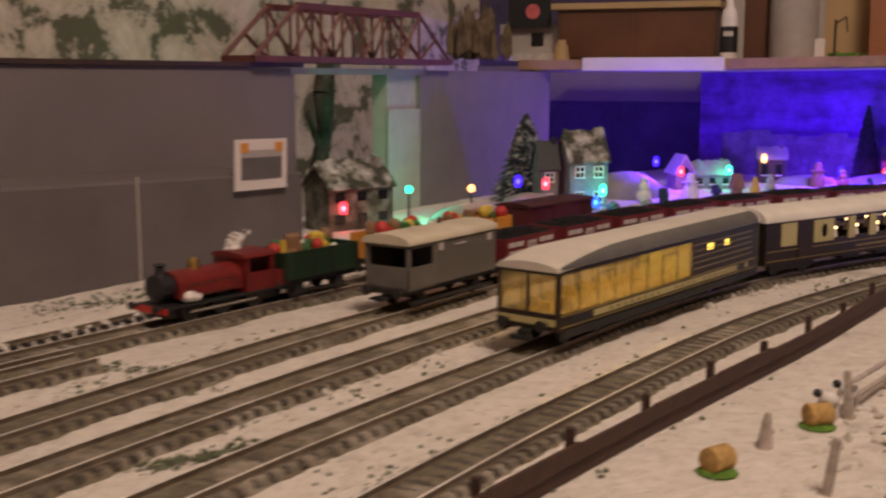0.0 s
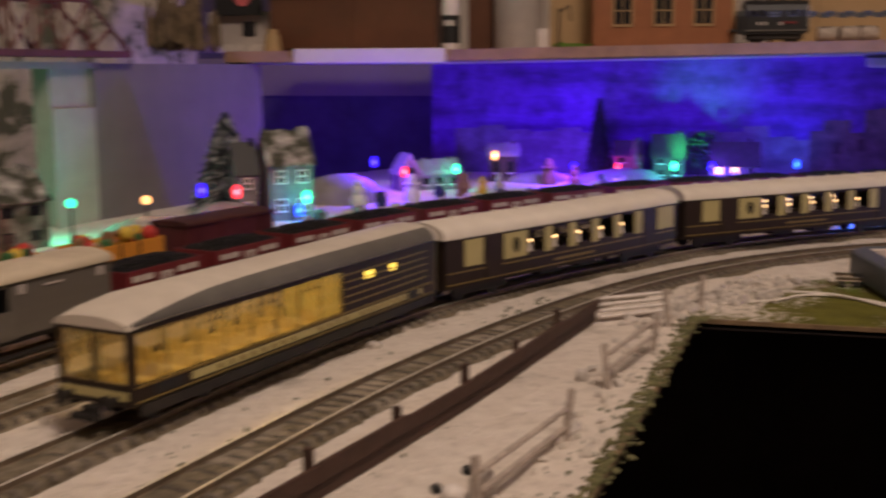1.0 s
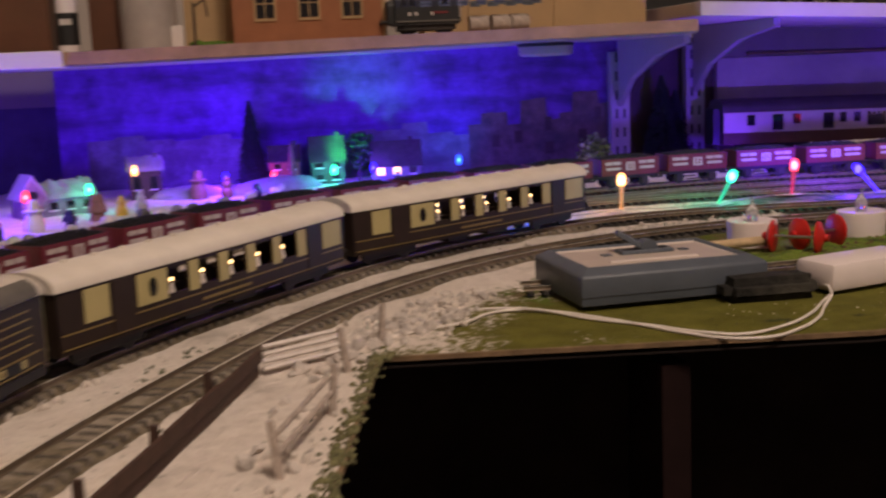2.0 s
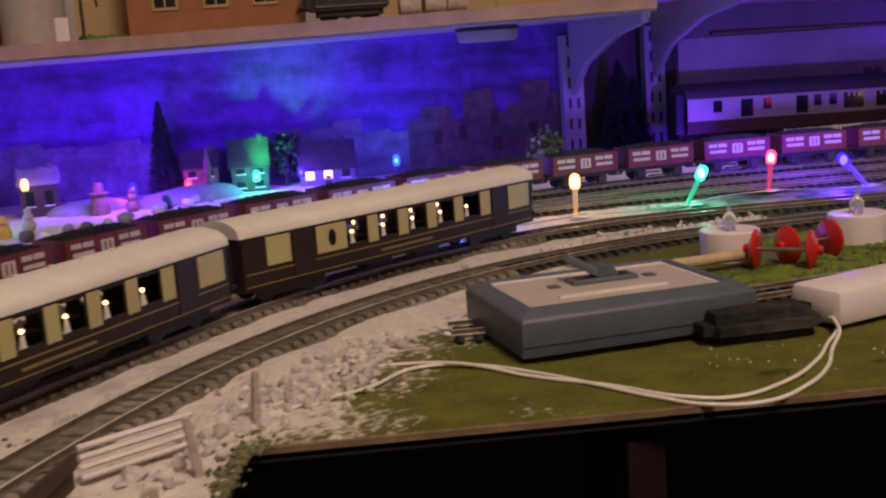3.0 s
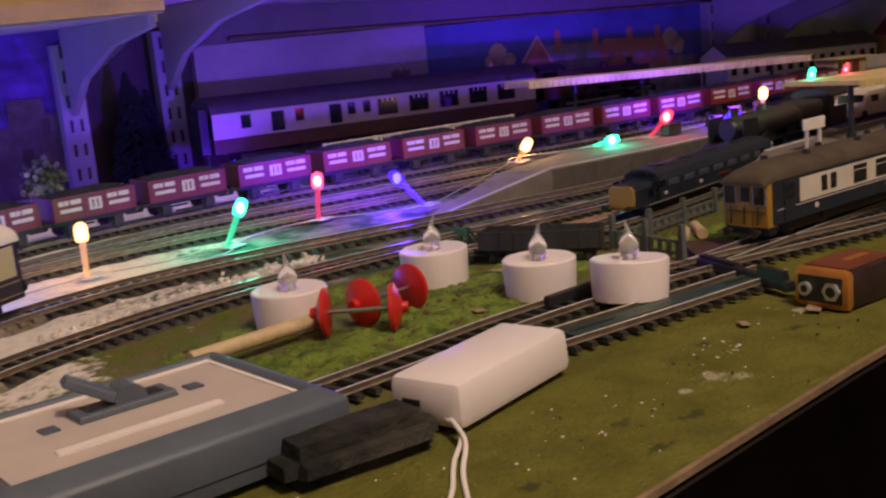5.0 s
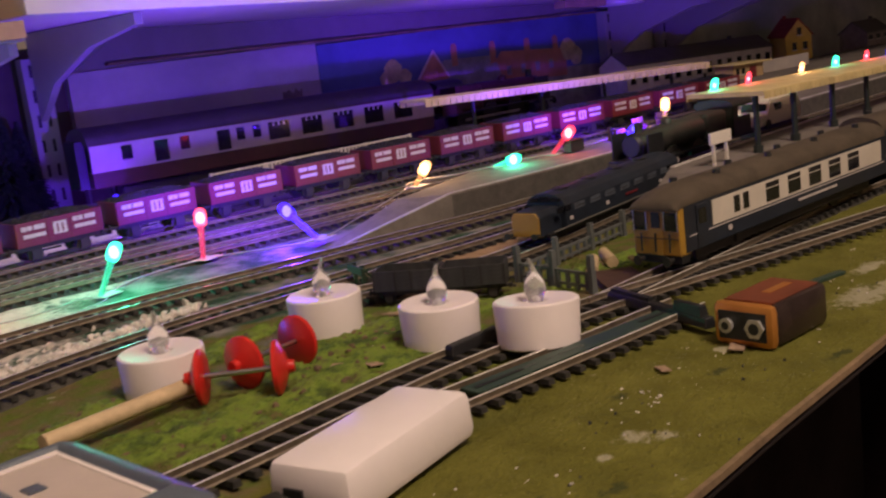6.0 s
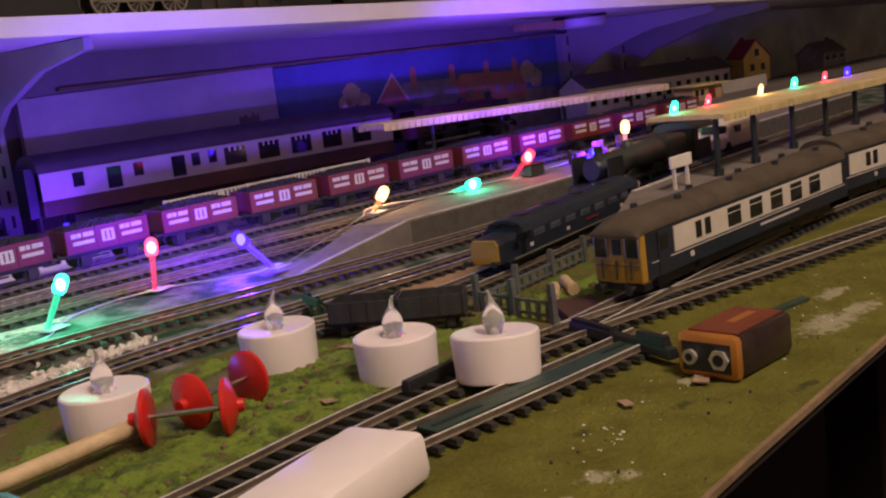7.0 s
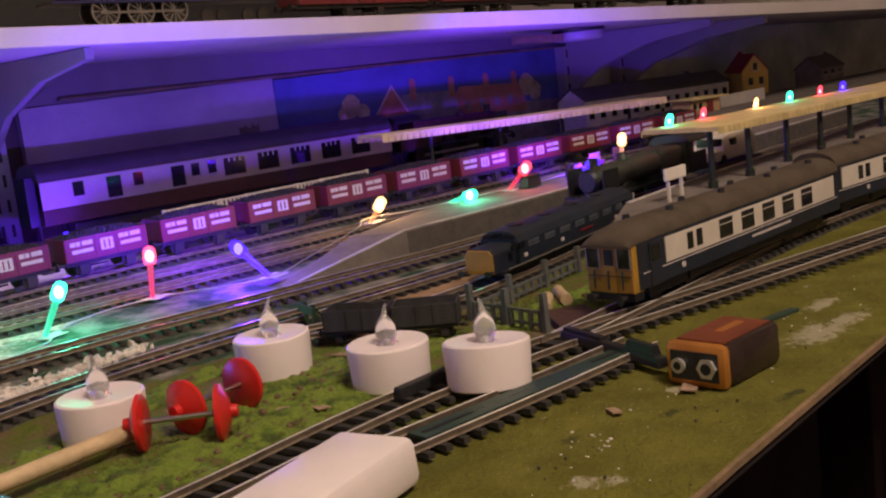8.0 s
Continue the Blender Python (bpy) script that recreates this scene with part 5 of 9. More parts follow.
        for y in (-0.011, 0.0, 0.011):
            part("hose", tubes(((x0 - 0.0052, y, 0.0240), (x0 - 0.0056, y, 0.0130), 0.0006), seg=6), M_BLACK, c)
        part("front_skirt", boxes((x0 - 0.003, x0 + 0.004, -half + 0.001, half - 0.001, 0.0060, 0.0108)), M_BLACK, c)
        buffers(c, x0 - 0.004, -1, 0.0085)
        for s in (-1, 1):
            part("cab_door", boxes((x0 + 0.0100, x0 + 0.0200, s * half - 0.0006, s * half + 0.0006, 0.0118, 0.0372)), M_BRBLUE, c)
            part("cab_window", boxes((x0 + 0.0115, x0 + 0.0185, s * half - 0.0009, s * half + 0.0009, 0.0262, 0.0350)), M_WIN, c)
    part("gangway", boxes((x1 - 0.001, x1 + 0.005, -0.010, 0.010, 0.0115, 0.0400)), M_BLACK, c)
    if not front:
        part("gangway", boxes((x0 - 0.005, x0 + 0.001, -0.010, 0.010, 0.0115, 0.0400)), M_BLACK, c)
    part("underframe", boxes((-0.06, 0.06, -0.014, 0.014, 0.0050, 0.0115)), M_FRAME, c, bevel=0.0006)
    bogie(c, x0 + 0.040)
    bogie(c, x1 - 0.040)
    return c


def maroon_coach(m, L):
    half = 0.0180
    c = thing("maroon_coach", "maroon and cream corridor coach on the siding by the wall", "railway coach", m)
    x0, x1 = -L / 2, L / 2
    part("lower_body", boxes((x0, x1, -half, half, 0.0115, 0.0215)), M_DEEPRED, c, "maroon lower side", bevel=0.0005)
    part("core", boxes((x0 + 0.002, x1 - 0.002, -half + 0.001, half - 0.001, 0.0215, 0.0400)), M_BLACK, c)
    for s in (-1, 1):
        y = s * (half - 0.0002)
        part("cream_panel", boxes((x0, x1, y - 0.0006, y + 0.0006, 0.0215, 0.0385)), M_COACHCREAM, c, "cream upper side")
        part("cantrail", boxes((x0, x1, y - 0.0008, y + 0.0008, 0.0385, 0.0400)), M_DEEPRED, c)
        specs = [(0.020, 0.007, 0.009), (0.042, 0.0095, 0.0135), (0.060, 0.0065, 0.0085), (0.0865, 0.0095, 0.0135), (0.101, 0.006, 0.0085), (0.1135, 0.006, 0.0085)]
        specs += [(0.1255 + k * 0.0268, 0.0165, 0.0120) for k in range(5)]
        for fx, w, h in specs:
            xx = x0 + fx
            win = part("window", boxes((xx, xx + w, y - 0.0010, y + 0.0010, 0.0363 - h, 0.0363)), M_WIN, c)
            if w > 0.015:
                for k in range(1, 4):
                    part("vent_bar", boxes((xx + w * 0.25 * k - 0.0004, xx + w * 0.25 * k + 0.0004, y - 0.0012, y + 0.0012, 0.0335, 0.0363)), M_BRWHITE, win)
    bm = bmesh.new()
    arc_roof(bm, x0 - 0.001, x1 + 0.001, half, 0.0400, 0.0100, 0.0006)
    part("roof", bm, M_COACHROOF, c, "dark maroon-grey roof", smooth=True)
    part("gangway", boxes((x0 - 0.006, x0, -0.010, 0.010, 0.0115, 0.0420)), M_BLACK, c, "black corridor connector")
    part("underframe", boxes((-0.07, 0.07, -0.013, 0.013, 0.005, 0.0115)), M_FRAME, c)
    bogie(c, x0 + 0.045)
    bogie(c, x1 - 0.045)
    return c


# the parlour train
s_rear = T2.near(0.096, 0.618) - 0.09
observation_car(T2.ride(s_rear + 0.124, 0.246, RAILTOP))
parlour_coach(T2.ride(s_rear + 0.252 + 0.133, 0.262, RAILTOP), "umber and cream parlour coach with white roof and lit table lamps")
parlour_coach(T2.ride(s_rear + 0.252 + 0.270 + 0.133, 0.262, RAILTOP), "umber and cream parlour coach with lit table lamps at the front")

# the coal train
s_van = T4.near(-0.030, 0.637)
brake_van(T4.ride(s_van + 0.047, 0.094, RAILTOP))
first = open_wagon(T4.ride(s_van + 0.102 + 0.038, 0.066, RAILTOP), "coal_wagon", "maroon private-owner coal wagon with white lettering and a coal load", M_MAROON, "wagons of the coal train")
for i in range(1, 24):
    copy_thing(first, T4.ride(s_van + 0.102 + 0.038 + i * 0.0785, 0.066, RAILTOP))

# the Christmas train on the siding
s_x = T5.near(-0.132, 0.632)
S_GREEN, S_AMBER, S_AMBER2 = T5.near(-0.0825, 0.6975), T5.near(-0.026, 0.770), T5.near(0.028, 0.840)
tank_loco(T5.ride(s_x + 0.009, 0.112, RAILTOP) @ Matrix.Diagonal((0.84, 0.88, 0.78, 1)))
w = open_wagon(T5.ride(S_GREEN, 0.066, RAILTOP), "green_wagon", "dark green open wagon heaped with toy parcels", M_LOCOGREEN, "wagons of the siding train", letters=False, load=False)
w1 = open_wagon(T5.ride(S_AMBER, 0.066, RAILTOP), "orange_wagon", "orange open wagon loaded with small coloured parcels", M_ORANGE, "wagons of the siding train", letters=False, load=False)
copy_thing(w1, T5.ride(S_AMBER2, 0.066, RAILTOP))
PARCEL_MATS = [mat("parcel_%s" % n, c, 0.6, 0, 0.2, 200) for n, c in (("red", (0.45, 0.03, 0.02)), ("green", (0.03, 0.12, 0.03)), ("yellow", (0.6, 0.42, 0.05)), ("brown", (0.22, 0.11, 0.05)), ("white", (0.6, 0.55, 0.5)))]
rng = random.Random(11)
for base, n in ((S_GREEN, 22), (S_AMBER, 24), (S_AMBER2, 24)):
    for i in range(n):
        p, q = T5.at(base - 0.028 + 0.056 * i / (n - 1)), T5.way(base)
        side = Vector((-q.y, q.x, 0)) * rng.uniform(-0.010, 0.010)
        bm = bmesh.new()
        r = rng.uniform(0.0030, 0.0056)
        if i % 3:
            bm_box(bm, -r, r, -r * 0.8, r * 0.8, 0, r * rng.uniform(1.2, 2.0), r * 0.25)
        else:
            bm_ball(bm, (0, 0, r * 0.9), r, 2, rng.uniform(0.8, 1.2))
        single("toy_parcel", bm, PARCEL_MATS[(i * 2 + i // 5 + n) % 5 if i % 4 else (0, 2, 1)[i // 4 % 3]], "small coloured toy parcel lying in an open wagon", "toy", pose(p.x + side.x, p.y + side.y, RAILTOP + 0.0195 + rng.uniform(0.003, 0.010), rng.uniform(-15, 15), rng.uniform(-15, 15), rng.uniform(0, 90)), "toy parcels", bevel=0.0012)
M_VANRED = mat("box_van_red", (0.085, 0.014, 0.018), 0.55, 0, 0.25, 90, dirt=(0.04, 0.01, 0.012), dirt_amount=0.6)
v = thing("maroon_box_van", "plain maroon box van at the end of the siding train", "railway wagon", T5.ride(T5.near(0.098, 0.912), 0.08, RAILTOP), "wagons of the siding train")
wagon_chassis(v, 0.092, wb=0.028)
part("body", boxes((-0.046, 0.046, -0.016, 0.016, 0.013, 0.0335)), M_VANRED, v, bevel=0.0006)
bm = bmesh.new()
arc_roof(bm, -0.047, 0.047, 0.016, 0.0335, 0.0028)
part("roof", bm, M_DEEPRED, v, smooth=True)
for s in (-1, 1):
    part("sliding_door", boxes((-0.012, 0.012, s * 0.0163 - 0.0006, s * 0.0163 + 0.0006, 0.0140, 0.0325)), M_VANRED, v)
    for k in range(6):
        part("side_rib", boxes((-0.0445 + k * 0.0055 + (0.056 if k > 2 else 0), -0.0435 + k * 0.0055 + (0.056 if k > 2 else 0), s * 0.0163 - 0.0004, s * 0.0163 + 0.0004, 0.0135, 0.0330)), M_VANRED, v)

# the station's trains
emu_dir = EMU.near(0.877, 0.665)
emu_car(EMU.ride(emu_dir + 0.132, 0.222, RAILTOP - 0.001) @ pose(0, -0.003, 0, 0, 0, -3) @ Matrix.Diagonal((0.98, 0.74, 0.84, 1)), "dark blue and white electric train car with a yellow front", 0.222, True)
emu_car(EMU.ride(emu_dir + 0.132 + 0.230, 0.222, RAILTOP - 0.001) @ Matrix.Diagonal((0.98, 0.80, 0.86, 1)), "blue and white electric train trailer car coupled behind", 0.222, False)
diesel_loco(T0.ride(T0.near(1.040, 0.748), 0.17, RAILTOP - 0.001) @ Matrix.Diagonal((0.98, 0.78, 0.58, 1)), "dark blue weathered diesel locomotive with a yellow nose in the siding", M_BRBLUE, M_YELLOW)
s_st = T1.near(1.207, 0.746)
steam_loco(T1.ride(s_st, 0.15, RAILTOP), tender=False)
van_wagon(T1.ride(s_st + 0.122, 0.07, RAILTOP))
maroon_coach(COACH.ride(COACH.near(*(uW * 0.793 + nW * 1.615)[:2]), 0.40, RAILTOP) @ pose(0, 0, 0, 0, 0.8, 0) @ Matrix.Diagonal((1.5, 1.3, 1.45, 1)), 0.27)
steam_loco(COACH.ride(COACH.near(*(uW * 1.085 + nW * 1.615)[:2]), 0.15, RAILTOP) @ pose(0, 0, 0, 0, 0, 180) @ Matrix.Diagonal((1.25, 1.2, 1.40, 1)), "dark maroon steam locomotive standing ahead of the corridor coach", M_DEEPRED, False)
dw = open_wagon(pose(0.8535, 0.7800, 0.0010, 0, 0, -77) @ Matrix.Diagonal((0.49, 0.60, 0.60, 1)), "dark_wagon", "empty black open wagon standing in the grass", M_WAGONDK, "dark open wagons", letters=False, load=False)
copy_thing(dw, pose(0.8640, 0.7475, 0.0010, 0, 0, -69))



# ---- things on the board in front ----
def tea_light(x, y, z, tilt=(0, 0), turn=0.0, label="white plastic electric tea light with a clear flame bulb"):
    t = thing("tea_light", label, "tea light", pose(x, y, z, tilt[0], tilt[1], turn), "electric tea lights")
    bm = bmesh.new()
    bm_lathe(bm, [(0, 0), (0.0164, 0), (0.0170, 0.0006), (0.0179, 0.0172), (0.0177, 0.0182), (0.0169, 0.0188), (0.0155, 0.0187), (0.0050, 0.0179), (0.0046, 0.0171), (0, 0.0171)], 56)
    part("body", bm, M_TLIGHT, t, smooth=True)
    bm = bmesh.new()
    prof = [(0, 0.0), (0.0030, 0.0), (0.0036, 0.0020), (0.0045, 0.0045), (0.0046, 0.0065), (0.0040, 0.0090), (0.0026, 0.0113), (0.0013, 0.0133), (0.0009, 0.0160), (0.0006, 0.0182), (0, 0.0186)]
    bm_lathe(bm, prof, 24, (0, 0, 0.0172))
    for v in bm.verts:
        k = max(0.0, v.co.z - 0.0285)
        v.co.x -= k * k * 40
    part("flame_bulb", bm, M_CLEAR, t, "clear plastic flame-shaped bulb", smooth=True)
    bm = bmesh.new()
    bm_lathe(bm, [(0, 0), (0.0014, 0), (0.0014, 0.0022), (0.0008, 0.0032), (0, 0.0034)], 12, (0, 0, 0.0171))
    part("diode", bm, M_TAPE, t, smooth=True)
    return t


tea_light(0.714, 0.817, 0.0, (0, 0), 25)
tea_light(0.804, 0.797, 0.0, (0, 1), 130)
tea_light(0.795, 0.729, 0.0, (0, 0), 70)
tea_light(0.787, 0.678, 0.0038, (-3, 4), -20, "white electric tea light tilted on the rails, clear flame bulb")


def cup_wheels(m, gap, label):
    w = thing("wheelset", label, "toy wheels", m, "red plastic wheelsets")
    for s in (-1, 1):
        bm = bmesh.new()
        prof = [(0, 0.0), (0.0104, 0.0), (0.0112, 0.0005), (0.0112, 0.0020), (0.0100, 0.0026), (0.0060, 0.0044), (0.0028, 0.0055), (0.0024, 0.0080), (0, 0.0082)]
        bm_lathe(bm, prof, 36)
        bmesh.ops.transform(bm, matrix=Matrix.Translation((s * gap / 2, 0, 0.0113)) @ Matrix.Rotation(radians(90 * s), 4, "Y"), verts=bm.verts)
        part("wheel", bm, M_RED, w, "red plastic dished wheel", smooth=True)
    part("axle", tubes(((-gap / 2 - 0.006, 0, 0.0113), (gap / 2 + 0.006, 0, 0.0113), 0.0011), seg=10), M_STEEL, w, "thin steel axle", smooth=True)
    return w


cup_wheels(pose(0.7130, 0.7748, 0.0, 0, 0, -59), 0.0280, "pair of red dished plastic wheels on a steel axle")
cup_wheels(pose(0.7395, 0.7795, 0.0, 0, 0, -8), 0.0285, "second pair of red dished plastic wheels on an axle")
bm = tubes(((0.640, 0.806, 0.0075), (0.706, 0.794, 0.0075), 0.0034), seg=16)
single("wooden_stick", bm, M_WOOD, "round pale wooden stick lying against the wheels", "stick", smooth=True)


def controller():
    m = pose(0.5563, 0.7415, 0.0030, 0, 0, -15.0)
    c = thing("train_controller", "grey hand controller with pale face plate and speed lever", "controller", m)
    a, b, h = 0.0565, 0.0400, 0.0205
    x_in, y_front, y_back = a - 0.0085, -b + 0.0100, b - 0.0060
    bm = bmesh.new()
    rings = [(-a, a, -b, b, 0.0), (-a, a, -b, b, 0.0158), (-a + 0.001, a - 0.001, -b + 0.0012, b - 0.001, 0.0172),
             (-x_in - 0.0012, x_in + 0.0012, y_front - 0.0012, y_back + 0.0012, h), (-x_in, x_in, y_front, y_back, h - 0.0006), (-x_in + 0.0015, x_in - 0.0015, y_front + 0.0015, y_back - 0.0015, h - 0.0026)]
    rows = [[bm.verts.new(p) for p in ((xa, ya, z), (xb, ya, z), (xb, yb, z), (xa, yb, z))] for xa, xb, ya, yb, z in rings]
    for p, q in zip(rows, rows[1:]):
        for i in range(4):
            j = (i + 1) % 4
            bm.faces.new((p[i], p[j], q[j], q[i]))
    bm.faces.new(rows[0][::-1])
    bm.faces.new(rows[-1])
    part("case", bm, M_CTRL, c, "dark blue-grey plastic case", bevel=0.0006, smooth=True)
    part("face_plate", boxes((-x_in + 0.0017, x_in - 0.0017, y_front + 0.0017, y_back - 0.0017, h - 0.0032, h - 0.0018)), M_CTRLTOP, c, "pale buff face plate")
    f = h - 0.0018
    # pale border strips, the back one also a painted gloss highlight
    part("plate_rim", boxes((-x_in + 0.0022, x_in - 0.0022, y_back - 0.0052, y_back - 0.0022, f, f + 0.0006), (x_in - 0.0040, x_in - 0.0022, y_front + 0.003, y_back - 0.0056, f, f + 0.0005)), M_PAPER, c, "white inner border with its gloss highlight painted in", bevel=0.0002)
    slot = part("speed_slot", boxes((-0.014, 0.020, 0.004, 0.017, f, f + 0.0022, 0.0006)), M_CTRL, c, bevel=0.0005)
    part("slot_well", boxes((-0.010, 0.016, 0.007, 0.014, f + 0.0018, f + 0.0025)), M_BLACK, slot)
    bm = tubes(((0.0045, 0.0060, f + 0.0022), (0.0045, 0.0150, f + 0.0022), 0.0056), seg=22)
    part("speed_drum", bm, M_CTRL, c, smooth=True)
    lever = part("speed_lever", boxes((-0.0185, 0.002, -0.0042, 0.0042, 0.0, 0.0034, 0.0006)), M_CTRL, c, "speed lever pushed over", bevel=0.0007)
    lever.location = (0.001, 0.0105, f + 0.0020)
    lever.rotation_euler = (0, radians(30), radians(-14))
    part("label_strip", boxes((-0.029, 0.025, -0.0165, -0.0125, f, f + 0.0007)), M_PAPER, c, "white label strip")
    for x in (-0.0225, 0.0270):
        part("screw_pocket", boxes((x - 0.0027, x + 0.0027, 0.005, 0.011, f, f + 0.0006)), M_CTRL, c)
    part("lid_seam", boxes((-a - 0.0001, a + 0.0001, -b - 0.0002, -b + 0.0005, 0.0046, 0.0050)), M_BLACK, c)
    return c


controller()


def battery_box():
    c = thing("battery_box", "white plastic battery box with two white leads", "battery box", pose(0.6595, 0.6755, 0.0020, 0, 0, -2.3))
    part("case", boxes((-0.0355, 0.0355, -0.0158, 0.0158, 0, 0.0165, 0.0008)), M_WHITE, c, bevel=0.0034, smooth=True)
    part("switch_slot", boxes((-0.0360, -0.0350, 0.0015, 0.0085, 0.0060, 0.0090)), M_BLACK, c, "black switch slot")
    return c


battery_box()


def wire(name, label, pts, r, material, group=""):
    cu = bpy.data.curves.new(name, "CURVE")
    cu.dimensions, cu.bevel_depth, cu.bevel_resolution, cu.resolution_u = "3D", r, 2, 8
    sp = cu.splines.new("BEZIER")
    sp.bezier_points.add(len(pts) - 1)
    for b, p in zip(sp.bezier_points, pts):
        b.co = p
        b.handle_left_type = b.handle_right_type = "AUTO"
    cu.materials.append(material)
    ob = new(name, cu)
    dg = bpy.context.evaluated_depsgraph_get()
    me = bpy.data.meshes.new_from_object(ob.evaluated_get(dg))
    bpy.data.objects.remove(ob)
    return tagged(new(name, me), label, "cable", group)


Z = 0.0011
wire("cable", "thin white lead curling over the green scatter", [(0.624, 0.666, 0.006), (0.615, 0.655, 0.004), (0.600, 0.646, Z), (0.575, 0.628, Z), (0.552, 0.618, Z), (0.526, 0.615, Z), (0.510, 0.626, Z), (0.502, 0.645, Z), (0.495, 0.676, Z), (0.488, 0.703, Z), (0.475, 0.732, Z), (0.457, 0.746, Z), (0.425, 0.735, Z), (0.397, 0.733, Z), (0.374, 0.731, Z)], 0.0009, M_WIRE, "white leads")
wire("cable", "second thin white lead curling over the green scatter", [(0.625, 0.669, 0.006), (0.620, 0.660, 0.004), (0.604, 0.652, Z), (0.581, 0.638, Z), (0.546, 0.626, Z), (0.521, 0.627, Z), (0.507, 0.637, 0.0022), (0.499, 0.668, Z), (0.484, 0.700, Z), (0.469, 0.738, 0.002), (0.445, 0.760, Z), (0.421, 0.768, Z)], 0.0009, M_WIRE, "white leads")

bm = boxes((-0.029, 0.029, -0.0135, 0.0135, 0, 0.0135, 0.0022))
bmesh.ops.bevel(bm, geom=list(bm.edges), offset=0.0048, segments=4, affect="EDGES")
bmesh.ops.triangulate(bm, faces=list(bm.faces))
bmesh.ops.subdivide_edges(bm, edges=list(bm.edges), cuts=2, use_grid_fill=True)
for v in bm.verts:
    v.co += v.co.normalized() * (0.0009 * noise.noise(v.co * 260) + 0.0010 * noise.noise(v.co * 90 + Vector((5, 1, 2))))
    v.co.z = max(v.co.z, 0.0)
single("track_rubber", bm, M_CHAR, "worn charcoal track cleaning rubber", "cleaning block", pose(0.5945, 0.6835, 0.0, 0, 0, -20), smooth=True)


def nine_volt():
    b = thing("battery", "copper-topped nine volt battery lying on its side", "battery", pose(0.8225, 0.5915, 0.0002, 0, 0, -18) @ Matrix.Diagonal((0.93, 1, 1, 1)))
    part("case", boxes((-0.0185, 0.0225, -0.0132, 0.0132, 0, 0.0175)), M_BATDARK, b, "dark metallic wrapper", bevel=0.0032, smooth=True)
    part("top_shell", boxes((-0.0232, -0.0172, -0.0134, 0.0134, -0.0001, 0.0177)), M_COPPER, b, "copper coloured end shell", bevel=0.0029, smooth=True)
    part("wrapper_band", boxes((-0.0178, 0.0190, -0.0105, 0.0105, 0.0170, 0.0177)), M_BATRED, b, "red-brown printed band")
    part("wrapper_mark", boxes((-0.004, 0.014, -0.002, 0.002, 0.0173, 0.01785)), M_COPPER, b)
    part("terminal_plate", boxes((-0.0236, -0.0226, -0.0105, 0.0105, 0.0030, 0.0145)), M_BLACK, b, bevel=0.0002)
    for y, r, seg in ((0.0063, 0.0030, 20), (-0.0063, 0.0042, 6)):
        bm = bmesh.new()
        bm_tube(bm, (-0.0230, y, 0.00875), (-0.0256, y, 0.00875), r * 0.86, r, seg=seg)
        t = part("terminal", bm, M_CHROME, b, "shiny snap terminal")
        part("terminal_socket", tubes(((-0.0255, y, 0.00875), (-0.0258, y, 0.00875), r * 0.55), seg=12), M_BLACK, t)
    return b


nine_volt()
bm = boxes((-0.063, 0.063, -0.0052, 0.0052, 0, 0.0016))
ob = single("uncoupling_ramp", bm, mat("ramp_green", (0.022, 0.045, 0.032), 0.45, 0, 0.15, 60), "dark green plastic uncoupling ramp between the rails, with pale lettering", "ramp", pose(0.784, 0.656, 0.0038, 0, 0, -20.5), bevel=0.0003)
for i in range(14):
    if i in (3, 4, 7):
        continue
    bm = boxes((-0.0007, 0.0007, -0.0007, 0.0007, 0, 0.0002))
    part("letter_bar", bm, M_FGREY, ob).location = (-0.034 + i * 0.0024, 0, 0.0016)
for x in (-0.048, 0.045):
    part("slot", boxes((x - 0.012, x + 0.012, -0.001, 0.001, 0.0014, 0.0018)), M_BLACK, ob)
single("plastic_strip", boxes((-0.028, 0.028, -0.0022, 0.0022, 0, 0.0016)), bpy.data.materials["ramp_green"], "dark green plastic strip on the scatter", "strip", pose(0.893, 0.594, 0.0, 0, 0, -25), bevel=0.0003)
single("plastic_strip", boxes((-0.016, 0.016, -0.0028, 0.0028, 0, 0.0048, 0.0008)), M_BLACK, "black plastic joiner block on the sleepers", "block", pose(0.781, 0.7055, 0.0032, 0, 0, -14), bevel=0.0006)
pm = thing("point_lever", "black plastic point lever and tie bar by the turnout", "point lever", pose(0.836, 0.6430, 0.0030, 0, 0, 56))
part("base", boxes((-0.034, 0.036, -0.0030, 0.0030, 0, 0.0045, 0.0008)), M_BLACK, pm, bevel=0.0005)
part("lever", boxes((-0.030, -0.012, -0.0022, 0.0022, 0.0045, 0.0085, 0.0006)), M_BLACK, pm)
part("tie_bar", boxes((0.006, 0.034, -0.0015, 0.0015, 0.0045, 0.0062)), M_BLACK, pm)
bs = thing("buffer_stop", "dark green buffer stop at the end of the siding", "buffer stop", pose(0.876, 0.826, 0.0, 0, 0, -34) @ Matrix.Diagonal((0.7, 0.7, 0.75, 1)))
for y in (-0.0083, 0.0083):
    part("upright", boxes((-0.0015, 0.0015, y - 0.0012, y + 0.0012, 0.004, 0.0195)), M_LOCOGREEN, bs)
    part("stay", tubes(((0.010, y, 0.006), (0.0, y, 0.018), 0.0010), seg=6), M_LOCOGREEN, bs)
part("beam", boxes((-0.0035, -0.0012, -0.0155, 0.0155, 0.0125, 0.0185)), M_LOCOGREEN, bs, bevel=0.0004)


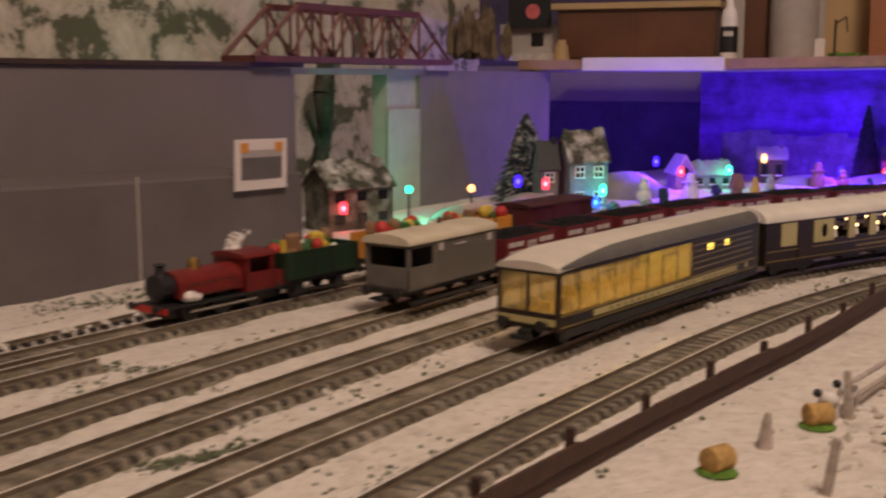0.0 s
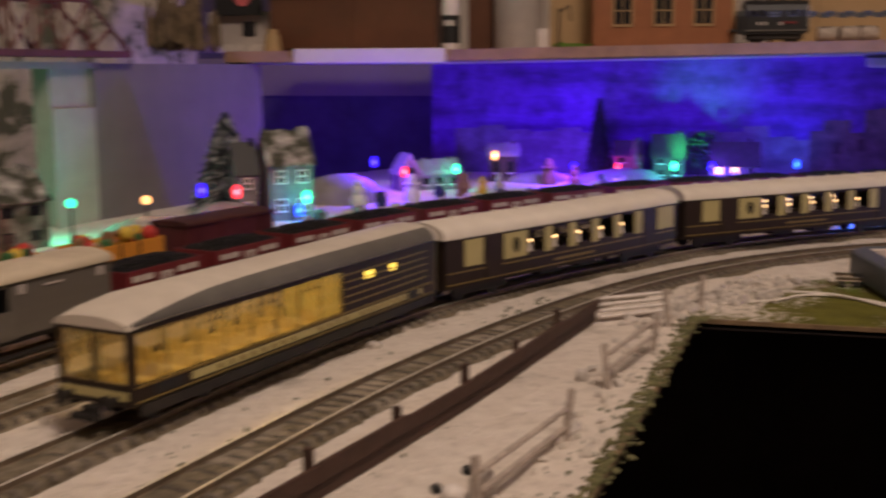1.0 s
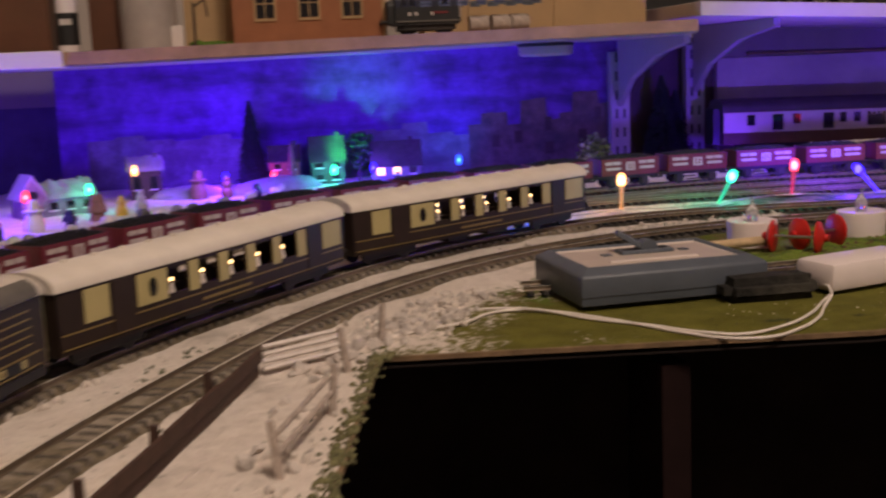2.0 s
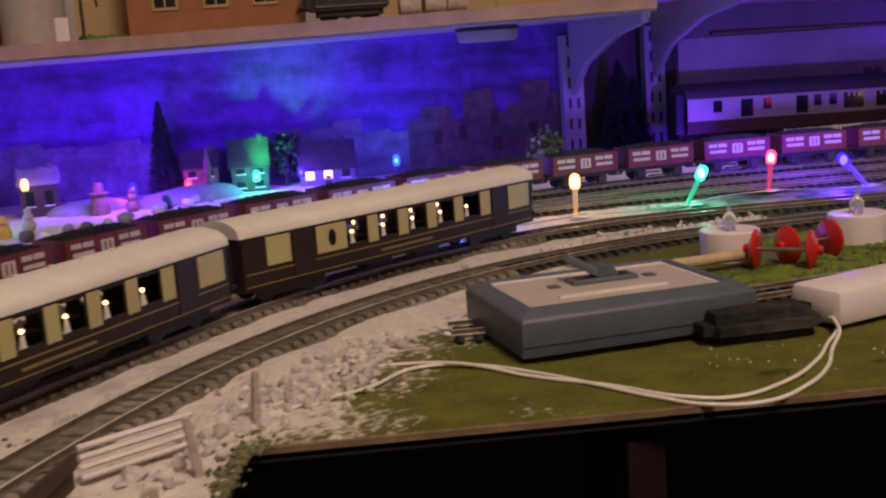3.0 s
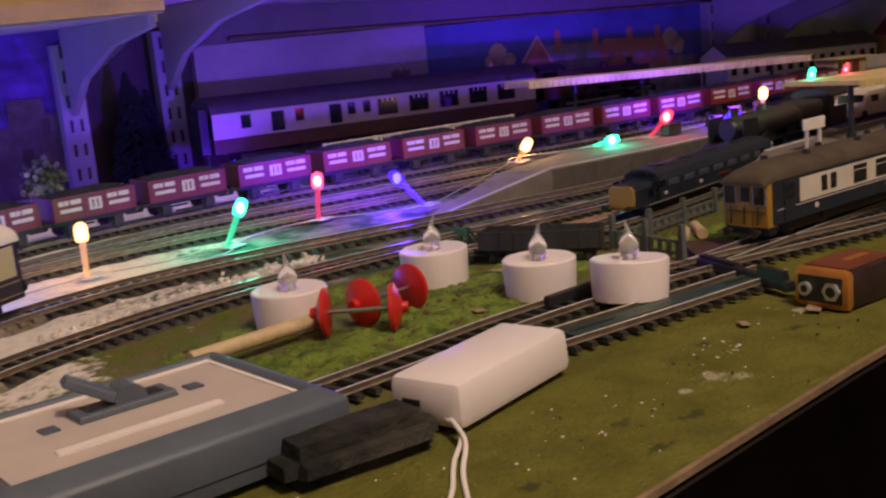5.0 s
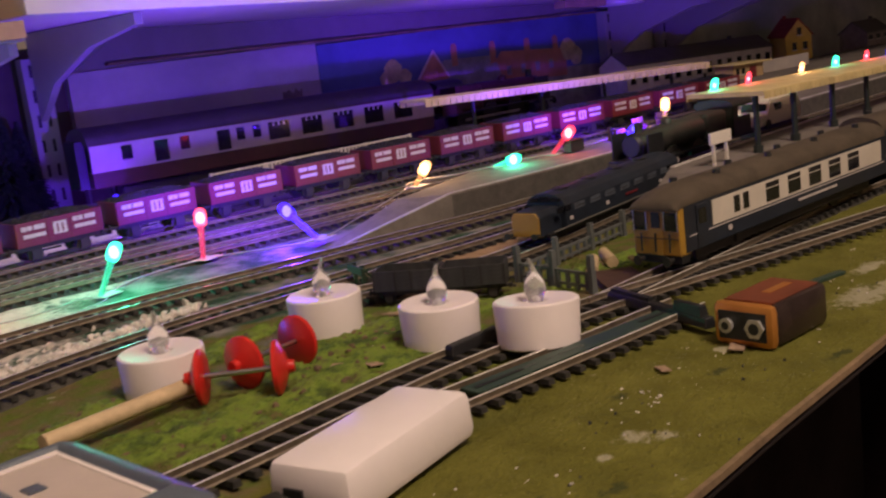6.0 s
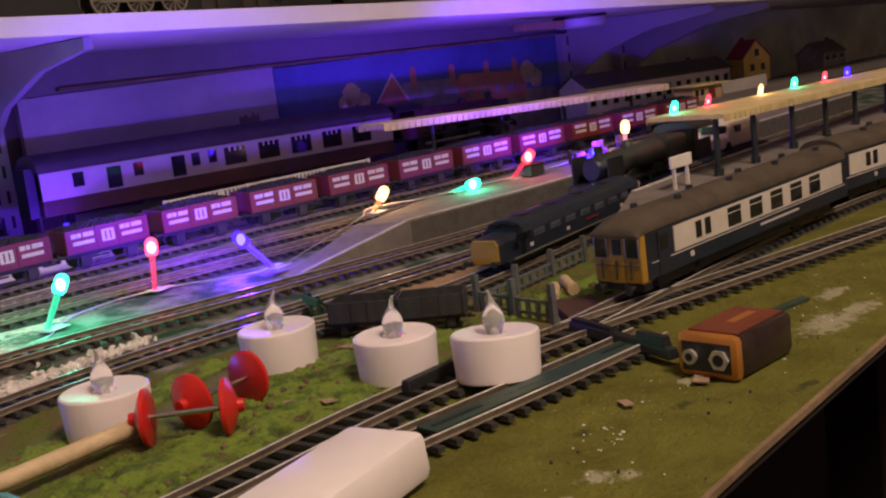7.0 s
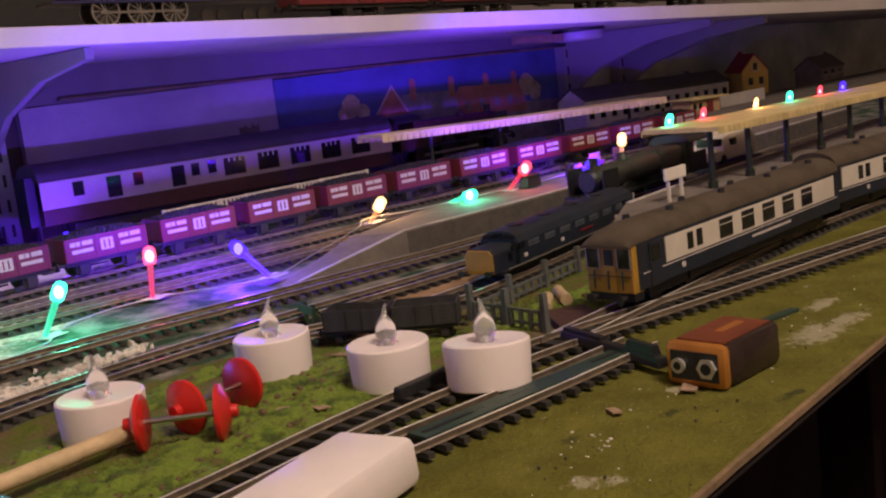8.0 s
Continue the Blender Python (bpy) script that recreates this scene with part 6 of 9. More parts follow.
def picket(x0, y0, x1, y1, height, n, material, label, posts=3):
    d = Vector((x1 - x0, y1 - y0, 0))
    f = thing("lineside_fence", label, "fence", pose(x0, y0, 0, 0, 0, math.degrees(math.atan2(d.y, d.x))))
    L = d.length
    for k in range(posts):
        x = L * k / (posts - 1)
        part("post", boxes((x - 0.0016, x + 0.0016, -0.0016, 0.0016, 0, height * 1.85, 0.0002)), material, f)
    for z in (0.32, 0.92):
        part("rail", boxes((0, L, -0.0006, 0.0006, height * z - 0.0007, height * z + 0.0007)), material, f)
    for i in range(n):
        x = L * (i + 0.5) / n
        part("pale", boxes((x - 0.0009, x + 0.0009, -0.0009, 0.0009, 0.001, height)), material, f)
    return f


picket(0.897, 0.740, 1.005, 0.722, 0.0085, 14, M_FGREY, "grey picket fence beside the diesel siding", 4)
picket(0.897, 0.740, 0.876, 0.690, 0.0105, 8, M_FGREY, "grey picket fence across the end of the yard", 3)
for x, y, r in ((0.921, 0.708, 20), (0.938, 0.706, 32)):
    single("log", tubes(((-0.013, 0, 0.0032), (0.013, 0, 0.0032), 0.0032, 0.0030), seg=14), M_WOOD, "short cut log lying on the grass", "log", pose(x, y, 0, 0, 0, r), "cut logs", smooth=True)
single("wooden_crossing", boxes((-0.020, 0.020, -0.011, 0.011, 0, 0.0035)), M_FENCE, "brown timber crossing panel beside the turnout", "crossing", pose(0.895, 0.683, 0.0, 0, 0, 35), bevel=0.0003)

# ---- the snowy corner ----
FENCE = Line([(-0.02, 0.285), (0.036, 0.360), (0.075, 0.412), (0.131, 0.482), (0.200, 0.568), (0.25, 0.636), (0.301, 0.706)])


def brown_fence():
    f = thing("timber_fence", "dark brown close-boarded timber fence along the snowy field", "fence")
    n = int(FENCE.length / 0.056)
    for i in range(n):
        a, b = FENCE.at(i * FENCE.length / n), FENCE.at((i + 1) * FENCE.length / n)
        d = b - a
        m = pose(a.x, a.y, 0, 0, 0, math.degrees(math.atan2(d.y, d.x)))
        for k, (z0, z1, y) in enumerate(((0.0005, 0.0062, 0.0010), (0.0070, 0.0130 + 0.0006 * math.sin(i * 2.1), -0.0006))):
            bm = boxes((0.0, d.length, y - 0.0009, y + 0.0009, z0, z1))
            part("board", bm, M_FENCE, f, bevel=0.0002).matrix_local = m
        bm = boxes((-0.0016, 0.0016, 0.0020, 0.0050, -0.001, 0.0172 + 0.0015 * math.sin(i * 3.3), 0.0002))
        part("post", bm, M_FENCE, f).matrix_local = m


brown_fence()


def wire_fence():
    pts = [(0.133, 0.362), (0.172, 0.447), (0.222, 0.515), (0.262, 0.578), (0.306, 0.634), (0.338, 0.690), (0.373, 0.726)]
    f = thing("post_and_rail_fence", "frosted post and rail fence along the edge of the board", "fence")
    for i, (x, y) in enumerate(pts):
        bm = boxes((-0.0016, 0.0016, -0.0016, 0.0016, -0.001, 0.0205, 0.0003))
        part("post", bm, M_POST, f, bevel=0.0004).matrix_local = pose(x, y, 0, 6 * (-1) ** i, 4, 50 + 7 * i)
    for i in (1, 3):
        a, b = pts[i], pts[i + 1]
        for z in (0.009, 0.016):
            part("rail", tubes(((*a, z), (*b, z - 0.004 * (i == 1)), 0.0011), seg=6), M_POST, f)
    for k in range(4):
        part("gate_bar", tubes(((0.303, 0.706, 0.003 + 0.0035 * k), (0.345, 0.715, 0.003 + 0.0035 * k), 0.0012), seg=6), M_SNOWC, f)


wire_fence()
for x, y, r in ((0.101, 0.383, 35), (0.155, 0.436, 10)):
    b = thing("hay_bale", "round yellow hay bale on a green tuft in the snow", "hay bale", pose(x, y, 0.0008, 0, 0, r) @ Matrix.Scale(0.68, 4), "hay bales")
    part("bale", tubes(((-0.0075, 0, 0.0072), (0.0075, 0, 0.0072), 0.0070), seg=22), M_HAY, b, smooth=True, bevel=0.0006)
    bm = bmesh.new()
    bm_ball(bm, (0, 0, 0), 0.0112, 2, 0.22)
    part("grass_base", bm, M_GREENBASE, b, smooth=True)
for x, y in ((0.163, 0.447), (0.176, 0.461)):
    s = thing("toy_sheep", "small white toy sheep with a black head in the snow", "toy animal", pose(x, y, 0, 0, 0, 200), "toy sheep")
    bm = bmesh.new()
    bm_ball(bm, (0, 0, 0.0090), 0.0042, 2, 0.8)
    for dx in (-0.003, 0.003):
        for dy in (-0.002, 0.002):
            bm_tube(bm, (dx, dy, 0), (dx, dy, 0.008), 0.0008, seg=6)
    part("body", bm, M_SNOWC, s, smooth=True)
    bm = bmesh.new()
    bm_ball(bm, (0.0058, 0, 0.0120), 0.0019, 2)
    part("head", bm, M_BLACK, s, smooth=True)
bm = bmesh.new()
bm_tube(bm, (0, 0, 0), (0.001, 0, 0.014), 0.0032, 0.0012, seg=10)
bm_tube(bm, (0, 0.002, 0.002), (0.004, 0.004, 0.006), 0.0014, seg=8)
single("toy_figure", bm, M_POST, "small pale plastic shape standing in the snow", "toy", pose(0.126, 0.411, 0))
tb = thing("tape_dispenser", "clear plastic box with an orange label lying in the snow", "plastic box", pose(0.468, 0.993, 0.001, 0, 0, 36))
part("case", boxes((-0.047, 0.047, -0.0125, 0.0125, 0, 0.014)), mat("cloudy_plastic", (0.42, 0.40, 0.44), 0.25, 0, 0.1, 30), tb, bevel=0.002, smooth=True)
part("label", boxes((-0.026, 0.026, -0.0129, -0.0122, 0.0025, 0.0095)), M_ORANGE, tb, "orange label")
part("label_bar", boxes((-0.022, 0.010, -0.0131, -0.0126, 0.0050, 0.0062)), M_LETTER, tb)


def lumps(bm, rng, p, n, spread, r0, r1):
    for _ in range(n):
        r = rng.uniform(r0, r1)
        q = (p[0] + rng.gauss(0, spread), p[1] + rng.gauss(0, spread), r * 0.35)
        k = len(bm.verts)
        bmesh.ops.create_icosphere(bm, subdivisions=1, radius=r, matrix=Matrix.Translation(q) @ Euler((rng.random() * 3, rng.random() * 3, 0)).to_matrix().to_4x4() @ Matrix.Diagonal((1, rng.uniform(0.5, 1), rng.uniform(0.4, 0.8), 1)))
        bm.verts.ensure_lookup_table()
        for v in bm.verts[k:]:
            v.co += Vector((rng.uniform(-1, 1), rng.uniform(-1, 1), rng.uniform(-1, 1))) * r * 0.22


rng = random.Random(5)
for x, y in ((0.583, 1.022), (0.598, 1.030), (0.610, 1.022)):
    bm = bmesh.new()
    lumps(bm, rng, (0, 0), 1, 0.0, 0.011, 0.014)
    for v in bm.verts:
        v.co.z += 0.004
    single("white_rock", bm, M_SNOWC, "broken white plaster lump beside the track", "rock", pose(x, y, 0, 0, 0, rng.uniform(0, 90)), "plaster lumps")


def scatter(name, label, material, spots, seed, r0, r1, flat=1.0):
    rng2 = random.Random(seed)
    bm = bmesh.new()
    for (x0, y0, x1, y1, n, spread) in spots:
        for i in range(n):
            t = rng2.random()
            lumps(bm, rng2, (x0 + (x1 - x0) * t, y0 + (y1 - y0) * t), 1, spread, r0, r1)
    for v in bm.verts:
        v.co.z *= flat
    me = mesh_of(name, bm, material)
    if flat < 1:
        for p in me.polygons:
            p.use_smooth = True
    tagged(new(name, me), label, name.replace("_", " "), kind="stuff")


scatter("snow_clumps", "lumps of artificial snow along the board edge and tracks", M_SNOWF, [(0.145, 0.385, 0.335, 0.70, 60, 0.006), (0.36, 0.735, 0.43, 0.75, 80, 0.011), (0.38, 0.76, 0.48, 0.80, 70, 0.012), (0.25, 0.755, 0.60, 0.93, 60, 0.004), (0.05, 0.58, 0.25, 0.76, 60, 0.006), (-0.08, 0.47, 0.05, 0.63, 40, 0.01), (0.70, 0.93, 0.83, 0.915, 60, 0.008), (0.74, 0.915, 0.835, 0.909, 260, 0.0035), (0.66, 0.925, 0.76, 0.916, 160, 0.004)], 7, 0.0010, 0.0032)
scatter("stone_clumps", "grey frosted stones at the corner of the board", M_ROCK, [(0.32, 0.69, 0.37, 0.735, 30, 0.006), (0.37, 0.740, 0.44, 0.755, 35, 0.011), (0.225, 0.53, 0.315, 0.68, 15, 0.006), (0.36, 0.740, 0.47, 0.80, 40, 0.012)], 9, 0.0014, 0.0048)
scatter("snow_clumps", "snow heaped between the sleepers of the half-buried track", M_SNOWC, [(-0.30, 0.46, -0.182, 0.640, 130, 0.004), (-0.30, 0.475, -0.192, 0.645, 90, 0.010)], 61, 0.0010, 0.0030)
M_FLOCK = mat("dull_flock", (0.115, 0.125, 0.070), 0.95, 0, 0.6, 300, 1.0, 900)
M_SCRUB = mat("edge_scrub", (0.15, 0.145, 0.065), 0.95, 0, 0.7, 240, 1.0, 800, dirt=(0.11, 0.08, 0.04), dirt_amount=0.6)
scatter("edge_scrub", "rough dark scrub along the raw edge of the snowy board", M_SCRUB, [(0.180, 0.405, 0.356, 0.699, 620, 0.0026), (0.352, 0.699, 0.375, 0.702, 40, 0.003)], 57, 0.0007, 0.0023, 0.7)
scatter("green_flock", "tufts of dull green flock sticking out of the snow", M_FLOCK, [(-0.103, 0.389, -0.056, 0.421, 260, 0.0026), (-0.235, 0.60, -0.165, 0.712, 260, 0.006), (-0.238, 0.66, -0.170, 0.735, 200, 0.008), (-0.250, 0.575, -0.190, 0.660, 160, 0.004), (-0.165, 0.535, -0.118, 0.520, 120, 0.006), (-0.19, 0.50, -0.13, 0.470, 70, 0.006), (-0.22, 0.53, -0.16, 0.60, 90, 0.005), (-0.110, 0.385, -0.072, 0.415, 90, 0.0030), (-0.13, 0.475, -0.10, 0.50, 40, 0.005), (-0.235, 0.565, -0.18, 0.675, 70, 0.006), (-0.255, 0.675, -0.19, 0.74, 50, 0.006), (-0.18, 0.47, 0.12, 0.86, 220, 0.010), (-0.05, 0.34, 0.30, 0.78, 220, 0.009), (-0.10, 0.40, 0.20, 0.76, 180, 0.012), (0.02, 0.33, 0.27, 0.69, 80, 0.006), (0.160, 0.395, 0.340, 0.690, 50, 0.0035), (0.35, 0.705, 0.37, 0.715, 10, 0.004), (-0.11, 0.44, -0.07, 0.50, 12, 0.003), (-0.20, 0.55, -0.12, 0.68, 16, 0.006), (0.03, 0.50, 0.20, 0.69, 10, 0.008), (-0.18, 0.47, -0.10, 0.58, 14, 0.008)], 13, 0.0004, 0.0014)


def blades(name, label, material, zones, seed, h0, h1):
    rng2 = random.Random(seed)
    verts, faces = [], []
    for (x, y, sx, sy, n) in zones:
        for _ in range(n * 2):
            px, py = x + rng2.gauss(0, sx), y + rng2.gauss(0, sy)
            h, w, a = rng2.uniform(h0, h1), rng2.uniform(0.00014, 0.00030), rng2.uniform(0, 6.3)
            lx, ly = rng2.gauss(0, h * 0.6), rng2.gauss(0, h * 0.6)
            k = len(verts)
            verts += [(px - w * math.cos(a), py - w * math.sin(a), 0), (px + w * math.cos(a), py + w * math.sin(a), 0), (px + lx, py + ly, h)]
            faces.append((k, k + 1, k + 2))
    me = bpy.data.meshes.new(name)
    me.from_pydata(verts, [], faces)
    me.materials.append(material)
    tagged(new(name, me), label, "grass", kind="stuff")


blades("grass", "short bright green turf round the tea lights", M_GRASS, [(0.69, 0.775, 0.02, 0.012, 2500), (0.745, 0.755, 0.025, 0.015, 4500), (0.775, 0.77, 0.03, 0.015, 4500), (0.83, 0.755, 0.02, 0.012, 2200), (0.65, 0.765, 0.02, 0.012, 1500), (0.735, 0.83, 0.03, 0.006, 1200), (0.92, 0.715, 0.02, 0.012, 1500), (0.66, 0.83, 0.015, 0.006, 500)], 21, 0.0005, 0.0013)


def moss_material():
    m = mat("moss", (0.1, 0.1, 0.1), 0.95, 0, 0.5, 190, 1.0, 900)
    nt = m.node_tree
    tc = nt.nodes["Texture Coordinate"]
    n = nt.nodes.new("ShaderNodeTexNoise")
    n.inputs["Scale"].default_value, n.inputs["Detail"].default_value, n.inputs["Roughness"].default_value = 44, 10, 0.76
    nt.links.new(tc.outputs["Object"], n.inputs["Vector"])
    r = nt.nodes.new("ShaderNodeValToRGB")
    e = r.color_ramp.elements
    e[0].position, e[0].color = 0.36, (0.022, 0.034, 0.006, 1)
    e[1].position, e[1].color = 0.66, (0.105, 0.062, 0.030, 1)
    for p, c in ((0.45, (0.070, 0.110, 0.010, 1)), (0.52, (0.150, 0.215, 0.020, 1)), (0.58, (0.120, 0.150, 0.022, 1)), (0.62, (0.070, 0.052, 0.020, 1))):
        r.color_ramp.elements.new(p).color = c
    nt.links.new(n.outputs["Fac"], r.inputs[0])
    nt.links.new(r.outputs[0], nt.nodes["Principled BSDF"].inputs["Base Color"])
    return m


M_MOSS = moss_material()
M_EARTH = mat("bare_earth", (0.13, 0.085, 0.045), 0.95, 0, 0.5, 160, 1.0, 700)
MOSS_AREA = [(0.66, 0.775, 0.70, 0.760, 40, 0.010), (0.72, 0.755, 0.80, 0.745, 80, 0.012), (0.76, 0.775, 0.83, 0.765, 60, 0.010), (0.83, 0.76, 0.86, 0.745, 30, 0.008), (0.90, 0.715, 0.95, 0.70, 25, 0.008), (0.66, 0.83, 0.80, 0.835, 35, 0.004)]
def moss_sheet(step=0.0011):
    """One low, lumpy blanket of moss that sinks into the board where it thins out."""
    x0, y0, x1, y1 = 0.63, 0.675, 0.985, 0.85
    nx, ny = int((x1 - x0) / step), int((y1 - y0) / step)
    height = {}
    for i in range(nx + 1):
        for j in range(ny + 1):
            p = Vector((x0 + i * step, y0 + j * step, 0))
            near = 9.0
            for a, b, c, d, n, s in MOSS_AREA:
                A, B = Vector((a, b, 0)), Vector((c, d, 0))
                t = min(1, max(0, (p - A).dot(B - A) / (B - A).length_squared))
                near = min(near, (p - A - (B - A) * t).length / (s * 2.2))
            if near > 1.35:
                continue
            big = noise.noise(p * 95)
            z = 0.0020 * (1.0 - near) + 0.0020 * big + 0.0014 * noise.noise(p * 300) + 0.0005 * noise.noise(p * 900)
            height[i, j] = min(0.0042, z)
    verts, ids, faces = [], {}, []
    for (i, j), z in height.items():
        quad = ((i, j), (i + 1, j), (i + 1, j + 1), (i, j + 1))
        if all(q in height for q in quad) and max(height[q] for q in quad) > -0.0004:
            for q in quad:
                if q not in ids:
                    ids[q] = len(verts)
                    verts.append((x0 + q[0] * step, y0 + q[1] * step, height[q]))
            faces.append([ids[q] for q in quad])
    me = bpy.data.meshes.new("moss")
    me.from_pydata(verts, [], faces)
    me.materials.append(M_MOSS)
    for p in me.polygons:
        p.use_smooth = True
    tagged(new("moss", me), "low mounds of bright green moss round the tea lights", "moss", kind="stuff")


moss_sheet()
scatter("earth_clumps", "brown crumbs of earth between the moss", M_EARTH, [(a, b, c, d, n // 2, s) for a, b, c, d, n, s in MOSS_AREA], 92, 0.0008, 0.0026, 0.9)
rng = random.Random(31)
bm = bmesh.new()
for _ in range(60):
    x = rng.uniform(0.50, 1.0)
    lim = 0.645 - (x - 0.5) * 0.12 if x < 0.7 else 0.60 - (x - 0.7) * 0.16
    lumps(bm, rng, (x, lim + rng.uniform(-0.03, 0.03)), 1, 0.0, 0.0003, 0.0009)
tagged(new("dark_crumbs", mesh_of("dark_crumbs", bm, M_COAL)), "dark crumbs scattered on the green board", "crumbs", kind="stuff")
scatter("pale_flecks", "pale flecks of plaster lying on the green scatter", M_SNOWF, [(0.66, 0.78, 0.86, 0.745, 26, 0.012), (0.55, 0.65, 0.98, 0.565, 60, 0.014), (0.55, 0.66, 0.70, 0.62, 24, 0.010), (0.736, 0.613, 0.751, 0.626, 16, 0.004)], 71, 0.0003, 0.0010, 0.6)
for x, y, a, sx, sy in ((0.753, 0.757, 30, 0.004, 0.0025), (0.860, 0.785, 20, 0.008, 0.005), (0.758, 0.742, 60, 0.0045, 0.003), (0.800, 0.600, 10, 0.006, 0.003), (0.770, 0.620, 40, 0.004, 0.002), (0.83, 0.775, 75, 0.006, 0.004)):
    single("torn_paper", boxes((-sx, sx, -sy, sy, 0, 0.0005)), M_LITTER, "torn scrap of brown leaf on the scatter", "scrap", pose(x, y, 0.0012, 5, 4, a), "paper scraps")


# ---- station ----
M_STATION = mat("station_render", (0.82, 0.78, 0.74), 0.8, 0, 0.12, 60)
M_EDGE = mat("edge_white", (0.50, 0.46, 0.43), 0.8, 0, 0.25, 150, 0.3, 600, dirt=(0.25, 0.22, 0.19), dirt_amount=0.6)


def slab(name, pts, z0, z1, material, label, category, kind="", top=None):
    bm = bmesh.new()
    a = [bm.verts.new((x, y, z0)) for x, y in pts]
    b = [bm.verts.new((x, y, z1)) for x, y in pts]
    n = len(pts)
    for i in range(n):
        j = (i + 1) % n
        bm.faces.new((a[i], a[j], b[j], b[i]))
    bm.faces.new(a[::-1])
    bm.faces.new(b)
    ob = single(name, bm, material, label, category, kind=kind)
    if top:
        bm = bmesh.new()
        bm_plate(bm, [(x, y, z1 + 0.0002) for x, y in pts], (0, 0, 0.0010))
        part("surface", bm, top, ob, "pale grey platform surface")
    return ob


slab("platform_1", [(1.045, 0.905), (1.062, 0.869), (1.16, 0.832), (1.30, 0.790), (1.75, 0.67), (1.78, 0.725), (1.32, 0.862), (1.18, 0.905)], 0.0, 0.0175, M_PLATSIDE, "station island platform with a grey top and dark brick face", "platform", "structure", M_PLATTOP)
bm = bmesh.new()
r = [(0.972, 0.917, 0.001), (0.978, 0.905, 0.001), (1.062, 0.869, 0.0187), (1.045, 0.905, 0.0187)]
v = [bm.verts.new(p) for p in r] + [bm.verts.new((p[0], p[1], 0)) for p in r]
for f in ((0, 1, 2, 3), (4, 5, 1, 0), (5, 6, 2, 1), (6, 7, 3, 2), (7, 4, 0, 3), (7, 6, 5, 4)):
    bm.faces.new([v[i] for i in f])
single("platform_ramp", bm, M_PLATTOP, "ramp at the end of the island platform", "platform", kind="structure")
slab("platform_2", [(0.995, 0.700), (1.005, 0.668), (1.20, 0.622), (1.60, 0.52), (1.62, 0.60), (1.22, 0.698), (1.10, 0.722)], 0.0, 0.0235, M_PLATSIDE, "second station platform behind the blue and white train", "platform", "structure", M_PLATTOP)
slab("platform_3", [tuple((uW * s + nW * c)[:2]) for s, c in ((0.60, 1.475), (0.62, 1.435), (2.2, 1.435), (2.2, 1.555), (0.62, 1.555))], 0.0, 0.0145, M_PLATSIDE, "back platform along the goods line", "platform", "structure", M_PLATTOP)
for pl, pts, z in (("platform_1", ((0.978, 0.905, 0.0018), (1.062, 0.869, 0.0188), (1.16, 0.832, 0.0188), (1.30, 0.790, 0.0188), (1.75, 0.67, 0.0188)), 0), ("platform_2", ((1.10, 0.722, 0.0248), (1.22, 0.698, 0.0248), (1.62, 0.60, 0.0248)), 1)):
    for p, q in zip(pts, pts[1:]):
        p, q = Vector(p), Vector(q)
        d = (q - p).normalized()
        n = Vector((-d.y, d.x, 0)) * (0.0032 if z == 0 else -0.0032)
        bm = bmesh.new()
        bm_plate(bm, (p, q, q + n, p + n), (0, 0, 0.0007))
        part("edge_strip", bm, M_EDGE, bpy.data.objects[pl], "worn white edging of the platform")
slab("sand_patch", [(0.93, 0.80), (0.99, 0.765), (1.10, 0.757), (1.24, 0.735), (1.24, 0.748), (1.10, 0.790), (1.0, 0.828), (0.95, 0.838)], -0.001, 0.0012, M_SAND, "brown sand between the lines", "sand", "structure")


def canopy(name, line, depth, z_of, label, posts, drop=0.0045):
    """A station canopy on posts along a line of the plan."""
    c = thing(name, label, "canopy")
    for i in range(len(line) - 1):
        a, b = Vector(line[i]), Vector(line[i + 1])
        d = (b - a).normalized()
        q = Vector((-d.y, d.x)) * depth / 2
        za, zb = z_of(i), z_of(i + 1)
        bm = bmesh.new()
        lo = [(a - q, za), (b - q, zb), (b + q, zb), (a + q, za)]
        v = [bm.verts.new((p.x, p.y, z)) for p, z in lo] + [bm.verts.new((p.x, p.y, z + 0.003)) for p, z in lo]
        for f in ((0, 1, 2, 3), (4, 5, 6, 7), (0, 1, 5, 4), (1, 2, 6, 5), (2, 3, 7, 6), (3, 0, 4, 7)):
            bm.faces.new([v[k] for k in f])
        part("roof", bm, M_CANOPY, c, "cream roof panel")
        for side in (-1, 1):
            n = 26
            for k in range(n):
                bm = bmesh.new()
                p0, p1 = a.lerp(b, k / n) + q * side, a.lerp(b, (k + 0.86) / n) + q * side
                z0, z1 = za + (zb - za) * k / n, za + (zb - za) * (k + 1) / n
                o = q.normalized() * 0.0006 * side
                vs = [bm.verts.new((p.x + e.x, p.y + e.y, z)) for e in (Vector((0, 0)), o) for p, z in ((p0, z0 - drop), (p1, z1 - drop), (p1, z1 + 0.002), (p0, z0 + 0.002))]
                for f in ((0, 1, 2, 3), (7, 6, 5, 4), (0, 4, 5, 1), (1, 5, 6, 2), (2, 6, 7, 3), (3, 7, 4, 0)):
                    bm.faces.new([vs[k2] for k2 in f])
                part("valance_board", bm, M_CANOPY, c)
    for (x, y, z0, z1) in posts:
        p = part("post", tubes(((x, y, z0), (x, y, z1), 0.0021), seg=10), M_IRON, c, "dark iron post")
        part("post_base", tubes(((x, y, z0), (x, y, z0 + 0.005), 0.0034), seg=10), M_IRON, p)
    return c


def roof_z(x):
    return 0.0640 - 0.0265 * (x - 1.136)


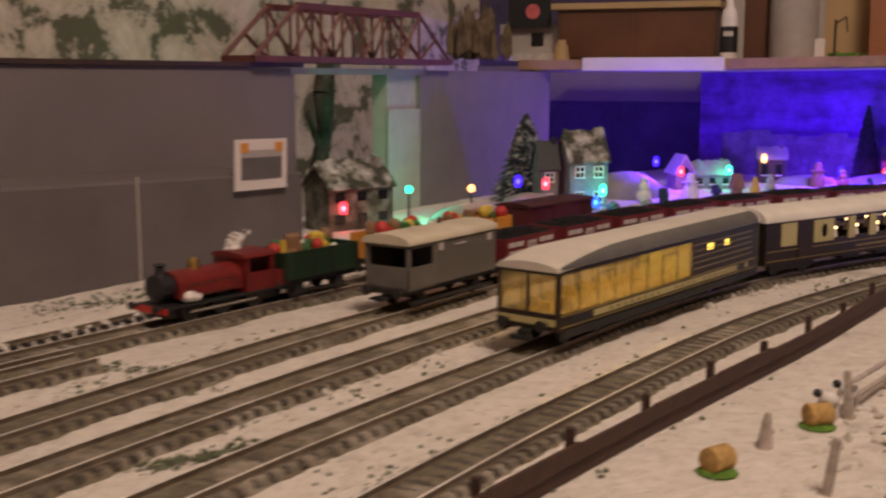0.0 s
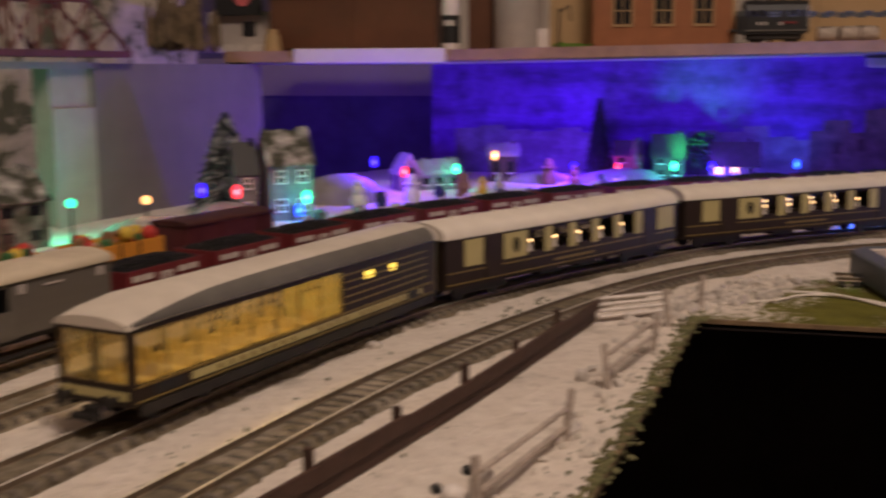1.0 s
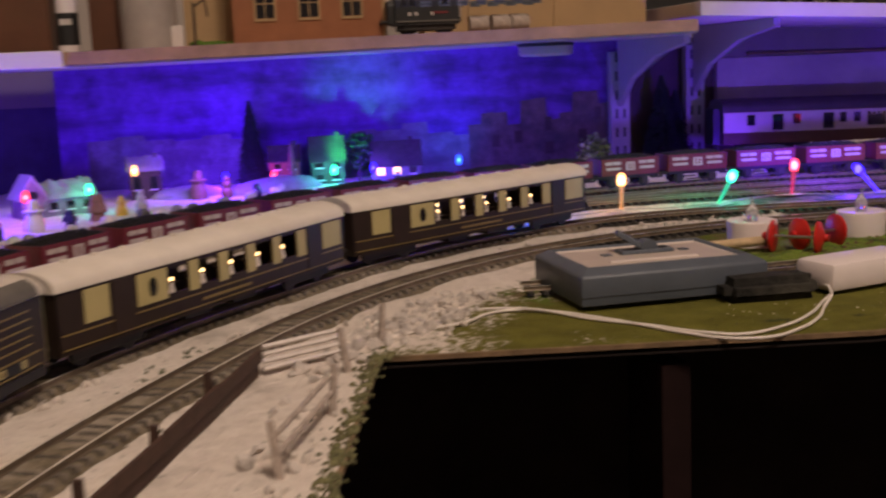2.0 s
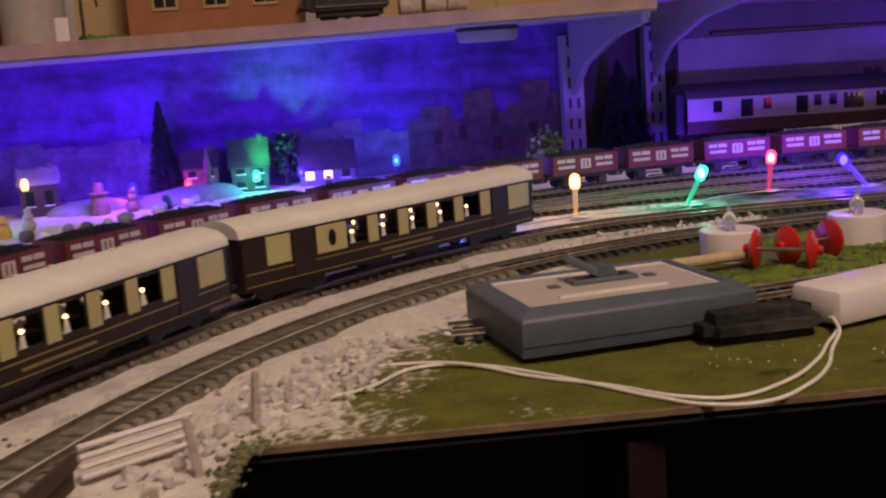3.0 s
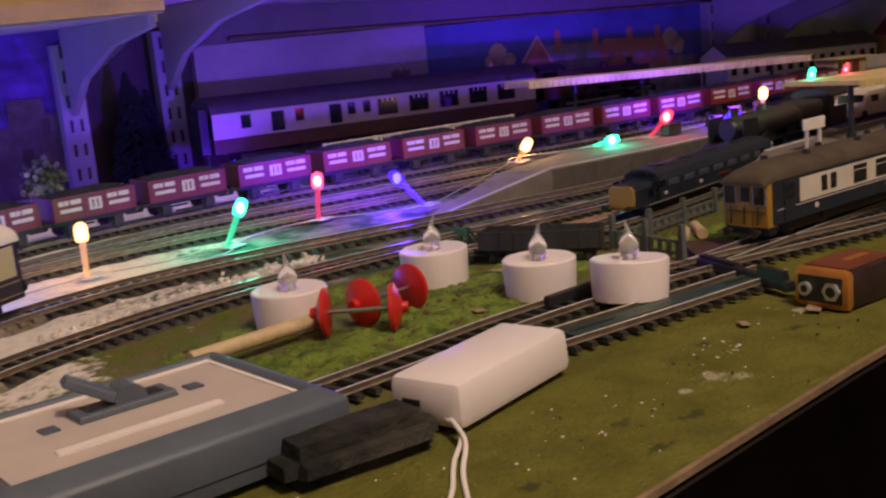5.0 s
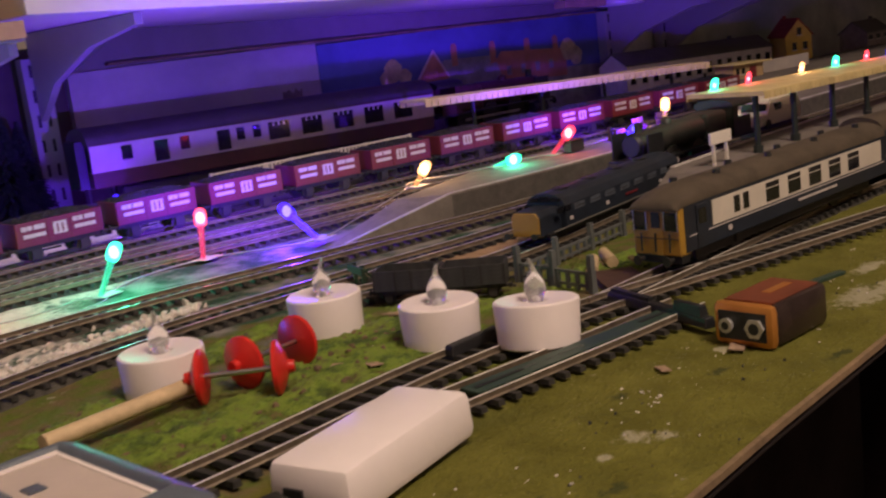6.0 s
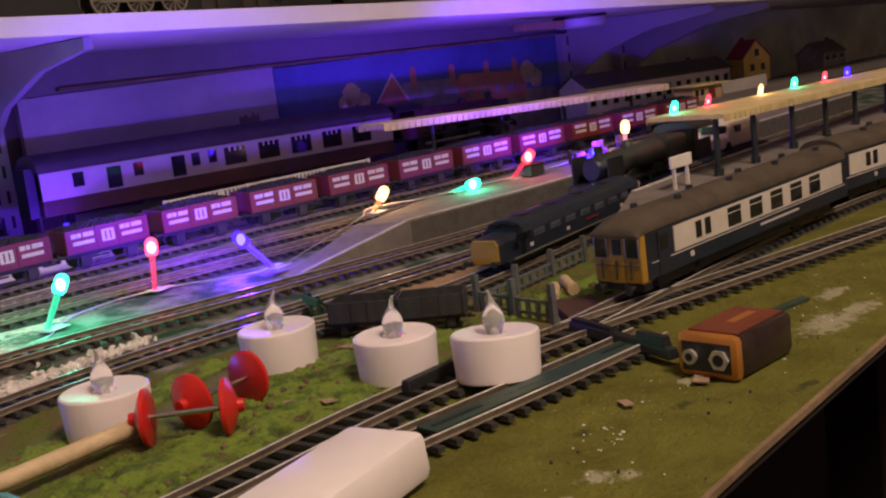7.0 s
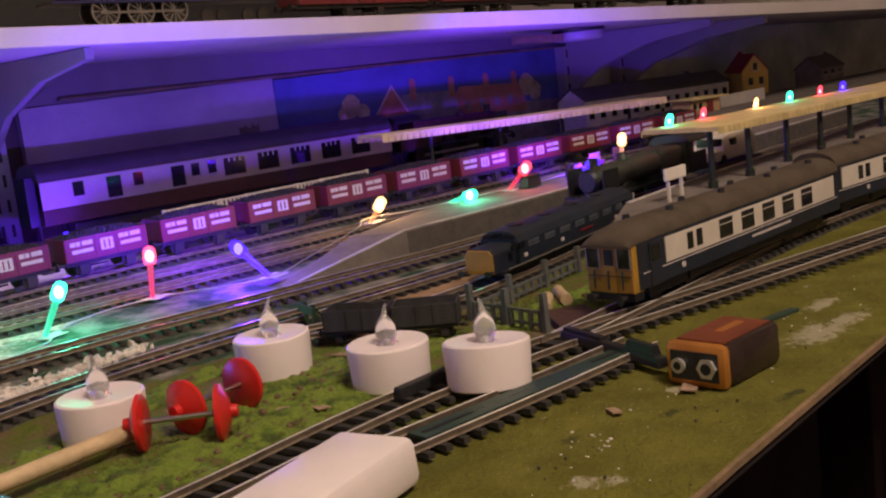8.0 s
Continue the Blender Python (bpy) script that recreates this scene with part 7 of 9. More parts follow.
canopy("platform_canopy", [(x, 0.700 - 0.232 * (x - 1.136)) for x in (1.150, 1.35, 1.55, 1.75)], 0.058, lambda i: roof_z((1.150, 1.35, 1.55, 1.75)[i]), "long cream canopy over the second platform", [(x, y, 0.0247, roof_z(x)) for x, y in ((1.150, 0.676), (1.200, 0.662), (1.267, 0.648), (1.332, 0.634), (1.395, 0.620), (1.47, 0.603), (1.55, 0.585))], 0.0022)
cl = [tuple((uW * s + nW * 1.462)[:2]) for s in (0.872, 1.08, 1.32)]
canopy("platform_canopy", cl, 0.040, lambda i: (0.0625, 0.0550, 0.0480)[i], "cream canopy with toothed valances over the back platform", [(*(uW * s + nW * 1.462)[:2], 0.0157, z) for s, z in ((0.95, 0.059), (1.05, 0.0555), (1.15, 0.0525), (1.27, 0.049))])
sg = thing("station_sign", "white station name board on two posts", "sign", pose(1.107, 0.690, 0.0247, 0, 0, -16) @ Matrix.Diagonal((0.86, 1, 0.92, 1)))
for x in (-0.009, 0.009):
    part("post", boxes((x - 0.0009, x + 0.0009, -0.001, 0.001, 0, 0.022)), M_SIGN, sg)
part("board", boxes((-0.0145, 0.0145, -0.0016, 0.0002, 0.0150, 0.0235)), M_SIGN, sg, bevel=0.0004)
single("signal_box_item", boxes((-0.006, 0.006, -0.005, 0.005, 0, 0.006)), M_DARKW, "small dark crate on the platform", "crate", pose(1.335, 0.848, 0.0187, 0, 0, -20), bevel=0.0006)
for x, y in ((1.36, 0.835), (1.40, 0.826)):
    single("platform_bench", boxes((-0.008, 0.008, -0.003, 0.003, 0.004, 0.0055), (-0.008, 0.008, 0.002, 0.003, 0.0055, 0.012), (-0.007, -0.006, -0.003, 0.003, 0, 0.004), (0.006, 0.007, -0.003, 0.003, 0, 0.004)), M_DARKW, "dark bench on the island platform", "bench", pose(x, y, 0.0187, 0, 0, -17), "platform benches")


def white_rail_fence(s0, s1, c, z, n, label):
    f = thing("white_fence", label, "fence", on_w(s0, c, z))
    L = s1 - s0
    for i in range(n + 1):
        x = L * i / n
        part("post", boxes((x - 0.0012, x + 0.0012, -0.0010, 0.0010, 0, 0.0195)), M_SIGN, f)
    for k in range(int(L / 0.0042)):
        part("pale", boxes((k * 0.0042 + 0.0004, k * 0.0042 + 0.0027, -0.0004, 0.0004, 0.0015, 0.0180)), M_SIGN, f)
    part("mid_rail", boxes((0, L, -0.0012, 0.0008, 0.0085, 0.0096)), M_SIGN, f)
    part("top_rail", boxes((0, L, -0.0013, 0.0013, 0.0178, 0.0190)), M_SIGN, f)
    return f


white_rail_fence(0.635, 0.852, 1.447, 0.0157, 8, "weathered white boarded fence along the back platform")
rf = thing("ramp_fence", "weathered white boarded fence sloping down the platform ramp", "fence")
for i in range(3):
    pts = []
    for k in (i, i + 1):
        t = k / 3
        p = Vector((1.010, 1.140, 0.0)).lerp(Vector((1.075, 1.134, 0.017)), t)
        pts.append(p)
    a, b = pts
    bm = bmesh.new()
    bm_plate(bm, (a, b, b + Vector((0, 0, 0.013)), a + Vector((0, 0, 0.013))), (0, 0.0009, 0))
    part("panel", bm, M_SIGN, rf)
    part("post", tubes((a, a + Vector((0, 0, 0.0155)), 0.0010), seg=6), M_SIGN, rf)
    part("top_rail", tubes((a + Vector((0, 0, 0.0135)), b + Vector((0, 0, 0.0135)), 0.0010), seg=6), M_SIGN, rf)


def snow_cap(parent, w, d, h, rise, thick, material, seed):
    # ragged quilt of snow lying over the ridge
    rng2 = random.Random(seed)
    nx, ny = 22, 20
    verts, faces = [], []
    off = Vector((seed * 3.1, seed * 1.7, 0))
    for layer in (1, 0):
        for i in range(nx + 1):
            x = (i / nx - 0.5) * (w + 0.006)
            for j in range(ny + 1):
                y = (j / ny - 0.5) * (d + 0.006)
                rag = noise.noise(Vector((x * 120, y * 120, 0)) + off)
                edge = j in (0, ny) or i in (0, nx)
                z = h + rise * (1 - abs(y) / (d / 2)) + 0.0012
                z += thick * layer * (0.65 + 0.9 * rag) * (0.25 if edge else 1.0)
                verts.append((x + (0.0016 * rag if i in (0, nx) else 0), y + (0.003 * rag if j in (0, ny) else 0), z + rng2.uniform(0, 0.0004)))
    m_ = (nx + 1) * (ny + 1)
    at = lambda i, j: i * (ny + 1) + j
    for i in range(nx):
        for j in range(ny):
            q = (at(i, j), at(i + 1, j), at(i + 1, j + 1), at(i, j + 1))
            faces += [q, tuple(k + m_ for k in reversed(q))]
    rim = [at(i, 0) for i in range(nx + 1)] + [at(nx, j) for j in range(1, ny + 1)] + [at(i, ny) for i in range(nx - 1, -1, -1)] + [at(0, j) for j in range(ny - 1, 0, -1)]
    faces += [(b, a, a + m_, b + m_) for a, b in zip(rim, rim[1:] + rim[:1])]
    me = bpy.data.meshes.new("snow_cap")
    me.from_pydata(verts, [], faces)
    me.materials.append(material)
    for p in me.polygons:
        p.use_smooth = True
    ob = new("snow_cap", me)
    ob.parent = parent
    tagged(ob, "uneven layer of snow on the roof")


def house(name, m, w, d, h, rise, wall, roof, label, rows=1, cols=3, lit=None, snow=False, cap=0.0, trim=True, frames=False):
    b = thing(name, label, "model house", m)
    part("wall", boxes((-w / 2, w / 2, -d / 2, d / 2, 0, h)), wall, b)
    bm = bmesh.new()
    bm_prism(bm, [(-d / 2, h), (0, h + rise), (d / 2, h)], -w / 2, w / 2)
    part("gable", bm, wall, b)
    for s in (-1, 1):
        bm = bmesh.new()
        o = 0.0025
        k = rise / (d / 2)
        pts = [(-w / 2 - o, s * (d / 2 + o), h - o * k + 0.0004), (w / 2 + o, s * (d / 2 + o), h - o * k + 0.0004), (w / 2 + o, 0, h + rise + 0.0004), (-w / 2 - o, 0, h + rise + 0.0004)]
        lo = [bm.verts.new(p) for p in pts]
        hi = [bm.verts.new((p[0], p[1], p[2] + 0.0016)) for p in pts]
        for f in ((0, 1, 2, 3), (7, 6, 5, 4), (0, 4, 5, 1), (1, 5, 6, 2), (2, 6, 7, 3), (3, 7, 4, 0)):
            bm.faces.new([(lo + hi)[i] for i in f])
        part("roof_slope", bm, M_SNOWDIM if snow else roof, b, "snow-covered roof slope" if snow else "")
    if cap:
        snow_cap(b, w, d, h, rise, cap, roof if not snow else M_SNOWDIM, len(name))
    part("chimney", boxes((w * 0.28, w * 0.28 + 0.005, -0.0025, 0.0025, h + rise * 0.4, h + rise + 0.006)), roof, b)
    wh = h / rows
    for rr in range(rows):
        for cc in range(cols):
            x = -w / 2 + (cc + 0.5) * w / cols
            z = rr * wh + wh * 0.35
            win = part("window", boxes((x - w / cols * 0.22, x + w / cols * 0.22, -d / 2 - 0.0006, -d / 2 + 0.0004, z, z + wh * 0.42)), (lit if lit and rr == 0 and cc < 2 else M_WIN), b)
            if trim:
                part("window_sill", boxes((x - w / cols * 0.28, x + w / cols * 0.28, -d / 2 - 0.0014, -d / 2, z - 0.0012, z)), M_SIGN, win)
            if frames:
                a, c, t = x - w / cols * 0.25, x + w / cols * 0.25, 0.0011
                f = [(a, a + t), (c - t, c), (x - t / 2, x + t / 2)]
                part("window_frame", boxes(*[(p_, q_, -d / 2 - 0.0012, -d / 2 + 0.0002, z, z + wh * 0.42) for p_, q_ in f], *[(a, c, -d / 2 - 0.0013, -d / 2 + 0.0002, k - t / 2, k + t / 2) for k in (z + wh * 0.21, z + wh * 0.42)]), M_SIGN, win)
    part("door", boxes((-0.003, 0.003, -d / 2 - 0.0007, -d / 2 + 0.0004, 0, min(h * 0.5, 0.014))), M_DARKW, b)
    return b


M_HOUSEW2 = mat("far_house_render", (0.26, 0.22, 0.20), 0.85, 0, 0.3, 90)
house("station_building", on_w(1.535, 1.64, 0.004) @ pose(0, 0, 0, 0, 1.3, 0), 0.34, 0.05, 0.040, 0.016, M_STATION, M_ROOFG, "long grey station building with many dark windows", 1, 14)
yh = house("yellow_house", on_w(1.735, 1.60, 0.0, 62), 0.050, 0.044, 0.052, 0.024, M_PAINTY, M_ROOFRED, "tall yellow model house with a red roof", 2, 2)
for y, z in ((-0.010, 0.030), (0.008, 0.030), (-0.001, 0.052), (-0.010, 0.010)):
    w_ = part("window", boxes((-0.0258, -0.0248, y - 0.0035, y + 0.0035, z, z + 0.011)), M_WIN, yh)
    part("window_sill", boxes((-0.0268, -0.0250, y - 0.0045, y + 0.0045, z - 0.0012, z)), M_SIGN, w_)
part("door", boxes((-0.0258, -0.0248, 0.005, 0.012, 0.0, 0.017)), M_DARKW, yh)
kb = thing("platform_shelter", "small cream platform building with a flat roof and red door", "model building", on_w(1.425, 1.485, 0.0155) @ pose(0, 0, 0, 0, 1.2, 0))
part("wall", boxes((0, 0.066, 0, 0.030, 0, 0.0195)), M_CREAMW, kb)
part("flat_roof", boxes((-0.004, 0.078, -0.006, 0.034, 0.0195, 0.0218)), M_CANOPY, kb, bevel=0.0003)
part("door", boxes((0.036, 0.050, -0.0008, 0.0004, 0, 0.0160)), M_CRIMSON, kb, "dark red double door")
for x in (0.006, 0.018):
    w_ = part("window", boxes((x, x + 0.007, -0.0006, 0.0004, 0.007, 0.0150)), M_WIN, kb)
    part("window_sill", boxes((x - 0.001, x + 0.008, -0.0014, 0, 0.006, 0.0070)), M_SIGN, w_)
single("low_wall", boxes((0, 0.110, 0, 0.004, 0, 0.0165)), M_PLASTER, "low pale wall beside the platform building", "wall", on_w(1.515, 1.50, 0.0155), bevel=0.0004)
house("brown_house", on_w(1.95, 1.60, 0.0), 0.07, 0.05, 0.036, 0.018, M_HOUSEW2, M_ROOFG, "grey model house in the dim far corner", 2, 3)

bx_ = thing("luggage_chest", "small dark grey luggage chest standing on the platform", "chest", pose(1.242, 0.851, 0.0197, 0, 0, -16))
part("body", boxes((-0.0085, 0.0085, -0.0045, 0.0045, 0, 0.0075)), M_LOCODARK, bx_, bevel=0.0005)
part("lid", boxes((-0.0088, 0.0088, -0.0048, 0.0048, 0.0075, 0.0100)), M_FRAME, bx_, bevel=0.0009)
single("platform_bollard", tubes(((0, 0, 0), (0, 0, 0.010), 0.0022, 0.0019), ((0, 0, 0.010), (0, 0, 0.0125), 0.0026, 0.0016), seg=12), M_BLACK, "short black post on the platform edge", "post", pose(1.291, 0.837, 0.0197))

# ---- village on the bend ----
GWIN = glow("house_window_glow", (1.0, 0.56, 0.16), 4)
M_CAMO = mat("mottled_snow", (0.050, 0.052, 0.034), 0.9, 0, 0.3, 230, 0.6, 500, dirt=(0.62, 0.60, 0.56), dirt_amount=1.0)
M_CAMODK = mat("mottled_dark", (0.060, 0.062, 0.042), 0.9, 0, 0.5, 230, 0.6, 500, dirt=(0.34, 0.33, 0.29), dirt_amount=0.6)
M_HOUSEW = mat("house_render", (0.17, 0.155, 0.15), 0.85, 0, 0.3, 90, 0.3, 400)
# darker tone of the house render, for the green-lit house
M_HOUSEDK = mat("house_render_dark", (0.055, 0.050, 0.046), 0.85, 0, 0.4, 90, 0.3, 400)
M_ROOFDK = mat("dark_slates", (0.040, 0.030, 0.028), 0.8, 0, 0.4, 120, 0.4, 300)
house("white_house", pose(0.158, 1.205, 0, 0, 0, 12), 0.042, 0.044, 0.054, 0.028, M_HOUSEW, M_CAMO, "white two-storey model house with a mottled snowy roof", 2, 2, cap=0.0045, frames=True)
# narrow added block stands in for the white house's gable end in shade
house("dark_house", pose(0.118, 1.205, 0, 0, 0, 12), 0.020, 0.030, 0.046, 0.026, M_HOUSEW, M_BLACK, "narrow block for the white house's shaded gable, with a black pointed roof", 2, 1, frames=True)
sc_ = house("snowy_cottage", pose(0.352, 1.440, 0, 0, 0, 8), 0.052, 0.034, 0.019, 0.013, M_HOUSEW, M_HOUSEW, "low model cottage with a steep white gable under thick snow", 1, 3, snow=True, cap=0.004)
bm = boxes((-0.050, -0.026, -0.020, 0.016, 0, 0.020))
part("gable_wing", bm, M_HOUSEW, sc_, "white gabled wing")
bm = bmesh.new()
bm_prism(bm, [(-0.0265, 0.0195), (0.0, 0.0445), (0.0265, 0.0195), (0.0235, 0.0185), (0.0, 0.0405), (-0.0235, 0.0185)], -0.021, 0.018)
bmesh.ops.transform(bm, matrix=Matrix.Translation((-0.038, 0, 0)) @ pose(0, 0, 0, 0, 0, 90) @ Matrix.Diagonal((1, 0.62, 1, 1)), verts=bm.verts)
part("gable_roof", bm, M_SNOWDIM, sc_, "thick snow on the steep gable")
bm = bmesh.new()
bm_prism(bm, [(-0.0230, 0.0190), (0.0, 0.0405), (0.0230, 0.0190)], -0.0195, 0.016)
bmesh.ops.transform(bm, matrix=Matrix.Translation((-0.038, 0, 0)) @ pose(0, 0, 0, 0, 0, 90) @ Matrix.Diagonal((1, 0.62, 1, 1)), verts=bm.verts)
part("gable", bm, M_HOUSEW, sc_)
part("round_window", tubes(((-0.038, -0.0212, 0.024), (-0.038, -0.0198, 0.024), 0.0042), seg=14), M_WIN, sc_)
part("door", boxes((-0.0415, -0.0345, -0.0206, -0.0198, 0, 0.013)), M_DARKW, sc_)
house("dark_kiosk", pose(0.455, 1.512, 0, 0, 0, -12), 0.036, 0.03, 0.034, 0.012, M_DARKW, M_ROOFG, "dark little shop with a snowy roof", 1, 2, snow=True, cap=0.003)
M_BRICKDK = mat("dull_pink_brick", (0.15, 0.070, 0.060), 0.85, 0, 0.4, 120, 0.3, 400)
house("pink_house", on_w(0.048, 1.632, 0.0), 0.036, 0.03, 0.032, 0.016, M_BRICKDK, M_ROOFDK, "pinkish model church house beside the tall conifer", 2, 2)
bm = bmesh.new()
bm_tube(bm, (0, 0, 0), (0, 0, 0.036), 0.0040, 0.0036, seg=8)
bm_tube(bm, (0, 0, 0.036), (0, 0, 0.056), 0.0036, 0.0004, seg=8)
single("church_spire", bm, M_BRICKDK, "slim pinkish model church spire between the houses", "spire", on_w(0.056, 1.600, 0.0))
house("green_house", on_w(0.100, 1.640, 0.0), 0.040, 0.03, 0.030, 0.026, M_HOUSEDK, M_ROOFDK, "dark model house lit green by a fairy light", 2, 2)
house("lit_cottage", on_w(0.185, 1.647, 0.0), 0.060, 0.03, 0.020, 0.026, M_HOUSEW, M_ROOFDK, "dark-roofed model cottage with two lit windows", 1, 3, lit=GWIN)
house("camouflage_house", pose(-0.083, 1.055, 0, 0, 0, 40), 0.074, 0.04, 0.040, 0.020, M_CAMODK, M_CAMO, "frosted mottled model house in the gap of the wall", 2, 3, cap=0.006, trim=False)


def conifer(x, y, h, r, material, label, seed, n=900):
    t = thing("conifer", label, "tree", pose(x, y, 0))
    part("trunk", tubes(((0, 0, 0), (0, 0, h * 0.9), r * 0.12, r * 0.03), seg=8), M_DARKW, t)
    rng2 = random.Random(seed)
    verts, faces = [], []
    for i in range(n):
        z = h * (0.05 + 0.93 * rng2.random())
        rad = r * (1 - z / h) ** 0.8 * rng2.uniform(0.75, 1.12) + 0.0008
        a = rng2.uniform(0, 6.2832)
        d = Vector((math.cos(a), math.sin(a), 0))
        tip = d * rad + Vector((0, 0, z - rad * 0.12))
        base = d * rad * 0.15 + Vector((0, 0, z + rad * 0.1))
        s = Vector((-d.y, d.x, 0)) * rng2.uniform(0.0012, 0.0026)
        k = len(verts)
        mid = base.lerp(tip, 0.65)
        verts += [base, mid + s, tip, mid - s, mid + Vector((0, 0, 0.0014))]
        faces += [(k, k + 1, k + 4), (k + 1, k + 2, k + 4), (k + 2, k + 3, k + 4), (k + 3, k, k + 4)]
    me = bpy.data.meshes.new("crown")
    me.from_pydata([tuple(p) for p in verts], [], faces)
    me.materials.append(material)
    ob = new("crown", me)
    ob.parent = t
    return t


conifer(0.590, 1.527, 0.106, 0.023, M_CONIFER, "tall dark green model conifer in front of the backdrop", 1, 1500)
M_SPECK = mat("speckled_needles", (0.028, 0.034, 0.034), 0.9, 0, 0.5, 500, dirt=(0.55, 0.53, 0.52), dirt_amount=0.9)
conifer(0.103, 1.285, 0.102, 0.043, M_SPECK, "frosted model fir tree with speckles of snow", 2, 2200)
conifer(*(uW * 0.533 + nW * 1.655)[:2], 0.115, 0.030, M_CONIFER, "dark conifer between the shelf brackets", 4, 1300)
conifer(*(uW * 0.555 + nW * 1.665)[:2], 0.095, 0.026, M_CONIFER, "dark conifer beside the shelf bracket", 6, 1000)


def bush(x, y, r, h, material, label, seed):
    t = thing("bush", label, "bush", pose(x, y, 0))
    part("trunk", tubes(((0, 0, 0), (0, 0, h * 0.55), 0.0020, 0.0012), seg=6), M_DARKW, t)
    rng2 = random.Random(seed)
    bm = bmesh.new()
    for _ in range(150):
        d = Vector((rng2.gauss(0, 1), rng2.gauss(0, 1), rng2.gauss(0, 1))).normalized() * r * rng2.uniform(0.35, 1.0)
        lumps_r = rng2.uniform(0.0016, 0.0036)
        bmesh.ops.create_icosphere(bm, subdivisions=1, radius=lumps_r, matrix=Matrix.Translation((d.x, d.y, h - r + d.z)))
    part("crown", bm, material, t)


bush(*(uW * 0.412 + nW * 1.55)[:2], 0.021, 0.050, mat("frosted_leaf", (0.10, 0.12, 0.06), 0.9, 0, 0.6, 150, dirt=(0.65, 0.62, 0.58), dirt_amount=0.9), "frosted round bush by the bracket", 8)
bush(*(uW * 0.14 + nW * 1.655)[:2], 0.026, 0.062, M_CONIFER, "dark round tree behind the houses", 9)
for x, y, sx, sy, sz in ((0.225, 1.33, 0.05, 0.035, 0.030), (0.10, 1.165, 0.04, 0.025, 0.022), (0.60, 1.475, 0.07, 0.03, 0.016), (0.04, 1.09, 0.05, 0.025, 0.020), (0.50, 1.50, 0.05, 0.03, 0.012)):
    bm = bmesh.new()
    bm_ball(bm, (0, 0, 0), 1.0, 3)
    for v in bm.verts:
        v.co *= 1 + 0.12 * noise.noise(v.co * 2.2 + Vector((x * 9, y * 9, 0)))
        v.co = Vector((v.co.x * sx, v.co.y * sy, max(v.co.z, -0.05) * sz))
    single("snow_bank", bm, M_SNOWDIM, "smooth heaped bank of artificial snow", "snow bank", pose(x, y, 0, 0, 0, 20), "snow banks", smooth=True)
# small plain toy figures and ornaments among the houses
rng = random.Random(77)
M_WOODFIG = mat("toy_brown", (0.20, 0.11, 0.05), 0.7, 0, 0.3, 200)
def ornament(kind, x, y, h, material, label):
    bm = bmesh.new()
    if kind == "balls":
        for z, r in ((0.26, 0.30), (0.62, 0.22), (0.86, 0.15)):
            bm_ball(bm, (0, 0, h * z), h * r, 2)
    elif kind == "hat":
        bm_lathe(bm, [(0, 0), (h * 0.30, 0), (h * 0.33, h * 0.2), (h * 0.24, h * 0.5), (h * 0.20, h * 0.62), (h * 0.32, h * 0.64), (h * 0.32, h * 0.68), (h * 0.18, h * 0.70), (h * 0.12, h), (0, h)], 14)
    elif kind == "stack":
        for k in range(3):
            r = h * rng.uniform(0.28, 0.42)
            bm_box(bm, -r + k * 0.001, r, -r * 0.8, r * 0.8, h * k / 3, h * (k + 1) / 3, r * 0.15)
    else:
        bm_ball(bm, (0, 0, h * 0.42), h * 0.60, 2, 0.8)
        for v in bm.verts:
            v.co *= 1 + 0.25 * noise.noise(v.co * 160 + Vector((x * 70, y * 70, 0)))
            v.co.z = max(v.co.z, 0)
    single("toy_ornament" if kind != "lump" else "snow_lump", bm, material, label, "toy" if kind != "lump" else "snow lump", pose(x, y, 0, 0, 0, rng.uniform(0, 180)), "toy ornaments" if kind != "lump" else "snow lumps", smooth=kind not in ("stack",))


for kind, x, y, h, material in (("balls", 0.236, 1.262, 0.030, M_SNOWC), ("hat", 0.300, 1.310, 0.030, M_SNOWC), ("stack", 0.366, 1.350, 0.026, M_WOODFIG), ("hat", 0.500, 1.455, 0.032, M_WOODFIG), ("balls", 0.528, 1.440, 0.024, PARCEL_MATS[3]), ("stack", 0.262, 1.275, 0.016, M_BLACK), ("stack", 0.335, 1.325, 0.015, M_BLACK), ("hat", 0.395, 1.375, 0.020, PARCEL_MATS[2]), ("balls", 0.420, 1.395, 0.022, M_PLASTER), ("stack", 0.560, 1.43, 0.014, M_BLACK)):
    ornament(kind, x, y, h, material, "small plain %s toy ornament standing in the snow" % ("white" if material is M_SNOWC else "brown" if material in (M_WOODFIG, PARCEL_MATS[3]) else "dark" if material is M_BLACK else "pale"))
for k in range(34):
    x = 0.175 + 0.0135 * k
    y = 1.165 + 0.0088 * k + 0.012 * math.sin(k * 2.3)
    ornament("lump", x, y, 0.008 + 0.004 * math.sin(k * 1.9), (M_SNOWDIM, M_ROCK, M_SNOWC, M_CAMODK)[k * 7 % 4], "small rough lump lying in the snow of the village")
for i in range(9):
    s = 0.33 + i * 0.045
    bm = bmesh.new()
    bm_box(bm, -0.008, 0.008, -0.004, 0.004, 0, rng.uniform(0.005, 0.012), 0.001)
    p = uW * s + nW * (1.56 + rng.uniform(-0.02, 0.03))
    single("lineside_crate", bm, rng.choice(PARCEL_MATS[2:] + [M_DARKW]), "small lineside crate in the dim snow", "crate", pose(p.x, p.y, 0, 0, 0, rng.uniform(0, 90)), "lineside crates", bevel=0.0005)


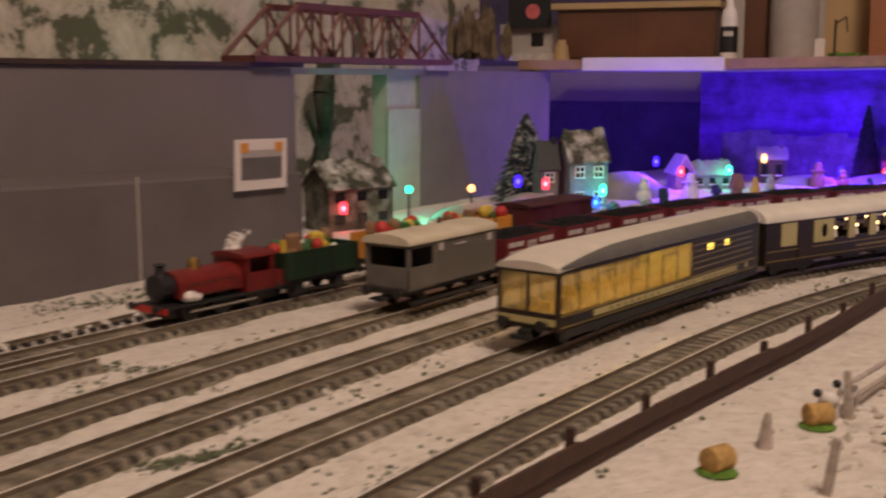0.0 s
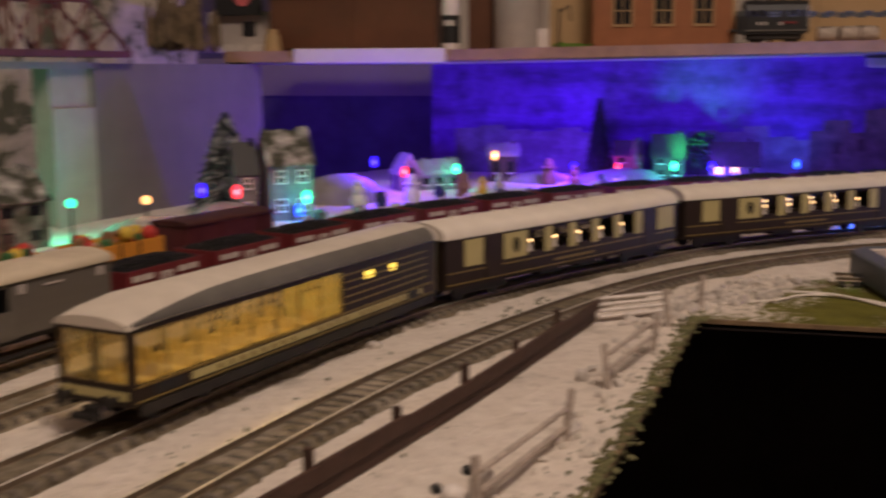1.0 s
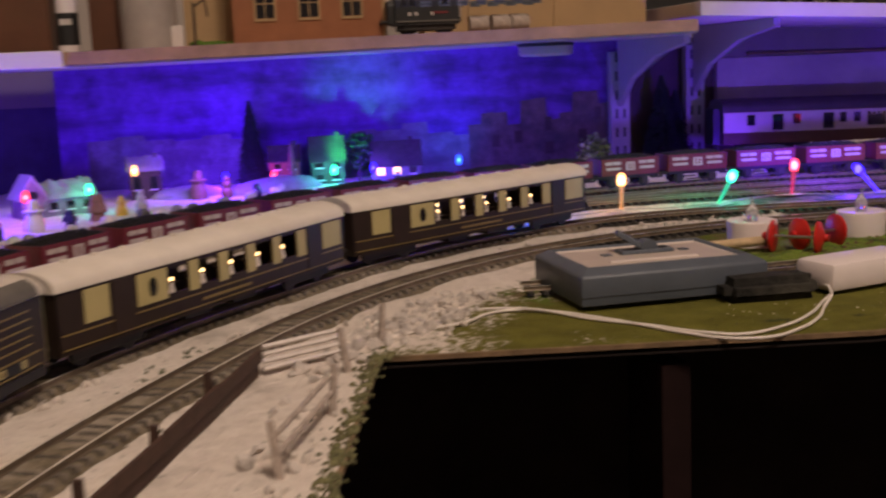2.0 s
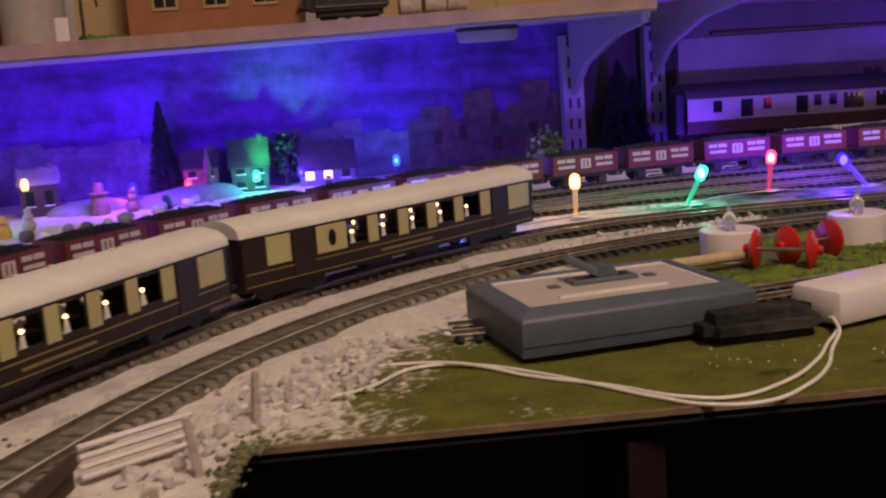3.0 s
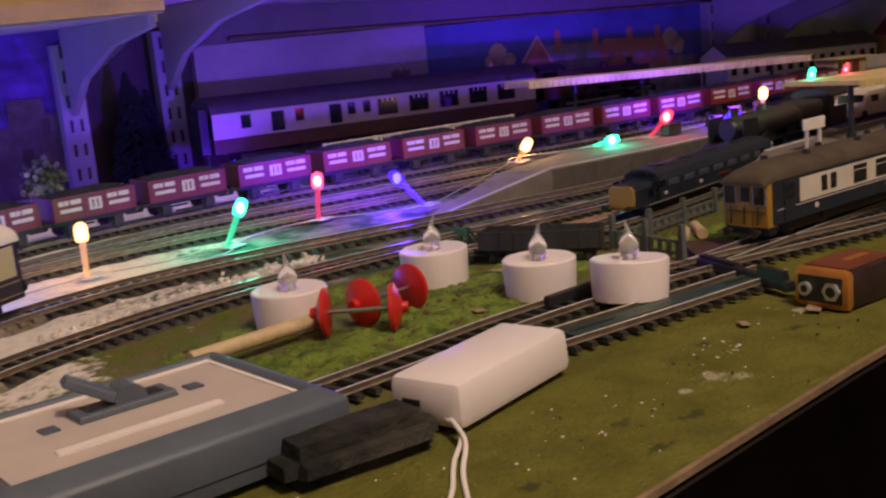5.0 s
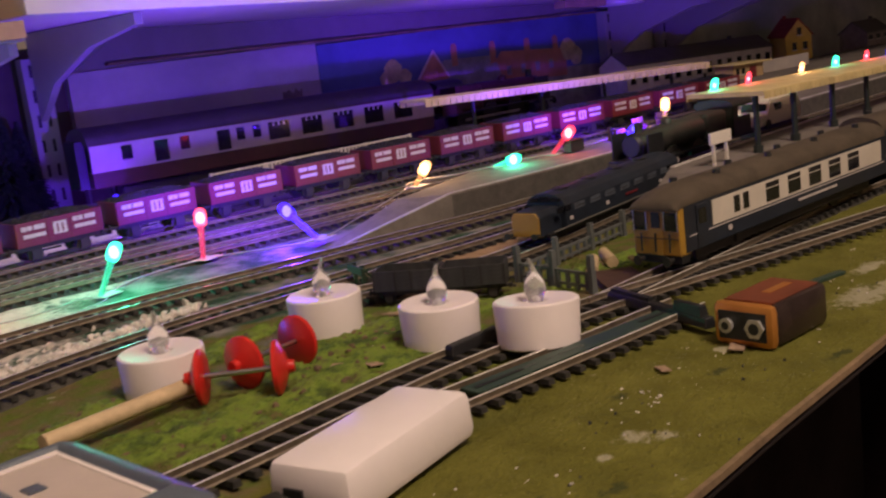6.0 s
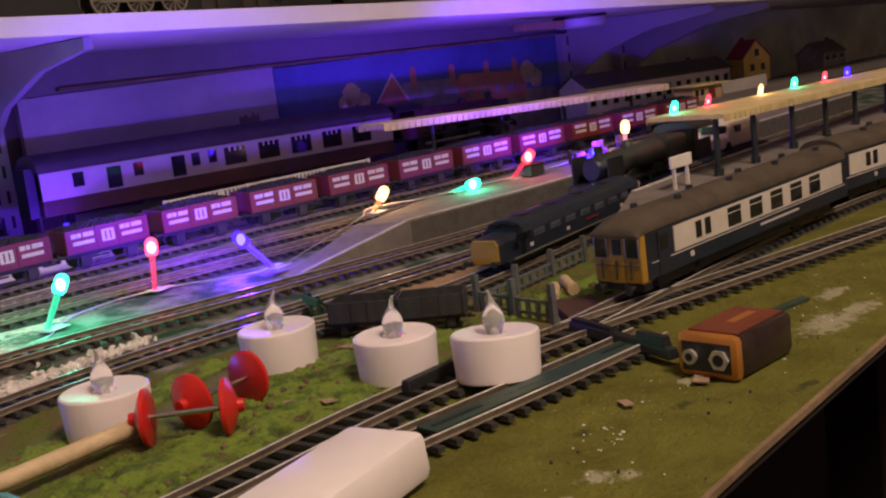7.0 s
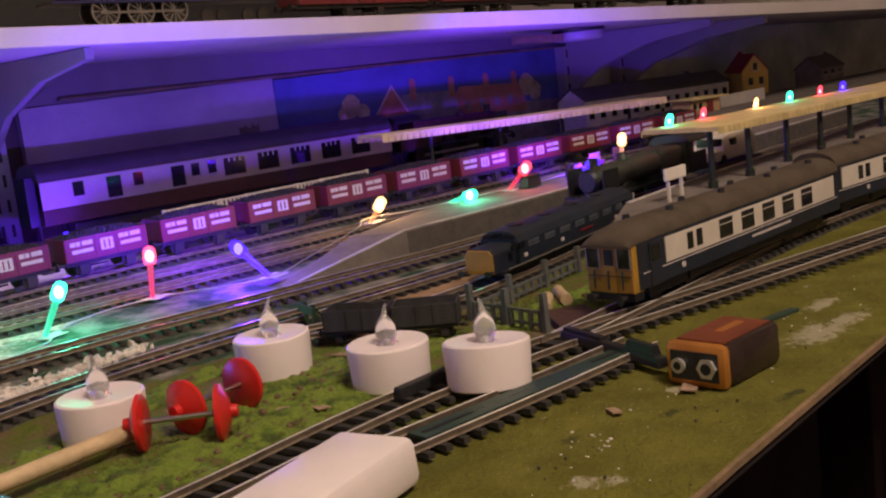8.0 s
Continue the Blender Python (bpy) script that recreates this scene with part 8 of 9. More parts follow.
# ---- lights of the fairy string ----
LED_COL = {"red": (1.0, 0.05, 0.08), "pink": (1.0, 0.07, 0.16), "green": (0.05, 1.0, 0.55), "blue": (0.11, 0.014, 1.0), "cyan": (0.03, 0.12, 1.0), "warm": (1.0, 0.52, 0.20)}
LED_CORE_COL = {"red": (1.0, 0.30, 0.36), "pink": (1.0, 0.30, 0.42), "green": (0.30, 1.0, 0.75), "blue": (0.12, 0.11, 1.0), "cyan": (0.10, 0.36, 1.0), "warm": (1.0, 0.72, 0.54)}
LED_CORE, LED_GLOW, LED_STEM = {}, {}, {}
for k, v in LED_COL.items():
    LED_CORE[k] = glow("led_core_%s" % k, LED_CORE_COL[k], 20.0)
    mm = bpy.data.materials.new("led_%s" % k)
    mm.use_nodes = True
    nt = mm.node_tree
    nt.nodes.remove(nt.nodes["Principled BSDF"])
    tr, em, mx = nt.nodes.new("ShaderNodeBsdfTransparent"), nt.nodes.new("ShaderNodeEmission"), nt.nodes.new("ShaderNodeMixShader")
    tr.inputs[0].default_value = (*(0.3 + 0.7 * c for c in v), 1)
    em.inputs[0].default_value, em.inputs[1].default_value = (v[0] * 0.4, *v[1:], 1) if k == "blue" else (*v, 1), 7.0
    mx.inputs[0].default_value = 0.42
    nt.links.new(tr.outputs[0], mx.inputs[1])
    nt.links.new(em.outputs[0], mx.inputs[2])
    nt.links.new(mx.outputs[0], nt.nodes["Material Output"].inputs["Surface"])
    LED_GLOW[k] = mm
    mm = clear("led_stem_%s" % k, tuple(0.25 + 0.75 * c for c in v), 0.25)
    bs_ = mm.node_tree.nodes["Principled BSDF"]
    bs_.inputs["Emission Color"].default_value = (v[0] * 0.5, *v[1:], 1) if k == "blue" else (*v, 1)
    bs_.inputs["Emission Strength"].default_value = 1.6 if k == "blue" else 0.34
    LED_STEM[k] = mm


def fairy_light(colour, base, tip, watts, tape=True, r=0.0042, aim=None):
    base, tip = Vector(base), Vector(tip)
    f = thing("fairy_light", "glowing %s fairy light bulb taped upright" % {"warm": "warm white", "cyan": "light blue"}.get(colour, colour), "fairy light", Matrix.Translation(base), "fairy lights")
    d = tip - base
    n = d.normalized()
    part("tube", tubes(((0, 0, 0), d, r * 0.38, r * 0.50), seg=12), LED_STEM[colour], f, "clear plastic tube", smooth=True)
    q = n.to_track_quat("Z", "Y").to_matrix().to_4x4()
    bm = bmesh.new()
    bm_lathe(bm, [(0, -0.002), (r * 0.75, -0.002), (r * 0.98, 0.0005), (r * 0.98, 0.0060), (r * 0.78, 0.0084), (r * 0.4, 0.0096), (0, 0.0100)], 16)
    bmesh.ops.transform(bm, matrix=Matrix.Translation(d) @ q, verts=bm.verts)
    bulb = part("bulb", bm, LED_GLOW[colour], f, "glowing bulb", smooth=True)
    bulb.visible_shadow = False
    bm = bmesh.new()
    bm_ball(bm, d + n * 0.0033, r * (0.70 if tape else 0.48), 2, 1.4)
    part("diode", bm, LED_CORE[colour], bulb, smooth=True).visible_shadow = False
    if tape:
        bm = boxes((-0.003, 0.013, -0.006, 0.006, 0.0006, 0.0010))
        for v in bm.verts:
            v.co.z += 0.0012 * math.sin(v.co.x * 300)
        part("tape", bm, M_TAPE, f, "strip of clear tape")
    point_lamp("fairy_lamp", base + d + n * 0.003, watts, LED_COL[colour], 0.004)
    if aim:
        # the diode throws most of its light ahead
        data = bpy.data.lights.new("fairy_beam", "SPOT")
        data.energy, data.color, data.spot_size, data.spot_blend, data.shadow_soft_size = aim[3], (0.04, 1.0, 0.22) if colour == "green" else LED_COL[colour], radians(70 if colour == "green" else 95), 1.0, 0.004
        ob = new("fairy_beam", data)
        ob.matrix_world = look(base + d + n * 0.009, aim[:3])
    return f


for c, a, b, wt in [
    ("pink", (0.934, 0.990, 0.003), (0.937, 0.990, 0.027), 0.04),
    ("green", (0.845, 0.993, 0.002), (0.853, 0.986, 0.024), 0.2),
    ("warm", (0.755, 1.020, 0.003), (0.757, 1.022, 0.026), 0.07),
    ("cyan", (0.659, 1.064, 0.004), (0.668, 1.059, 0.010), 0.35),
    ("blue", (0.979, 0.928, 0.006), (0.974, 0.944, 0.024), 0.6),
    ("warm", (1.115, 0.931, 0.016), (1.120, 0.926, 0.026), 0.09),
    ("green", (1.171, 0.890, 0.020), (1.179, 0.880, 0.023), 0.09),
    ("red", (1.229, 0.865, 0.0195), (1.233, 0.853, 0.0335), 0.03),
    ("blue", (1.318, 0.838, 0.0198), (1.322, 0.829, 0.0240), 0.5),
    ("warm", (1.372, 0.816, 0.0195), (1.3715, 0.814, 0.0365), 0.12),
]:
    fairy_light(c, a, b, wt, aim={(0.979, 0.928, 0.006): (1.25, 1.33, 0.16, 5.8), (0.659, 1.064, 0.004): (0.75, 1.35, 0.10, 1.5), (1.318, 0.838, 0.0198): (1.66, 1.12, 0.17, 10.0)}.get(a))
for c, x, y in [(k, x, 0.725 - 0.232 * (x - 1.136)) for k, x in (("green", 1.184), ("red", 1.234), ("warm", 1.322), ("green", 1.386), ("red", 1.450), ("blue", 1.502))]:
    z = roof_z(x) + 0.0031
    fairy_light(c, (x, y, z), (x + 0.001, y, z + 0.001), 0.02, False, 0.0020 if c in ("red", "warm") else 0.0027)
wire("cable", "thin twisted silver wire of the fairy lights", [(0.845, 0.993, 0.002), (0.89, 1.005, 0.002), (0.934, 0.990, 0.003), (0.979, 0.928, 0.006), (1.02, 0.925, 0.010), (1.07, 0.915, 0.020), (1.115, 0.931, 0.020), (1.14, 0.905, 0.0205), (1.171, 0.890, 0.0205), (1.20, 0.880, 0.0205), (1.229, 0.865, 0.0205), (1.27, 0.850, 0.0205), (1.318, 0.838, 0.0205), (1.345, 0.826, 0.0205), (1.372, 0.816, 0.0205)], 0.0005, M_THINWIRE)
wire("cable", "second thin silver wire of the fairy lights", [(0.659, 1.064, 0.003), (0.70, 1.03, 0.002), (0.755, 1.020, 0.003), (0.80, 1.005, 0.002), (0.845, 0.993, 0.002), (0.80, 0.975, 0.002)], 0.0005, M_THINWIRE)
# village lights
bl_ = uW * 0.585 + nW * 1.535
fairy_light("blue", (bl_.x, bl_.y, 0.010), (bl_.x, bl_.y, 0.013), 0.40, False, 0.0036)
# the blue bulb at x 0.720 is added to brighten the backdrop
for c, p, wt in (("red", (0.601, 1.485, 0.010), 0.10), ("green", (0.669, 1.462, 0.013), 0.14), ("cyan", (0.812, 1.410, 0.017), 0.12), ("blue", (0.545, 1.495, 0.012), 0.8), ("blue", (0.720, 1.460, 0.012), 0.4),
                 ("warm", (0.436, 1.480, 0.030), 0.02), ("green", (0.372, 1.412, 0.020), 0.07), ("blue", (0.262, 1.328, 0.037), 1.1), ("red", (0.306, 1.390, 0.020), 0.04), ("green", (0.176, 1.172, 0.018), 0.05), ("cyan", (0.168, 1.168, 0.006), 0.06),
                 ("red", (0.110, 1.119, 0.030), 0.04), ("blue", (0.080, 1.090, 0.035), 0.04), ("red", (-0.086, 1.024, 0.016), 0.05)):
    fairy_light(c, p, (p[0], p[1], p[2] + 0.002), wt, False, 0.0037, {0.262: (0.251, 1.787, 0.07, 4.0), 0.669: (0.735, 1.530, 0.105, 1.5), 0.812: (0.845, 1.480, 0.070, 0.45)}.get(p[0]))
for x, y, h, c, wt in ((-0.027, 1.085, 0.030, "green", 0.22), (0.034, 1.086, 0.031, "warm", 0.02)):
    lp = thing("street_lamp", "miniature street lamp with a %s light" % ("green" if c == "green" else "warm white"), "street lamp", pose(x, y, 0), "miniature street lamps")
    part("post", tubes(((0, 0, 0), (0, 0, h), 0.0014, 0.0009), seg=8), M_BLACK, lp)
    part("foot", tubes(((0, 0, 0), (0, 0, 0.004), 0.003, 0.0018), seg=10), M_BLACK, lp)
    bm = bmesh.new()
    bm_ball(bm, (0, 0, h + 0.003), 0.0040, 2)
    part("globe", bm, LED_GLOW[c], lp, "glowing globe", smooth=True).visible_shadow = False
    point_lamp("street_lamp_light", (x, y, h + 0.003), wt, LED_COL[c], 0.004)
# unseen blue lamps added to brighten the village backdrop
for s, watts in ((-0.02, 0.72), (0.22, 0.54)):
    p = uW * s + nW * 1.50
    area_lamp("shelf_strip_lamp", Matrix.Translation((p.x, p.y, 0.06)) @ pose(0, 0, 0, 62, 0, W_ANGLE), 0.05, 0.02, watts, BLUE)


# ---- walls behind, and the shelf over them ----
def leaf_material():
    m = bpy.data.materials.new("leaf_print")
    m.use_nodes = True
    nt = m.node_tree
    bsdf = nt.nodes["Principled BSDF"]
    bsdf.inputs["Roughness"].default_value = 0.85
    tc = nt.nodes.new("ShaderNodeTexCoord")
    n = nt.nodes.new("ShaderNodeTexNoise")
    n.inputs["Scale"].default_value, n.inputs["Detail"].default_value, n.inputs["Distortion"].default_value = 17, 9, 0.35
    n.inputs["Roughness"].default_value = 0.68
    nt.links.new(tc.outputs["Object"], n.inputs["Vector"])
    r = nt.nodes.new("ShaderNodeValToRGB")
    e = r.color_ramp.elements
    e[0].position, e[0].color = 0.425, (0.12, 0.125, 0.08, 1)
    e[1].position, e[1].color = 0.475, (0.50, 0.45, 0.36, 1)
    x = r.color_ramp.elements.new(0.60)
    x.color = (0.70, 0.63, 0.54, 1)
    nt.links.new(n.outputs["Fac"], r.inputs[0])
    nt.links.new(r.outputs[0], bsdf.inputs["Base Color"])
    return m


M_LEAF = leaf_material()


def wall_on(frame_fn, name, s0, s1, c, thick, z0, z1, material, label):
    return single(name, boxes((0, s1 - s0, 0, thick, z0, z1)), material, label, "wall", frame_fn(s0, c), kind="structure")


wall_on(on_l, "wall_grey_panel", -0.4, 0.800, 0.700, 0.012, -0.02, 0.150, M_GREYWALL, "smooth grey card backdrop beside the siding")
bm = bmesh.new()
bm_prism(bm, [(0.0, -0.004), (0.0, 0.0705), (0.0012, 0.0720), (0.099, 0.0720), (0.099, -0.004)], 0.0, 1.092)
for v in bm.verts:
    if v.co.z > 0.05:
        v.co.z += (0.85 - v.co.x) * 0.030
single("wall_low_panel", bm, mat("dark_grey_card", (0.128, 0.108, 0.106), 0.85, 0, 0.16, 18, 0.2, 300, dirt=(0.085, 0.070, 0.070), dirt_amount=0.6), "dark grey card ledge in front of the backdrop", "wall", on_l(-0.4, 0.600), kind="structure")
single("trim", boxes((-0.0008, 0.0008, -0.0008, 0, 0, 0.073)), M_PLASTER, "thin pale seam of the grey card", "strip", on_l(0.520, 0.600), kind="structure")
wall_on(on_l, "wall_pillar", 0.952, 1.006, 0.705, 0.02, -0.02, 0.147, mat("pillar_paper", (0.36, 0.34, 0.30), 0.8, 0, 0.12, 30), "pale paper-covered pillar lit green")
bm = boxes((0, 0.058, 0, 0.0035, -0.01, 0.108))
for v in bm.verts:
    v.co.x += 0.0015 * math.sin(v.co.z * 60)
single("paper_sheet", bm, bpy.data.materials["pillar_paper"], "sheet of pale paper folded round the pillar", "paper", on_l(0.949, 0.7005), bevel=0.0006)
wall_on(on_l, "wall_lilac_panel", 1.006, 1.302, 0.700, 0.012, -0.02, 0.149, M_LGREY, "plain card backdrop behind the frosted trees")
wall_on(on_l, "wall_leaf_print", -0.6, 1.9, 0.98, 0.02, -0.1, 0.75, M_LEAF, "curtain with a grey-green leaf print behind the layout")
M_BARK = mat("bark", (0.060, 0.045, 0.034), 0.9, 0, 0.6, 120, 1.0, 300, dirt=(0.20, 0.18, 0.15), dirt_amount=0.6)
single("tree_trunk", tubes(((0.004, 0, -0.02), (-0.003, 0, 0.04), 0.013, 0.010), ((-0.003, 0, 0.04), (0.010, 0, 0.085), 0.010, 0.0085), ((0.010, 0, 0.085), (0.008, 0, 0.125), 0.0085, 0.012), ((0.008, 0, 0.125), (0.016, 0, 0.17), 0.012, 0.009), ((0.004, 0, 0.06), (-0.020, 0, 0.105), 0.005, 0.003), seg=12), M_BARK, "knotty dark trunk standing in the gap of the wall", "trunk", on_l(0.93, 0.78))
single("shelf_left", boxes((0, 1.21, 0, 0.243, 0.1505, 0.1545)), M_DARKW, "thin dark upper board carrying the high-level line", "shelf", on_l(-0.4, 0.697), kind="structure")
single("shelf_gap_beam", boxes((0, 0.22, 0, 0.03, 0.1440, 0.1500)), M_PLASTER, "pale beam bridging the gap in the wall", "beam", on_l(0.795, 0.70), kind="structure")
po_ = thing("poster", "white framed calendar picture pinned to the grey wall", "poster", on_l(0.611, 0.5970, 0.0555) @ pose(0, 0, 0, 1, 1.0, 0) @ Matrix.Diagonal((0.935, 1, 0.93, 1)))
part("sheet", boxes((0, 0.062, -0.0012, 0, 0, 0.042)), M_PAPER, po_)
part("picture", boxes((0.007, 0.055, -0.0018, -0.0010, 0.009, 0.027)), M_VANGREY, po_, "grey picture")
part("picture_sky", boxes((0.007, 0.055, -0.0018, -0.0010, 0.027, 0.033)), M_PLASTER, po_)
for x in (0.006, 0.047):
    part("ornament", boxes((x, x + 0.009, -0.0022, -0.0010, 0.031, 0.039)), M_ORANGE, po_, "orange corner ornament", bevel=0.0004)


def truss_bridge(m, L, h, w):
    b = thing("truss_bridge", "dark red girder truss bridge on the upper level", "bridge", m)
    M = mat("bridge_red", (0.12, 0.035, 0.030), 0.6, 0, 0.25, 60)
    part("deck", boxes((0, L, 0, w, 0, 0.006)), M, b)
    for y in (0, w - 0.004):
        def bar(x0, z0, x1, z1, t=0.0028):
            part("girder", tubes(((x0, y + 0.002, z0), (x1, y + 0.002, z1), t), seg=4), M, b)
        e = L * 0.19
        bar(0.0, 0.004, e, h)
        bar(L - e, h, L, 0.004)
        part("top_chord", boxes((e, L - e, y, y + 0.005, h - 0.003, h + 0.003)), M, b)
        n = 6
        for i in range(n + 1):
            x = e + (L - 2 * e) * i / n
            bar(x, 0.004, x, h, 0.0020)
            if i < n:
                x2 = e + (L - 2 * e) * (i + 1) / n
                bar(x, 0.004 if i % 2 else h, x2, h if i % 2 else 0.004, 0.0022)
        bar(e * 0.5, h * 0.5, e, 0.004, 0.0020)
        bar(L - e * 0.5, h * 0.5, L - e, 0.004, 0.0020)
    for i in range(5):
        x = L * 0.22 + L * 0.56 * i / 4
        part("cross_beam", boxes((x - 0.0015, x + 0.0015, 0, w, h - 0.002, h + 0.001)), M, b)
    return b


truss_bridge(on_l(0.737, 0.690, 0.1546), 0.315, 0.052, 0.042)

wall_on(on_w, "wall_village_backdrop", -0.203, 0.49, 1.685, 0.02, -0.05, 0.160, M_BLUELITSTONE, "stonework backdrop behind the village, blue light put into its colour")
wall_on(on_w, "wall_brown_corner", 0.49, 0.62, 1.695, 0.02, -0.05, 0.160, M_DARKW, "dark backdrop between the brackets")
wall_on(on_w, "wall_sunset_backdrop", 0.62, 0.915, 1.685, 0.02, -0.05, 0.131, mat("sunset_sky", (0.40, 0.34, 0.36), 0.8, 0, 0.22, 9, dirt=(0.17, 0.14, 0.20), dirt_amount=0.75, stretch=3.0), "pale sky backdrop behind the coach")
M_HAZYHILL = mat("hazy_hill_print", (0.22, 0.16, 0.15), 0.85, 0, 0.4, 50, dirt=(0.10, 0.075, 0.07), dirt_amount=0.6)
sp_ = thing("painted_ruin", "faint printed hills and castle towers low on the sky backdrop", "backdrop print", on_w(0.0, 1.6842))
for pts in (((0.622, 0.0), (0.914, 0.0), (0.914, 0.071), (0.86, 0.068), (0.80, 0.072), (0.72, 0.069), (0.622, 0.074)), ((0.862, 0.066), (0.888, 0.066), (0.888, 0.083), (0.884, 0.079), (0.880, 0.084), (0.876, 0.078), (0.870, 0.083), (0.866, 0.080), (0.862, 0.082))):
    bm = bmesh.new()
    bm_plate(bm, [(x, 0.0, z) for x, z in pts], (0, -0.0004 if len(pts) < 8 else -0.0008, 0))
    part("printed_shape", bm, M_HAZYHILL, sp_)
wall_on(on_w, "wall_upper_strip", 0.62, 2.6, 1.690, 0.02, 0.125, 0.19, M_LGREY, "plain wall above the backdrops")
# black sheet added where the space behind the upper train is dark
wall_on(on_w, "wall_upper_dark", 0.50, 2.8, 1.695, 0.02, 0.19, 0.50, M_BLACK, "black sheet added for the darkness behind the high-level train")
single("wall_ledge", boxes((0, 0.76, -0.009, 0.0, 0.1345, 0.1375)), M_PLY, "narrow brown ledge above the sky backdrop", "ledge", on_w(0.66, 1.690) @ pose(0, 0, 0, 0, 0.9, 0), kind="structure", bevel=0.0006)
wall_on(on_w, "wall_station_backdrop", 1.41, 2.8, 1.690, 0.02, -0.05, 0.16, mat("woodland_print", (0.66, 0.64, 0.56), 0.85, 0, 0.3, 16, dirt=(0.24, 0.30, 0.22), dirt_amount=0.85), "dim painted woodland backdrop behind the station building")
M_PRINT = mat("castle_print", (0.11, 0.075, 0.065), 0.85, 0, 0.5, 60, dirt=(0.05, 0.045, 0.045), dirt_amount=0.8, stretch=2.0)
M_PRINT2 = mat("hill_print", (0.15, 0.14, 0.17), 0.85, 0, 0.5, 50, dirt=(0.07, 0.06, 0.07), dirt_amount=0.8, stretch=2.5)
cp_ = thing("painted_ruin", "printed castle ruin and dark hills on the village backdrop", "backdrop print", on_w(0.0, 1.6842))


def ruin(s0, s1, heights, material, d):
    n = len(heights)
    w = (s1 - s0) / n
    pts = [(s0, -d, 0.0)]
    for i, h in enumerate(heights):
        pts += [(s0 + i * w, -d, h), (s0 + (i + 0.92) * w, -d, h + 0.001)]
    pts.append((s1, -d, 0.0))
    bm = bmesh.new()
    bm_plate(bm, pts, (0, -0.0003, 0))
    part("printed_shape", bm, material, cp_)


ruin(-0.19, 0.02, (0.062, 0.066, 0.060, 0.058, 0.063, 0.057), M_PRINT2, 0.0002)
ruin(0.10, 0.30, (0.050, 0.060, 0.058, 0.066, 0.052, 0.048), M_PRINT2, 0.0002)
ruin(0.285, 0.475, (0.060, 0.074, 0.074, 0.058, 0.088, 0.090, 0.062, 0.070, 0.096, 0.096, 0.080), M_PRINT, 0.0006)
for s, z, w, h in ((0.315, 0.030, 0.010, 0.016), (0.345, 0.034, 0.010, 0.016), (0.385, 0.048, 0.009, 0.018), (0.385, 0.018, 0.012, 0.016), (0.43, 0.030, 0.011, 0.018), (0.452, 0.060, 0.009, 0.016)):
    part("printed_opening", boxes((s, s + w, -0.0013, -0.0008, z, z + h)), M_DARKW, cp_)
M_STONEDK = mat("night_backdrop", (0.055, 0.042, 0.09), 0.85, 0, 0.4, 14, 0.3, 60)
alcove = wall_on(on_w, "wall_alcove", -0.75, -0.203, 1.76, 0.02, -0.05, 0.40, M_STONEDK, "dark alcove wall behind the village")
wall_on(on_w, "wall_alcove_strip", -0.75, -0.203, 1.755, 0.004, 0.105, 0.16, M_GREYWALL, "plain strip at the top of the alcove")
single("wall_alcove_return", boxes((-0.02, 0, 0, 0.15, -0.05, 0.16)), M_BLUELITSTONE, "end of the village backdrop", "wall", on_w(-0.203, 1.685), kind="structure")


